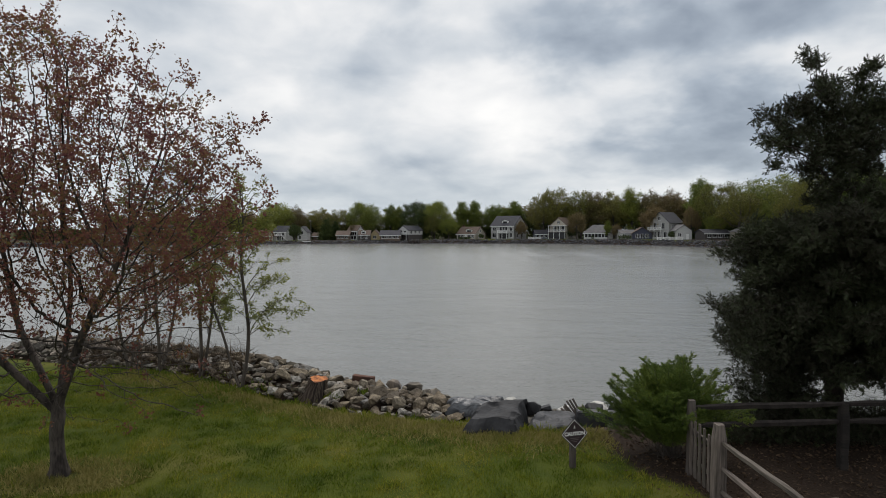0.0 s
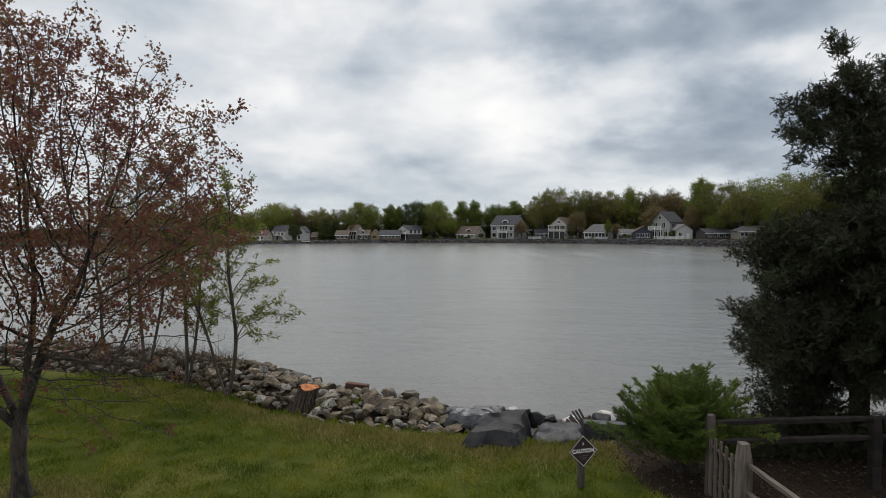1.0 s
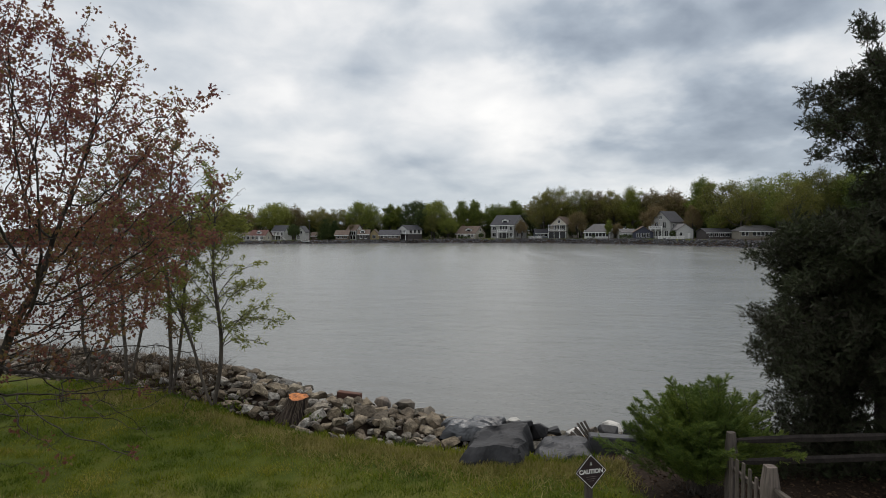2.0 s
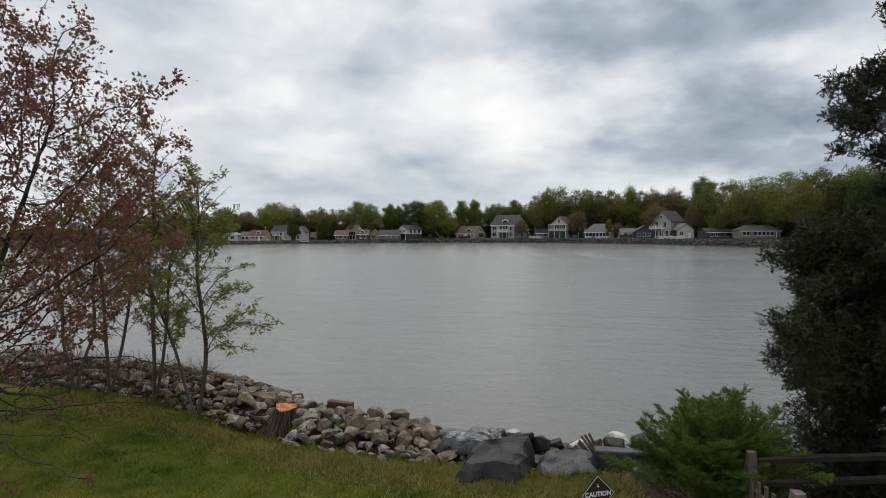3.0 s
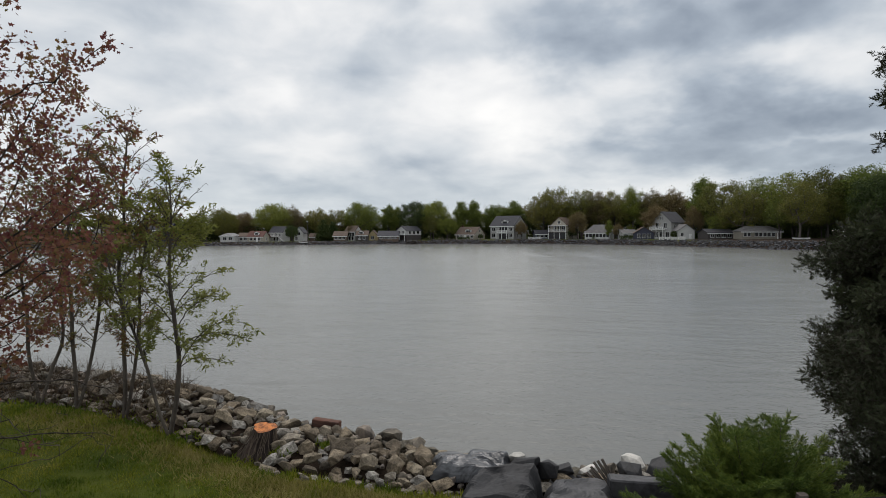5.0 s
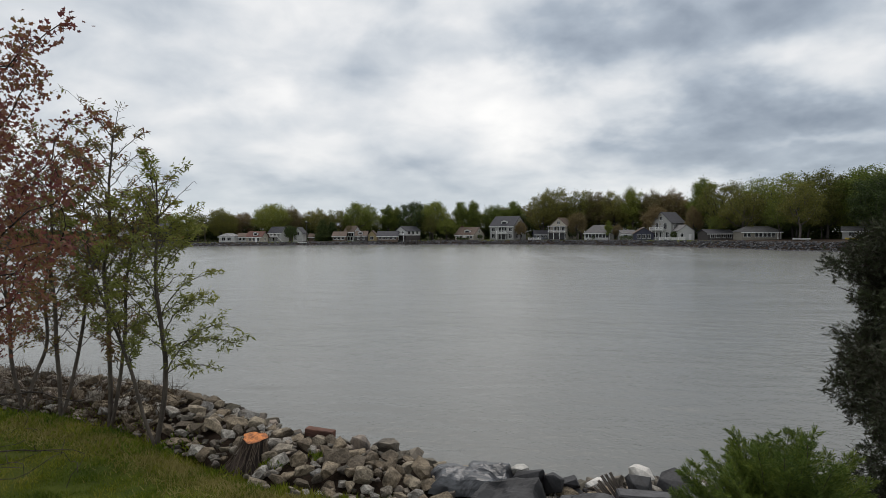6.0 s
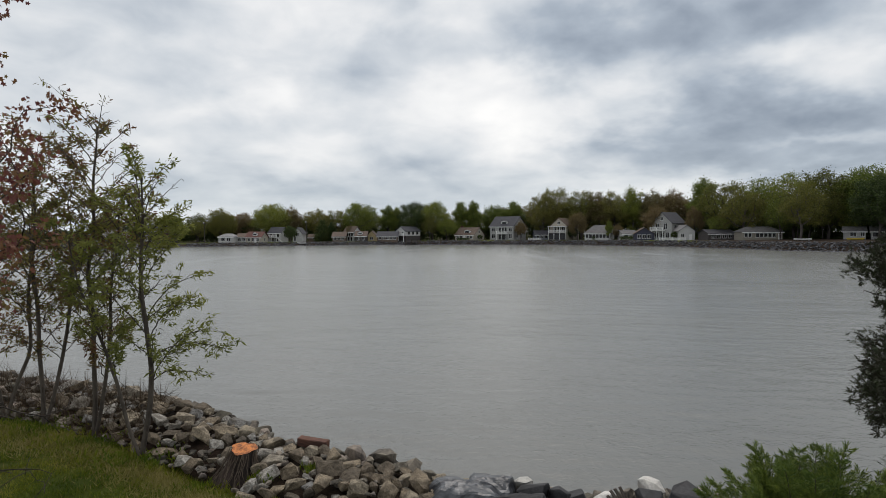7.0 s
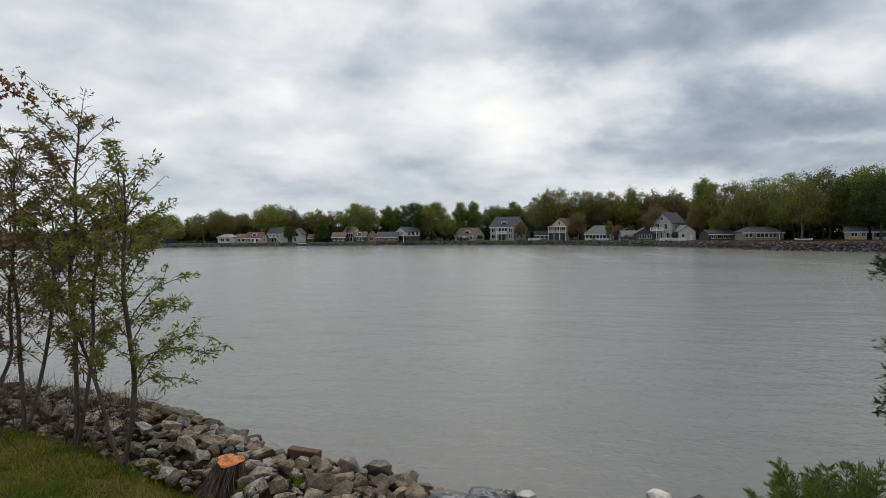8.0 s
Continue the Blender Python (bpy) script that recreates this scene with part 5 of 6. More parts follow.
    thing("driftwood_timber", "reddish-brown squared timber lying on the stones", "timber", Matrix.Translation((-2.12, 15.52, 0.07)) @ pose(0, 0, 0, 0, 4, -14), data=finish("timber", rough_up(bm, 0.015, 3, 2), M_TIMBER))


def finish(name, bm, material):
    me = bpy.data.meshes.new(name)
    bm.to_mesh(me)
    bm.free()
    me.materials.append(material)
    return me


bank_stones()
debris()


# ---- grass and litter ----
def soft_cover():
    rng = np.random.default_rng(12)
    n = 340000
    y = np.where(rng.random(n) < 0.82, 8.0 + 9.6 * rng.random(n) ** 1.1, 8.0 - 13.0 * rng.random(n) ** 1.8)
    x = rng.uniform(-13.0, 4.3, n)
    bed = np.interp(y, [4, 8.2, 9.2, 10.2, 12.5], [4.4, 4.35, 4.0, 3.3, 3.0])
    ok = (y < edge_y(x) + 0.12 + 0.12 * np.sin(x * 5)) & (x < bed - 0.1 + rng.normal(size=n) * 0.15) & ((np.hypot((x + 6.35) / 1.3, y - 9.8) > 0.8) | (rng.random(n) < 0.22))
    x, y = x[ok], y[ok]
    z = ground_z(x, y) - 0.01
    z += np.array([noise.noise(Vector((a * 0.8, b * 0.8, 0))) * 0.03 for a, b in zip(x, y)])
    P = np.stack([x, y, z], 1)
    edge = np.clip(1 - (edge_y(x) - y) / 0.7, 0, 1)
    tuft = np.array([noise.noise(Vector((a * 2.6, b * 2.6, 7))) for a, b in zip(x, y)])
    ln = rng.uniform(0.035, 0.09, len(P)) * (1 + 0.9 * edge) * (1.0 + 0.8 * np.clip(tuft, -0.6, 0.8))
    ax = rng.normal(size=P.shape) * 0.55 + np.array([0, 0, 1.0])
    tv, tf = [(0, -0.09, 0), (0, 0.09, 0), (1, 0, 0.0)], [(0, 1, 2)]
    V, F = scatter(tv, tf, P, ax, ln, rng)
    tagged(new("grass", mesh_np("grass", V, F, M_GRASS)), "short green lawn grass with some straw-coloured blades", "grass", kind="stuff")
    n = 30000
    x = rng.uniform(-9.5, 3.4, n)
    y = edge_y(x) - 0.30 - np.abs(rng.normal(size=n)) * 0.55 + rng.normal(size=n) * 0.1
    a, r = rng.uniform(0, 6.283, 5200), 0.2 + 0.85 * rng.random(5200)
    x, y = np.concatenate([x, -6.35 + r * np.cos(a) * 1.3]), np.concatenate([y, 9.8 + r * np.sin(a) * 0.8])
    n = len(x)
    P = np.stack([x, y, ground_z(x, y) - 0.01], 1)
    V, F = scatter(tv, tf, P, rng.normal(size=P.shape) * 0.75 + np.array([0, 0, 0.8]), rng.uniform(0.06, 0.15, n), rng)
    tagged(new("dry_grass", mesh_np("dry_grass", V, F, M_STRAW)), "straw-coloured dry grass along the lawn's edge", "grass", kind="stuff")
    # dead leaves in the bed and under the shrub
    n = 9000
    x, y = rng.uniform(2.4, 12, n), rng.uniform(5.0, 12.6, n)
    bed = np.interp(y, [4, 8.2, 9.2, 10.2, 12.5], [4.4, 4.35, 4.0, 3.3, 3.0])
    ok = x > bed - 0.2 + rng.normal(size=n) * 0.2
    P = np.stack([x[ok], y[ok], ground_z(x[ok], y[ok]) + 0.02], 1)
    ax = rng.normal(size=P.shape) * np.array([1, 1, 0.3])
    V, F = scatter(*LEAF_SIMPLE, P, ax, rng.uniform(0.05, 0.10, len(P)), rng)
    tagged(new("leaf_litter", mesh_np("leaf_litter", V, F, M_LITTER)), "brown dead leaves scattered over bare soil", "leaf litter", kind="stuff")
    # dark low growth added in place of the shade on the bank beneath the cedar
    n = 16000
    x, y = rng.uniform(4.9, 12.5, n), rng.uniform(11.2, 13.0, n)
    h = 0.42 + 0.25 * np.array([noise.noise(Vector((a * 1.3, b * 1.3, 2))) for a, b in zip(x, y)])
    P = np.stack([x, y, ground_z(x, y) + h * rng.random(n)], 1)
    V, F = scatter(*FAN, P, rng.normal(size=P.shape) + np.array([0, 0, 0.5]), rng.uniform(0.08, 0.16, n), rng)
    tagged(new("ground_cover", mesh_np("ground_cover", V, F, M_CEDAR)), "low evergreen growth added to darken the shaded bank beneath the cedar", "ground cover", kind="stuff")
    # brown brush among the saplings
    n = 3000
    xb = rng.uniform(-12.5, -5.7, n)
    yb = edge_y(xb) + rng.uniform(-0.15, 1.7, n)
    zb = np.array([max(heap(a, b), gz(a, b)) for a, b in zip(xb, yb)])
    P = np.stack([xb, yb, zb + 0.3 * rng.random(n) ** 2], 1)
    tv, tf = [(0, -0.012, 0), (0, 0.012, 0), (1, 0, 0.0)], [(0, 1, 2)]
    V1, F1 = scatter(tv, tf, P, rng.normal(size=P.shape) * 0.7 + np.array([0, 0, 0.5]), rng.uniform(0.25, 0.65, n), rng)
    k = np.repeat(np.arange(n), 2)
    Q = P[k] + rng.normal(size=(len(k), 3)) * 0.12 + np.array([0, 0, 0.12])
    V2, F2 = scatter(tv[:2] + [(1, 0.2, 0), ], tf, Q, rng.normal(size=Q.shape), rng.uniform(0.05, 0.12, len(Q)), rng)
    tagged(new("brush", mesh_np("brush", np.concatenate([V1, V2]), np.concatenate([F1, F2 + len(V1)]), M_LITTER)), "brown tangled brush between saplings and stones", "brush", kind="stuff")
    # rank green growth round the feet of the saplings
    n = 2400
    c = np.array([(-5.6, 15.5), (-7.05, 16.5), (-8.4, 17.3), (-9.6, 17.6), (-3.7, 14.3), (-2.75, 14.35), (-1.9, 14.6)])
    w = np.array([0.45, 0.5, 0.5, 0.6, 0.25, 0.12, 0.12])
    k = rng.choice(7, n, p=[0.22, 0.22, 0.2, 0.2, 0.06, 0.05, 0.05])
    xy = c[k] + rng.normal(size=(n, 2)) * w[k][:, None] * np.array([1, 0.55])
    z = np.array([max(heap(a, b), gz(a, b)) for a, b in xy]) + 0.03
    P = np.column_stack([xy, z])
    ax = rng.normal(size=P.shape) * 0.6 + np.array([0, 0, 0.9])
    V, F = scatter(*LEAF_LANCE, P, ax, rng.uniform(0.05, 0.15, n), rng)
    tagged(new("weeds", mesh_np("weeds", V, F, M_GRASS)), "rank green weeds between bank stones and sapling stems", "weeds", kind="stuff")


soft_cover()


# ---- the far shore: trees ----
def far_tree(kind, seed, height, width, material, airy=0.0, leaves=15000, size=(0.3, 0.62)):
    """A full-grown tree: trunk, spreading limbs and a crown of leaf clumps with gaps."""
    rng = np.random.default_rng(seed)
    n = 620
    low = 0.12 if kind != "conifer" else 0.04
    ctr = height * (0.5 + low / 2)
    half = np.array([width / 2, width / 2, height * (1 - low) / 2])
    # a crown of rounded masses
    lobes = 17
    g = np.arange(lobes) + 0.5
    th, ph = np.arccos(1 - 1.75 * g / lobes), g * 2.399 + seed
    cs = np.stack([np.sin(th) * np.cos(ph), np.sin(th) * np.sin(ph), np.cos(th)], 1) * rng.uniform(0.60, 0.76, (lobes, 1))
    u = rng.normal(size=(n, 3))
    u /= np.linalg.norm(u, axis=1)[:, None]
    A = np.array([0, 0, ctr]) + (cs[rng.integers(lobes, size=n)] + u * 0.33 * (rng.random(n) ** 0.35)[:, None]) * half
    if kind == "conifer":
        z = rng.uniform(0.05, 1.0, n)
        a, w = rng.uniform(0, 6.283, n), width / 2 * (1 - z) ** 0.8 * np.sqrt(rng.random(n))
        A = np.stack([w * np.cos(a), w * np.sin(a), z * height], 1)
    elif kind == "tall":
        A[:, :2] *= 0.75 + 0.25 * np.sin(A[:, 2:3] * 1.1 + seed)
    A[:, :2] *= 1 + 0.18 * np.array([noise.noise(Vector(a) * 0.25 + Vector((seed, 0, 0))) for a in A])[:, None]
    A = A[np.array([noise.noise(Vector(a) * 0.32 + Vector((seed * 2.1, 3, 1))) for a in A]) > -0.45 + 0.3 * airy]
    k = max(4, int(height * 0.3))
    trunk = [np.array([0.15 * math.sin(i * 0.7 + seed), 0.12 * math.cos(i * 0.5 + seed), i * 0.9]) for i in range(k)]
    if kind == "conifer":
        trunk = [np.array([0, 0, i * height * 0.94 / 9]) for i in range(10)]
        k = 10
    pos, par = grow((trunk, [-1] + list(range(k - 1))), A, 0.8, height, 0.85, rng, 0.06)
    tips = max(2, len(pos) - len(set(par)))
    target, tip = 0.022 * height, 0.035
    r = thicken(pos, par, tip, math.log(tips) / math.log(target / tip))
    V, F = tubes(pos, par, r, 5)
    limbs = mesh_np("far_limbs", V, F, M_FARBARK, True)
    kids = np.zeros(len(pos), int)
    for p in par:
        if p >= 0:
            kids[p] += 1
    # leaf clumps round the outer twigs
    C = pos[(r < tip * 2.2)]
    per = int(leaves * (1 - 0.4 * airy) / max(1, len(C)))
    pick = np.repeat(np.arange(len(C)), max(5, per))
    Q = C[pick] + rng.normal(size=(len(pick), 3)) * np.array([0.62, 0.62, 0.42])
    ax = rng.normal(size=Q.shape) * np.array([1, 1, 0.55])
    V, F = scatter(*LEAF_SIMPLE, Q, ax, rng.uniform(*size, len(Q)), rng)
    crown = mesh_np("far_leaves", V, F, material)
    return limbs, crown


FAR_KINDS = {
    "oak": [far_tree("oak", 40 + i, 20, 19, GREENS[i % 2], 0.25 * i) for i in range(3)],
    "olive": [far_tree("oak", 60 + i, 18, 16, GREENS[1], 0.3 * i) for i in range(3)],
    "round": [far_tree("oak", 50 + i, 15, 15, GREENS[0]) for i in range(3)],
    "tall": [far_tree("tall", 70 + i, 18, 10, GREENS[0], 0.4) for i in range(3)],
    "russet": [far_tree("oak", 80 + i, 16, 13, GREENS[2], 0.55) for i in range(3)],
    "conifer": [far_tree("conifer", 90 + i, 10, 5, GREENS[3]) for i in range(2)],
    "deep": [far_tree("oak", 95 + i, 15, 15, GREENS[3]) for i in range(2)],
    "back": [far_tree("oak", 110 + i, 15, 16, GREENS[i % 3], 0, 2600, (0.45, 0.95)) for i in range(3)],
}
FAR_SIZE = {"oak": (20, "broad oak with yellow-green spring leaves on the far shore"), "olive": (18, "olive-green leafing tree behind the far houses"), "round": (15, "rounded fresh green tree on the far shore"),
            "tall": (18, "tall slender green tree behind the far houses"), "russet": (16, "thinly leafed reddish-brown tree on the far shore"), "conifer": (10, "dark conical evergreen beside far houses"), "deep": (15, "dark green leafy tree on the far shore"), "back": (15, "leafy tree deep in the far wood")}


def plant(kind, x, y, height, seed, wide=1.0):
    rng = random.Random(seed)
    limbs, crown = FAR_KINDS[kind][rng.randrange(len(FAR_KINDS[kind]))]
    base, label = FAR_SIZE[kind]
    s = height / base
    t = thing("tree", label, "tree", Matrix.Translation((x, y, gz(x, y) - 0.1)) @ Matrix.Rotation(rng.uniform(0, 6.28), 4, "Z") @ Matrix.Diagonal((s * wide, s * wide, s, 1)), "far shore trees")
    part("trunk", limbs, None, t)
    part("crown", crown, None, t)


# the skyline trees: kind, x, y, height
SKYLINE = [
    ("round", -140, 250, 12, 1.0), ("olive", -128, 262, 13, 1.0), ("round", -117, 258, 12.5, 1.0), ("olive", -106, 259, 13, 0.9), ("round", -96, 262, 13, 1.0), ("olive", -93, 253, 15, 1.0), ("russet", -88, 264, 13.5, 1.0), ("round", -75, 264, 17, 1.1), ("russet", -68, 270, 16, 0.9),
    ("olive", -58, 275, 15.5, 1.0), ("olive", -48, 275, 14.5, 1.0), ("round", -37, 272, 18, 0.95), ("tall", -25, 281, 16.5, 1.1), ("tall", -21, 279, 15.5, 1.0), ("deep", -13, 274, 18, 0.85), ("round", -4, 276, 18.5, 0.95),
    ("tall", 9, 277, 18.5, 0.9), ("tall", 15, 278, 18.5, 1.0), ("round", 26, 281, 16.5, 0.9), ("tall", 34, 277, 18.5, 1.0), ("oak", 46, 268, 21.5, 0.8), ("oak", 51, 266, 24, 0.8), ("olive", 62, 264, 22, 1.0), ("russet", 69, 261, 20.5, 0.9),
    ("olive", 75, 258, 21, 0.9), ("tall", 82, 254, 22, 1.0), ("russet", 90, 253, 21, 1.0), ("russet", 97, 250, 21, 1.0), ("tall", 105, 240, 24.5, 1.1), ("oak", 104, 219, 22, 1.0), ("oak", 113, 213, 22.5, 0.9), ("oak", 117, 199, 23, 0.85),
    ("olive", 124, 192, 23.5, 0.9), ("round", 131, 186, 23, 0.9), ("round", 138, 178, 24, 1.0), ("oak", 148, 172, 23, 1.0), ("deep", 156, 150, 20, 1.0), ("round", 165, 135, 20, 1.0), ("oak", 168, 110, 20, 1.0),
]
for i, (k, x, y, h, w) in enumerate(SKYLINE):
    plant(k, x, y, h, 300 + i, w)
# the wood behind them, and trees between the houses
rw = random.Random(77)
for i in range(60):
    x = -150 + 330 * i / 59 + rw.uniform(-2, 2)
    y = np.interp(x, [-150, -90, -30, 30, 60, 100, 120, 180], [268, 272, 288, 292, 276, 258, 226, 170]) + rw.uniform(-3, 6)
    top = np.interp(x, [-150, -60, 20, 45, 180], [9.5, 12.0, 13.5, 17.5, 18]) * rw.uniform(0.85, 1.1)
    plant("back", x, y, top, 900 + i, rw.uniform(0.9, 1.3))
for i, (k, x, y, h, w) in enumerate([
    ("conifer", -52, 262, 9.5, 1.3), ("conifer", -48.5, 264, 8.5, 1.2), ("deep", -62.5, 248, 7.2, 0.85), ("russet", 34.5, 258, 8.5, 0.8), ("round", 2.5, 268, 10, 1.0), ("olive", -5, 268, 11, 0.9), ("russet", 57, 250, 12, 0.9), ("deep", 55.5, 252, 5.5, 1.0),
    ("russet", 71, 240, 6.5, 0.9), ("russet", 95, 224, 12.5, 0.7), ("russet", 83.5, 232, 14, 0.9), ("oak", 103.5, 205, 17.5, 0.95), ("olive", 118, 192, 15, 0.9), ("round", 128, 184, 14, 0.9), ("deep", 121, 190, 12, 0.7), ("deep", 136, 172, 14, 0.9), ("olive", -100, 246, 9, 0.9), ("olive", -92, 250, 10, 0.9), ("round", -106, 240, 7, 1.0),
    ("russet", -40, 262, 7, 0.8), ("tall", 67.5, 240, 8, 0.8), ("oak", 99, 214, 9, 0.9), ("deep", 86, 220.5, 3.4, 0.9), ("deep", 17, 262, 2.6, 1.0), ("deep", -112, 236, 5, 1.0), ("olive", -122, 222, 9, 1.0), ("russet", -130, 230, 10, 1.0),
    ("olive", 108.5, 181, 18, 0.85), ("deep", 126.5, 173, 19, 0.9), ("deep", 115.5, 194, 13, 0.8), ("olive", 121, 187, 15, 0.8), ("deep", 129.5, 173, 13, 0.8), ("oak", 111, 196, 14, 0.8)]):
    plant(k, x, y, h, 1200 + i, w)


def thicket():
    """The dense undergrowth of the wood behind the houses."""
    rng = np.random.default_rng(66)
    n = 105000
    x = rng.uniform(-190, 190, n)
    y = np.interp(x, [-190, -150, -90, -30, 30, 60, 100, 120, 190], [262, 262, 264, 284, 286, 272, 254, 222, 160]) + rng.uniform(-2.5, 5.0, n)
    h = np.interp(x, [-190, -60, 20, 45, 180], [5.0, 7.0, 9.0, 12.5, 13])
    h = h * (0.8 + 0.5 * np.array([noise.noise(Vector((a * 0.12, 0, 5))) for a in x]))
    P = np.stack([x, y, 0.4 + h * rng.random(n) ** 0.8], 1)
    P += np.array([noise.noise_vector(Vector(p) * 0.3) for p in P]) * 1.2
    # a nearer band, placed to close sky gaps between trunks in the camera's view
    n2 = 44000
    x = rng.uniform(92, 180, n2)
    y = np.interp(x, [92, 100, 112, 122, 134, 180], [238, 224, 208, 195, 184, 140]) + rng.uniform(0, 8.0, n2)
    near = np.stack([x, y, 0.3 + 7.5 * rng.random(n2)], 1)
    near += np.array([noise.noise_vector(Vector(p) * 0.3) for p in near]) * 1.2
    P = np.concatenate([P, near])
    V, F = scatter(*LEAF_SIMPLE, P, rng.normal(size=P.shape), rng.uniform(0.6, 1.15, len(P)), rng)
    tagged(new("undergrowth", mesh_np("undergrowth", V, F, GREENS[3])), "dense dark green undergrowth of the far wood", "woods", kind="stuff")


thicket()


# ---- the far shore: houses ----
def sid(name, c, c2=None):
    return mat(name, c, c2 or tuple(0.82 * v for v in c), 0.7, 1.5, 0.15, 8, stretch=(0.3, 0.3, 6))


W_WHITE, W_GREY, W_BEIGE = sid("white_siding", (0.54, 0.54, 0.53)), sid("pale_grey_siding", (0.36, 0.36, 0.35)), sid("beige_siding", (0.40, 0.37, 0.31))
W_TAN, W_BLUE, W_BROWN, W_DARK = sid("tan_yellow_siding", (0.42, 0.34, 0.19)), sid("slate_blue_siding", (0.058, 0.062, 0.09)), sid("brown_board", (0.14, 0.105, 0.08)), sid("dark_shingle_wall", (0.07, 0.062, 0.06))


def shg(name, c):
    return mat(name, c, tuple(0.6 * v for v in c), 0.9, 1.2, 0.3, 10, stretch=(1, 1, 4))


R_DARK, R_GREY, R_BROWN, R_RED, R_PALE = shg("dark_grey_shingles", (0.075, 0.075, 0.085)), shg("grey_shingles", (0.17, 0.165, 0.165)), shg("brown_shingles", (0.15, 0.112, 0.09)), shg("reddish_shingles", (0.16, 0.082, 0.068)), shg("pale_grey_shingles", (0.30, 0.30, 0.30))
M_TRIM = mat("white_trim", (0.82, 0.82, 0.81), (0.72, 0.72, 0.71), 0.6, 3.0)
M_DARKTRIM = mat("dark_deck_wood", (0.075, 0.062, 0.055), (0.04, 0.034, 0.03), 0.85, 3.0)


def glass_mat():
    mt = bpy.data.materials.new("window_glass")
    mt.use_nodes = True
    b = mt.node_tree.nodes["Principled BSDF"]
    b.inputs["Base Color"].default_value = (0.008, 0.009, 0.011, 1)
    b.inputs["Roughness"].default_value, b.inputs["IOR"].default_value = 0.15, 1.45
    return mt


M_PANE = glass_mat()


def prism(x0, x1, y0, y1, z0, rise, axis, over=0.0, hip=0.0):
    """The points of a gabled (or, with hip, hipped) roof's top surface, and its ridge."""
    if axis == "x":
        yc = (y0 + y1) / 2
        return [(x0 - over, y0 - over, z0), (x1 + over, y0 - over, z0), (x1 + over, y1 + over, z0), (x0 - over, y1 + over, z0)], [(x0 - over + hip, yc, z0 + rise), (x1 + over - hip, yc, z0 + rise)]
    xc = (x0 + x1) / 2
    return [(x0 - over, y0 - over, z0), (x1 + over, y0 - over, z0), (x1 + over, y1 + over, z0), (x0 - over, y1 + over, z0)], [(xc, y0 - over + hip, z0 + rise), (xc, y1 + over - hip, z0 + rise)]


def roof_bm(x0, x1, y0, y1, z0, rise, axis, over=0.4, hip=0.0, t=0.16):
    """Roof slabs with thickness and eaves."""
    half = (y1 - y0) / 2 if axis == "x" else (x1 - x0) / 2
    drop = rise * over / half
    b, r = prism(x0, x1, y0, y1, z0 - drop, rise + drop, axis, over, hip)
    bm = bmesh.new()

    def layer(dz):
        return [bm.verts.new((p[0], p[1], p[2] + dz)) for p in b + r]

    lo, up = layer(0.02), layer(t + 0.02)
    if axis == "x":
        faces = [(0, 1, 5, 4), (2, 3, 4, 5), (1, 2, 5), (3, 0, 4)]
    else:
        faces = [(1, 2, 5, 4), (3, 0, 4, 5), (0, 1, 4), (2, 3, 5)]
    for f in faces[:4 if hip else 2]:
        bm.faces.new([up[i] for i in f])
        bm.faces.new([lo[i] for i in reversed(f)])
    if hip:
        rim = [(0, 1), (1, 2), (2, 3), (3, 0)]
    elif axis == "x":
        rim = [(0, 1), (2, 3), (1, 5), (5, 2), (3, 4), (4, 0)]
    else:
        rim = [(1, 2), (3, 0), (0, 4), (4, 1), (2, 5), (5, 3)]
    for i, j in rim:
        bm.faces.new((lo[i], lo[j], up[j], up[i]))
    return bm


def wall_bm(x0, x1, y0, y1, z0, z1, rise, axis, hip=0.0):
    """Closed walls, with gable triangles where the roof has them."""
    bm = bmesh.new()
    v = [bm.verts.new(p) for p in ((x0, y0, z0), (x1, y0, z0), (x1, y1, z0), (x0, y1, z0), (x0, y0, z1), (x1, y0, z1), (x1, y1, z1), (x0, y1, z1))]
    for f in ((0, 1, 5, 4), (1, 2, 6, 5), (2, 3, 7, 6), (3, 0, 4, 7)):
        bm.faces.new([v[i] for i in f])
    if not hip and rise:
        if axis == "x":
            yc = (y0 + y1) / 2
            a, b = bm.verts.new((x0, yc, z1 + rise)), bm.verts.new((x1, yc, z1 + rise))
            bm.faces.new((v[5], v[6], b)), bm.faces.new((v[7], v[4], a))
        else:
            xc = (x0 + x1) / 2
            a, b = bm.verts.new((xc, y0, z1 + rise)), bm.verts.new((xc, y1, z1 + rise))
            bm.faces.new((v[4], v[5], a)), bm.faces.new((v[6], v[7], b))
    return bm


def window(parent, u, z, w, h, face, bars=1):
    """A window set into a wall face: frame standing proud, panes behind, a sill. face: the pose of the wall's plane, x along it, -y outwards."""
    m = face @ Matrix.Translation((u, 0, z))
    f = 0.06
    w, h = w * 1.15, h * 1.12
    bm = box(-w / 2 - f, w / 2 + f, -0.06, 0.02, h, h + f)
    box(-w / 2 - f, -w / 2, -0.06, 0.02, 0, h, bm=bm)
    box(w / 2, w / 2 + f, -0.06, 0.02, 0, h, bm=bm)
    box(-w / 2 - f, w / 2 + f, -0.06, 0.02, -f, 0, bm=bm)
    for i in range(1, bars + 1):
        x = -w / 2 + w * i / (bars + 1)
        box(x - 0.03, x + 0.03, -0.05, 0.01, 0, h, bm=bm)
    win = part("window", bm, M_TRIM, parent, "white-framed window", m)
    part("pane", box(-w / 2, w / 2, -0.03, -0.005, 0, h), M_PANE, win, "dark glass pane")
    part("sill", box(-w / 2 - 0.12, w / 2 + 0.12, -0.12, 0.0, -0.14, -0.095), M_TRIM, win)


def front(y0):
    return Matrix.Translation((0, y0, 0))


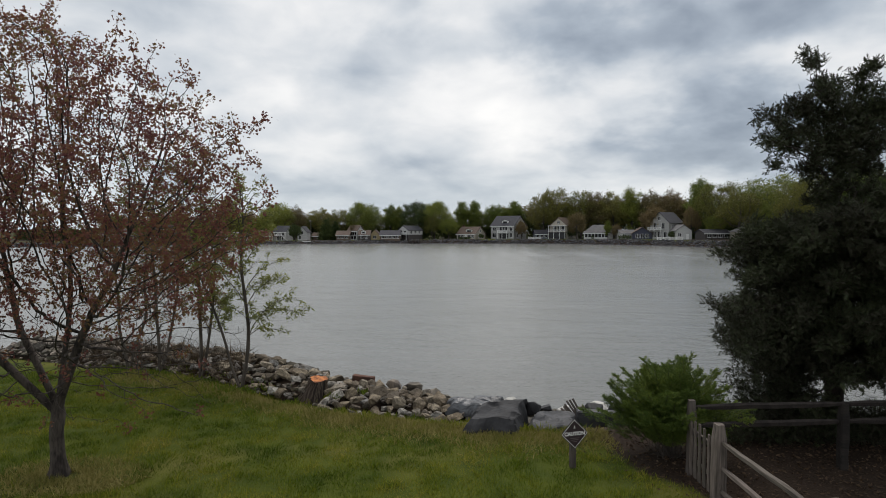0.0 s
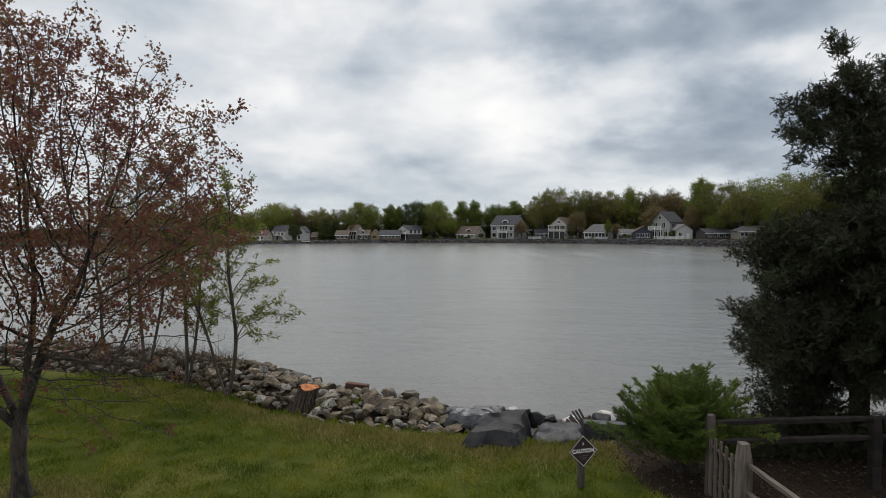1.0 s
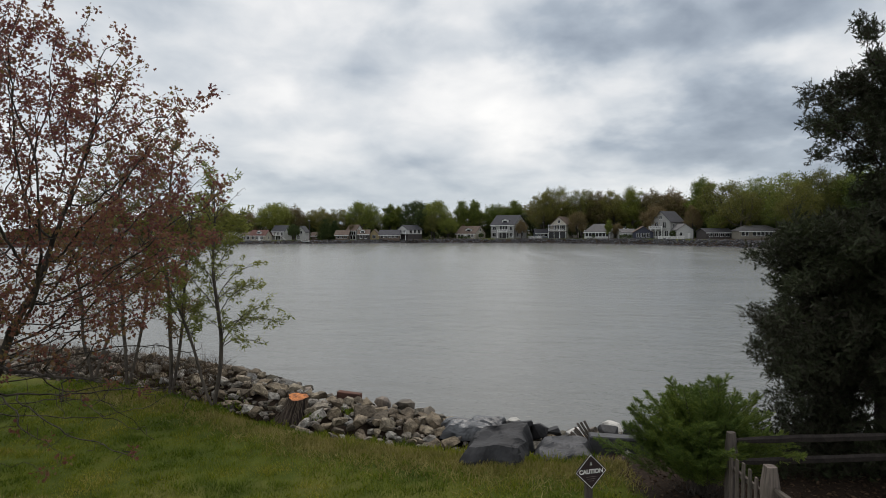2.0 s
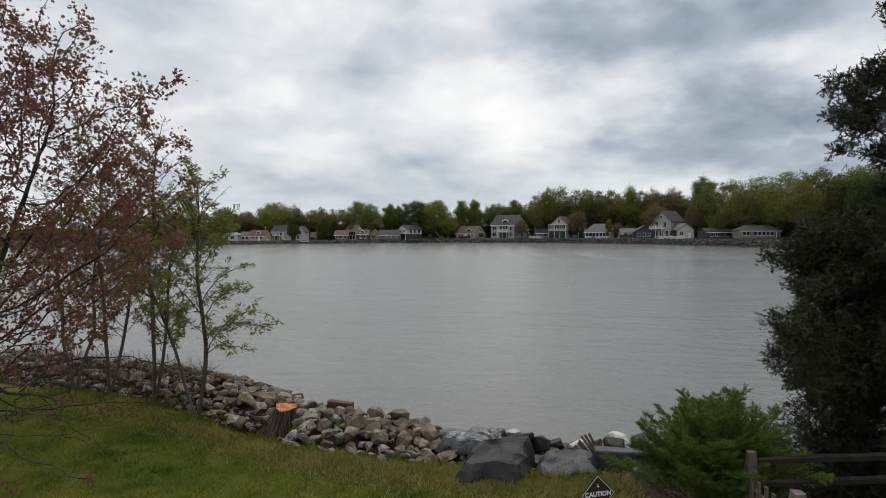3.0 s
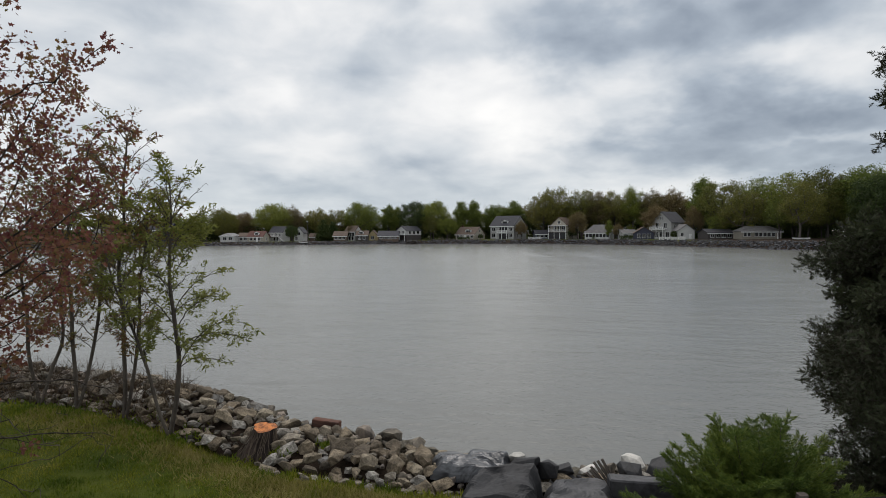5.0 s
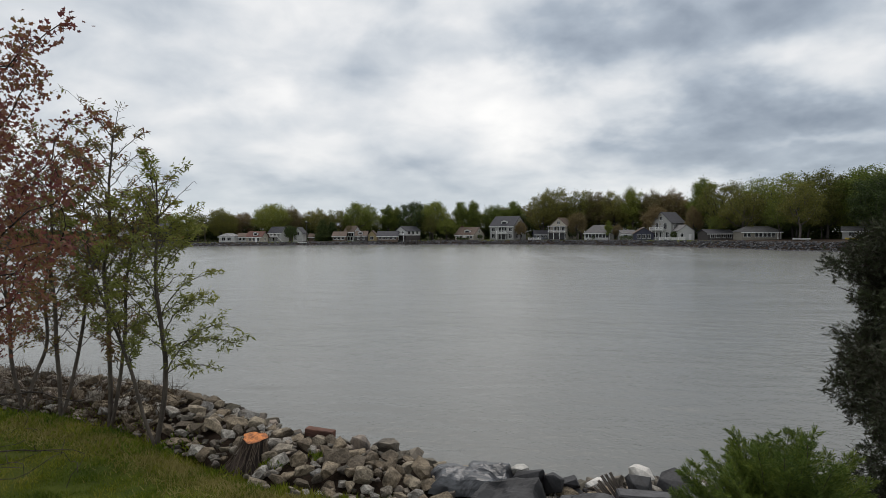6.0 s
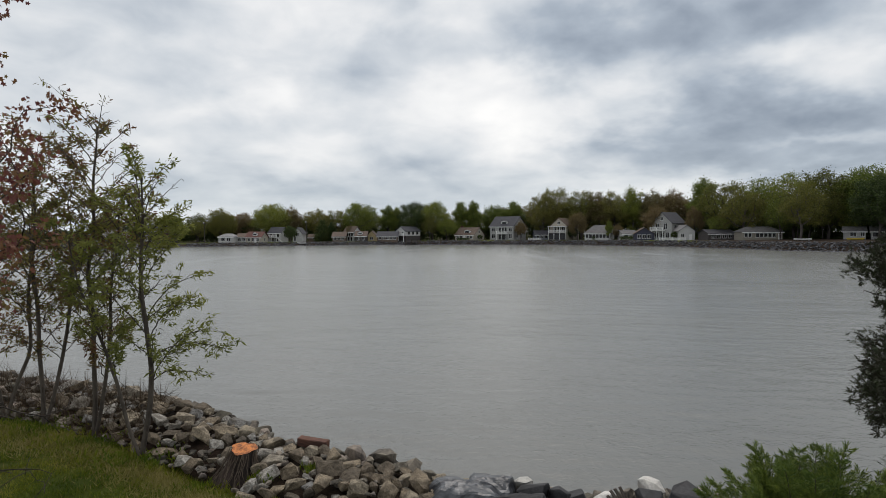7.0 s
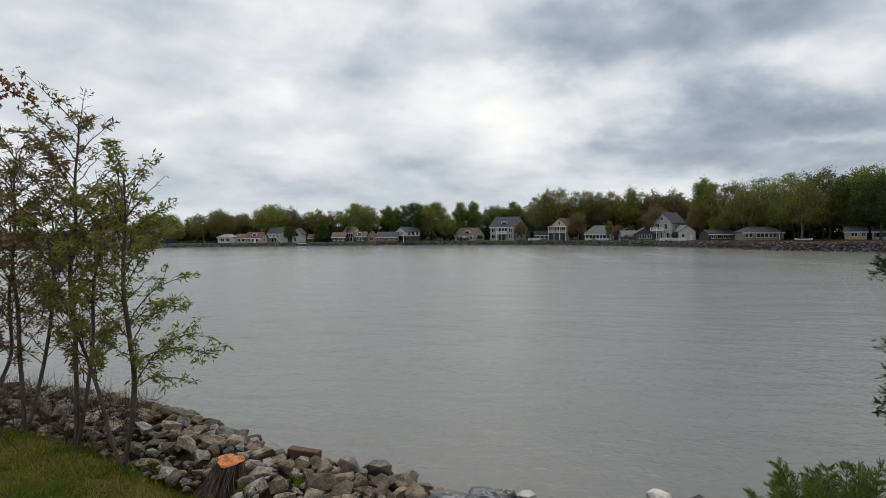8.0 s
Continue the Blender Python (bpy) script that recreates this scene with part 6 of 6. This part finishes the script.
def right_side(x1):
    return Matrix.Translation((x1, 0, 0)) @ Matrix.Rotation(radians(90), 4, "Z")


def house(label, x, y, w, d, hw, hr, turn=0, axis="x", wall=W_WHITE, roof=R_DARK, wins=(), side=(), hip=0.0, door=None, z=None, low=None, group="houses on the far shore"):
    """A house: walls, roof, windows on the front and on the right-hand end, a door."""
    zb = gz(x, y) if z is None else z
    t = thing("house", label, "house", Matrix.Translation((x, y, zb)) @ Matrix.Rotation(radians(turn), 4, "Z"), group)
    x0, x1, y0, y1 = -w / 2, w / 2, -d / 2, d / 2
    if low:
        part("lower_wall", wall_bm(x0, x1, y0, y1, -0.6, low[0], 0, axis, 1), low[1], t)
        part("wall", wall_bm(x0 - 0.05, x1 + 0.05, y0 - 0.05, y1 + 0.05, low[0], hw, hr, axis, hip), wall, t)
    else:
        part("wall", wall_bm(x0, x1, y0, y1, -0.6, hw, hr, axis, hip), wall, t)
    part("roof", roof_bm(x0, x1, y0, y1, hw, hr, axis, 0.4, hip), roof, t)
    # boards along the eaves
    if axis == "x":
        part("fascia", box(x0 - 0.38, x1 + 0.38, y0 - 0.44, y0 - 0.40, hw - 0.42, hw - 0.16), M_TRIM, t)
    for u, zz, ww, hh, bars in wins:
        window(t, u, zz, ww, hh, front(y0 - (0.05 if low else 0)), bars)
    for u, zz, ww, hh, bars in side:
        window(t, u, zz, ww, hh, right_side(x1 + (0.05 if low else 0)), bars)
    if door is not None:
        dr = part("door", box(door - 0.48, door + 0.48, y0 - 0.09, y0 + 0.02, 0.0, 2.05, 0.02), M_TRIM, t, "white door")
        part("door_handle", box(door + 0.32, door + 0.38, y0 - 0.14, y0 - 0.09, 0.95, 1.05), M_DARKTRIM, dr)
    return t


def row(n, span, z, w, h, bars=1, off=0.0):
    return [(off - span / 2 + span * (i + 0.5) / n, z, w, h, bars) for i in range(n)]


def deck(t, x0, x1, y0, y1, z, posts=M_TRIM, floor=M_DARKTRIM, rail=True, roof=None):
    """A balcony or porch: floor, posts to the ground, a railing with balusters."""
    d = part("balcony", box(x0, x1, y0, y1, z - 0.18, z), floor, t)
    n = max(2, int((x1 - x0) / 2.2) + 1)
    for i in range(n):
        px = x0 + 0.1 + (x1 - x0 - 0.2) * i / (n - 1)
        part("post", box(px - 0.08, px + 0.08, y0 + 0.02, y0 + 0.18, -0.6, (roof or z + 1.05)), posts, d)
    if rail:
        bm = box(x0, x1, y0 + 0.04, y0 + 0.12, z + 0.95, z + 1.05)
        box(x0, x1, y0 + 0.04, y0 + 0.12, z + 0.1, z + 0.18, bm=bm)
        k = int((x1 - x0) / 0.28)
        for i in range(k + 1):
            px = x0 + (x1 - x0) * i / k
            box(px - 0.03, px + 0.03, y0 + 0.05, y0 + 0.11, z + 0.18, z + 0.95, bm=bm)
        part("railing", bm, posts, d)


def dormer(t, u, w, y0, z0, h, depth, wall, roof):
    dm = part("dormer", wall_bm(u - w / 2, u + w / 2, y0, y0 + depth, z0, z0 + h, 0.5, "y"), wall, t)
    part("dormer_roof", roof_bm(u - w / 2, u + w / 2, y0, y0 + depth, z0 + h, 0.5, "y", 0.2, 0, 0.1), roof, dm)
    bm = box(u - w * 0.38, u + w * 0.38, y0 - 0.03, y0 - 0.005, z0 + h * 0.25, z0 + h * 0.9)
    part("dormer_pane", bm, M_PANE, dm, "dark glass pane")


def chimney(t, x, y, z0, z1):
    part("chimney", box(x - 0.4, x + 0.4, y - 0.35, y + 0.35, z0, z1, 0.03), R_RED, t, "brick chimney")


def far_houses():
    # blue two-storey house with a white porch
    t = house("slate blue two-storey house with white-trimmed porch", -116.5, 249, 9.5, 8, 5.0, 2.6, -8, "x", W_BLUE, R_DARK, row(3, 8, 3.2, 0.9, 1.2) + row(2, 4, 0.8, 1.0, 1.3, 1, -2.3), z=0.0)
    deck(t, -4.6, 0.2, -6.0, -4.05, 0.3, roof=2.7)
    part("porch_roof", box(-4.8, 0.4, -6.2, -4.0, 2.7, 2.9), M_TRIM, t)
    house("grey-roofed house half hidden behind trees", -118, 214, 10.7, 8, 3.2, 1.8, 5, "x", W_GREY, R_GREY, row(4, 9, 0.9, 1.1, 1.2))
    t = house("small white cottage with a pale hipped roof", -87, 245, 6.0, 7, 2.5, 1.1, 0, "x", W_WHITE, R_PALE, row(2, 4.5, 0.8, 1.2, 1.2), hip=2.0, z=-0.1)
    t = house("low white cottage with dark roof", -82, 249, 4.4, 7, 2.2, 1.4, 0, "x", W_WHITE, R_BROWN, row(2, 3.6, 0.7, 0.9, 1.1), z=0.0)
    t = house("beige cottage with reddish roof and white dormer", -75.5, 245, 6.8, 5.6, 2.3, 2.1, -12, "x", W_BEIGE, R_RED, row(3, 5.6, 0.7, 0.9, 1.2), [(0, 0.7, 0.8, 1.1, 1)], door=0.9, z=-0.1)
    dormer(t, 0.4, 1.9, -2.3, 2.75, 1.1, 2.0, M_TRIM, R_RED)
    t = house("white two-storey house with dark roof and stairs", -69.2, 254, 5.8, 6.4, 3.9, 2.4, -14, "x", W_WHITE, R_DARK, row(3, 5, 2.3, 0.8, 1.1) + row(2, 4, 0.4, 1.0, 1.4), [(0, 2.3, 0.9, 1.1, 1)], z=-0.05)
    deck(t, -2.9, 2.0, -4.9, -3.25, 1.9)
    bm = bmesh.new()
    for i in range(10):
        box(2.0 + 0.24 * i, 2.26 + 0.24 * i, -4.9, -4.0, 1.72 - 0.19 * i, 1.85 - 0.19 * i, bm=bm)
    part("stairs", bm, M_TRIM, t)
    house("pale gable-fronted house beside evergreens", -61, 257.5, 3.9, 8, 3.7, 2.3, 0, "y", W_WHITE, R_DARK, [(0, 2.6, 0.9, 1.2, 1), (-1, 0.5, 0.8, 1.3, 1)], z=0.05)
    house("small dark brown wooden shed", -56.3, 264, 3.8, 5, 1.9, 1.3, 0, "x", W_BROWN, R_BROWN, [(0.6, 0.7, 0.8, 0.8, 1)])
    # the cluster with the tall glazed front
    house("low brown-roofed wing beside a glazed house", -43.9, 260, 5.6, 8, 2.2, 1.8, 0, "x", W_BROWN, R_BROWN, row(3, 5, 0.7, 1.0, 1.1))
    t = house("white two-storey house with tall glazed front", -39.1, 262.5, 5.2, 5.2, 4.0, 2.4, -28, "x", W_WHITE, R_BROWN, row(4, 4.8, 2.1, 0.85, 1.7, 0) + row(3, 4.6, 0.2, 0.9, 1.5, 0), [(0, 2.4, 1.0, 1.2, 1), (0.2, 0.4, 1.0, 1.4, 1)])
    t = house("dark wing with a white dormer", -34.4, 259, 4.8, 7, 2.4, 1.8, 0, "x", W_DARK, R_BROWN, row(2, 4, 0.6, 0.9, 1.2))
    dormer(t, -0.4, 2.0, -3.0, 2.7, 1.1, 2.4, M_TRIM, R_BROWN)
    house("tan gable-fronted cottage beside trees", -30.3, 264, 4.5, 8, 2.0, 2.4, 0, "y", W_TAN, R_BROWN, [(0, 0.6, 1.2, 1.1, 1)])
    house("long low house with dark grey roof", -23.2, 261, 8.8, 8, 2.1, 1.9, 0, "x", W_BROWN, R_DARK, row(5, 8, 0.7, 1.0, 1.1))
    t = house("house with white upper floor over dark ground floor", -14.7, 264.5, 6.0, 9.4, 4.2, 1.9, -40, "y", W_WHITE, R_DARK, [(-1.2, 2.7, 1.0, 1.1, 1), (1.2, 2.7, 1.0, 1.1, 1)], row(3, 8, 2.7, 1.1, 1.1), low=(2.2, W_DARK))
    deck(t, -3.2, 3.2, -6.2, -4.75, 2.2, M_TRIM)
    # tan house with chimney
    t = house("tan house with brown roof, chimney and white dormer", 12.9, 268.5, 9.6, 9.6, 2.3, 3.2, -33, "x", W_BEIGE, R_BROWN, row(5, 8.8, 0.7, 0.95, 1.2), row(2, 5, 0.7, 0.9, 1.2) + [(0, 3.1, 0.9, 1.0, 1)], door=0.0)
    dormer(t, 0.8, 2.9, -3.6, 3.0, 1.2, 2.8, M_TRIM, R_BROWN)
    chimney(t, -4.2, 0.4, 2.0, 6.3)
    # the big grey house
    t = house("large pale grey house with dark roof and white porch", 30.0, 267.5, 11.8, 11.8, 6.0, 4.3, -35, "x", W_GREY, R_DARK, [(-4.2, 3.7, 1.5, 1.3, 1), (-4.2, 0.8, 1.5, 1.6, 1), (4.4, 0.8, 1.2, 1.6, 1), (4.4, 3.7, 1.2, 1.3, 1)] + row(3, 4.2, 3.4, 1.0, 1.9, 0, 0.6), [(-2.6, 3.7, 1.0, 1.3, 1), (0.6, 3.7, 1.0, 1.3, 1), (-2.6, 0.8, 1.0, 1.5, 1), (1.6, 0.8, 1.0, 1.5, 1), (0.0, 6.7, 1.0, 1.2, 1)])
    deck(t, -1.8, 3.2, -7.6, -5.95, 2.9, M_TRIM, M_TRIM)
    dormer(t, 0.6, 3.0, -4.6, 6.4, 1.7, 3.4, M_TRIM, R_DARK)
    part("porch_opening", box(-1.4, 2.9, -5.98, -5.92, 0.2, 2.4), M_PANE, t, "dark glazed doors")
    house("low blue-grey outbuilding with dark roof", 44.0, 264, 5.8, 7, 2.3, 1.6, 0, "x", sid("blue_grey_siding", (0.17, 0.19, 0.22)), R_DARK, row(3, 5, 0.8, 0.9, 1.0))
    # gable-fronted house with two porches
    t = house("gable-fronted house with white balcony over dark porch", 53.3, 257.5, 8.2, 10.4, 5.8, 3.4, -40, "y", W_BEIGE, R_BROWN, [(-1.9, 3.5, 1.2, 1.8, 1), (0.3, 3.5, 1.2, 1.8, 1), (2.2, 3.5, 1.2, 1.8, 1), (0, 6.6, 1.0, 1.0, 1)] + row(4, 7.5, 0.6, 1.2, 1.7), [(-3, 3.6, 1.0, 1.3, 1), (2, 3.6, 1.0, 1.3, 1), (-1, 0.8, 1.0, 1.4, 1)])
    deck(t, -4.1, 4.1, -7.0, -5.25, 3.0, M_TRIM, M_DARKTRIM, roof=5.6)
    part("porch_roof", box(-4.3, 4.3, -7.2, -5.2, 5.6, 5.8), M_TRIM, t)
    # dark sheet added to stand for the shade inside the porch
    part("porch_shade", box(-3.9, 3.9, -6.75, -6.7, 0.15, 2.75), M_PANE, t, "dark sheet in place of the porch's shade")
    # white bungalow with sunroom
    t = house("white bungalow with grey hipped roof and sunroom", 65.4, 246.5, 10.2, 9.6, 2.7, 3.1, -25, "x", W_WHITE, R_GREY, row(7, 9.6, 0.8, 1.0, 1.3, 0), row(3, 8, 0.9, 1.0, 1.2), hip=3.2)
    house("low white garage behind a hedge", 74.0, 238, 5.6, 7, 2.4, 1.3, 0, "x", W_WHITE, R_GREY, [(-1.4, 0.9, 1.1, 1.0, 1)])
    t = house("dark blue gabled cottage with tan roof", 78.9, 233.5, 7.2, 8, 2.4, 2.2, -12, "y", W_BLUE, R_BROWN, row(3, 5.4, 0.6, 1.1, 1.3))
    # white two-storey house with balcony
    t = house("white two-storey gabled house with balcony and dark roof", 87.6, 230.0, 8.2, 9.6, 6.5, 3.9, -52, "y", W_GREY, R_DARK, [(-1.8, 4.1, 1.1, 1.9, 1), (1.6, 4.1, 1.1, 1.9, 1), (-2.2, 0.8, 1.3, 1.8, 1), (0.2, 0.8, 1.3, 1.8, 1), (2.5, 0.8, 1.1, 1.8, 1), (0, 7.4, 0.9, 1.1, 1)], [(-2.5, 4.2, 1.0, 1.3, 1), (1.5, 4.2, 1.0, 1.3, 1), (3.4, 1.0, 1.0, 1.3, 1)])
    deck(t, -4.1, 1.4, -6.4, -4.85, 3.7, M_TRIM, M_TRIM)
    house("white gabled annexe of the balcony house", 89.8, 222.5, 6.0, 8, 3.3, 2.1, 0, "y", W_WHITE, R_GREY, [(-1.6, 1.1, 0.9, 1.1, 1)], door=1.4)
    house("low dark house under a spreading oak", 97.5, 212, 9.2, 8, 2.3, 1.2, 0, "x", W_DARK, R_DARK, row(4, 8, 0.7, 1.1, 1.1))
    # tree shade is put into the bungalow's darker beige wall colour
    t = house("long beige bungalow with grey hipped roof", 106.3, 201, 12.4, 8, 2.6, 1.6, -8, "x", sid("shaded_beige_siding", (0.26, 0.24, 0.2)), R_GREY, row(5, 6.4, 0.9, 0.9, 1.1, 0, 1.0) + row(2, 2.4, 0.9, 0.8, 1.1, 0, -4.5), hip=3.0, door=5.3)
    house("gabled house rising behind the bungalow", 115.5, 224, 6.6, 8, 5.6, 3.3, 0, "y", W_WHITE, R_GREY, [(0, 5.7, 1.0, 1.3, 1)])
    # the grey siding on these two white houses carries the trees' shade
    t = house("white house with grey roof under tall trees", 124.6, 181, 5.4, 5, 2.5, 1.2, -32, "x", W_GREY, R_GREY, [(-0.4, 1.0, 1.3, 1.0, 1), (1.9, 0.9, 0.8, 1.2, 1)])
    t = house("white house with a screened porch", 131.5, 177, 8.0, 5, 2.5, 1.3, -32, "x", W_GREY, R_GREY, row(5, 7.2, 0.8, 1.2, 1.3, 0))


far_houses()


# ---- the far shore: edge, fences, boats ----
def far_edge():
    rng = np.random.default_rng(55)
    P = np.array(FAR_SHORE[:14], float)
    seg = np.linalg.norm(np.diff(P, axis=0), axis=1)
    cum = np.concatenate([[0], np.cumsum(seg)])
    n = 11000
    s = cum[-1] * rng.random(n) ** 1.35
    x, y = np.interp(s, cum, P[:, 0]), np.interp(s, cum, P[:, 1])
    k = np.clip(np.searchsorted(cum, s) - 1, 0, len(seg) - 1)
    d = np.diff(P, axis=0)[k] / seg[k][:, None]
    nrm = np.stack([d[:, 1], -d[:, 0]], 1)
    o = rng.uniform(-2.6, 3.2, n)
    px, py = x + nrm[:, 0] * o, y + nrm[:, 1] * o
    z = np.maximum(ground_z(px, py), WATER_Z - 0.1) + 0.04 + rng.normal(size=n) * 0.08
    V, F, b = [], [], 0
    for i in range(n):
        s_ = rng.uniform(0.4, 0.8)
        m = Matrix.Translation((px[i], py[i], z[i])) @ Euler(rng.uniform(-0.6, 0.6, 2).tolist() + [rng.uniform(0, 6.28)]).to_matrix().to_4x4() @ Matrix.Scale(s_, 4)
        co = CO[i % 16]
        V.append(co @ np.array(m.to_3x3()).T + np.array(m.translation))
        F += [[j + b for j in p] for p in PF[i % 16]]
        b += len(co)
    me = mesh_np("far_riprap", np.concatenate(V), F, M_FARROCK)
    tagged(new("far_riprap", me), "dark grey riprap stones along the far shore", "riprap", kind="stuff")


FAR_ROCKS = [rock_mesh(200 + i, 0.7, 0) for i in range(16)]
CO = [np.array([tuple(v.co) for v in me.vertices]) for me in FAR_ROCKS]
PF = [[list(p.vertices) for p in me.polygons] for me in FAR_ROCKS]
far_edge()


def picket_run(label, x0, y0, x1, y1, h, material):
    ln = math.hypot(x1 - x0, y1 - y0)
    t = thing("garden_fence", label, "fence", Matrix.Translation((x0, y0, gz(x0, y0))) @ Matrix.Rotation(math.atan2(y1 - y0, x1 - x0), 4, "Z"), "garden fences on the far shore")
    for z in (0.2, h - 0.15):
        part("rail", box(0, ln, -0.03, 0.03, z - 0.05, z + 0.05), material, t)
    me = finish("picket", box(-0.06, 0.06, -0.06, -0.03, 0.0, h), material)
    for i in range(int(ln / 0.3)):
        part("picket", me, None, t, "", Matrix.Translation((0.15 + i * 0.3, 0, 0)))
    pm = finish("fence_post", box(-0.08, 0.08, -0.08, 0.08, -0.4, h + 0.12), material)
    for i in range(int(ln / 2.2) + 1):
        part("post", pm, None, t, "", Matrix.Translation((min(ln, i * 2.2), 0, 0)))


def hedge(x, y, w, h, seed):
    rng = np.random.default_rng(seed)
    n = 900
    P = np.stack([rng.uniform(-w / 2, w / 2, n), rng.uniform(-0.6, 0.6, n), h * rng.random(n) ** 0.6], 1)
    V, F = scatter(*LEAF_SIMPLE, P, rng.normal(size=P.shape), rng.uniform(0.25, 0.45, n), rng)
    t = thing("hedge", "clipped dark green hedge on the far shore", "hedge", Matrix.Translation((x, y, gz(x, y))), "far hedges")
    part("foliage", mesh_np("hedge_leaves", V, F, GREENS[3]), None, t)


def boat(label, x, y, turn, length, material):
    t = thing("boat", label, "boat", Matrix.Translation((x, y, gz(x, y))) @ Matrix.Rotation(radians(turn), 4, "Z"))
    bm = bmesh.new()
    rings = []
    for i in range(9):
        f = i / 8
        w = 0.42 * length / 4 * math.sin(math.pi * (0.08 + 0.84 * f)) ** 0.6 + 0.02
        yv = (f - 0.5) * length
        up = 0.12 * (2 * f - 1) ** 2
        rings.append([bm.verts.new((sx * w, yv, z + up)) for sx, z in ((1, 0.55), (0.8, 0.25), (0.3, 0.08), (-0.3, 0.08), (-0.8, 0.25), (-1, 0.55), (-0.9, 0.5), (0.9, 0.5))])
    for a, b in zip(rings, rings[1:]):
        for i in range(8):
            bm.faces.new((a[i], a[(i + 1) % 8], b[(i + 1) % 8], b[i]))
    bm.faces.new(rings[0][::-1]), bm.faces.new(rings[-1])
    part("hull", bm, material, t)
    for s in (-0.25, 0.25):
        part("cradle", box(-0.4, 0.4, s * length - 0.06, s * length + 0.06, -0.02, 0.14), M_DARKTRIM, t)


def far_small_things():
    picket_run("white picket fence before the balcony house", 79.6, 217.8, 88.5, 215.3, 1.15, M_TRIM)
    picket_run("low white fence on the far lawn", 37.5, 256.5, 43.0, 256.0, 0.9, M_TRIM)
    hedge(71.5, 230.5, 5.0, 1.4, 1)
    hedge(62.5, 243.0, 2.2, 1.5, 2)
    hedge(9.5, 260.0, 5.5, 1.0, 3)
    boat("upturned yellow kayak on the far bank", 116.5, 169, 70, 4.2, mat("yellow_hull", (0.55, 0.42, 0.07), (0.45, 0.33, 0.06), 0.4, 3.0))
    boat("white rowing boat under trees on the far bank", 107.5, 178.5, 60, 4.6, M_TRIM)
    boat("white rowing boat beside a cottage", -57, 244, 80, 3.8, M_TRIM)
    # a dark timber landing stage
    t = thing("landing_stage", "dark timber landing stage on the far shore", "jetty", Matrix.Translation((-12.5, 252.5, 0.2)))
    for i in range(12):
        part("plank", box(-2.6 + i * 0.43, -2.6 + i * 0.43 + 0.38, -2.2, 3.0, -0.1, 0.0), M_DARKTRIM, t)
    for x in (-2.4, 0.0, 2.4):
        for yv in (-2.0, 1.0):
            part("post", box(x - 0.12, x + 0.12, yv - 0.12, yv + 0.12, -2.6, 0.9), M_DARKTRIM, t)
    # utility poles
    for x, y, h in ((-55.5, 246, 9.0), (-95, 240, 8.5)):
        t = thing("utility_pole", "slim wooden utility pole beside far houses", "pole", Matrix.Translation((x, y, gz(x, y) - 0.3)), "utility poles")
        bm = bmesh.new()
        bmesh.ops.create_cone(bm, cap_ends=True, segments=8, radius1=0.17, radius2=0.11, depth=h, matrix=Matrix.Translation((0, 0, h / 2)))
        part("shaft", bm, M_FARBARK, t)
        part("crossarm", box(-0.9, 0.9, -0.06, 0.06, h - 0.6, h - 0.45), M_FARBARK, t)
        part("lamp_head", box(-0.35, 0.05, -0.35, -0.1, h - 0.35, h - 0.05, 0.05), M_TRIM, t)


far_small_things()
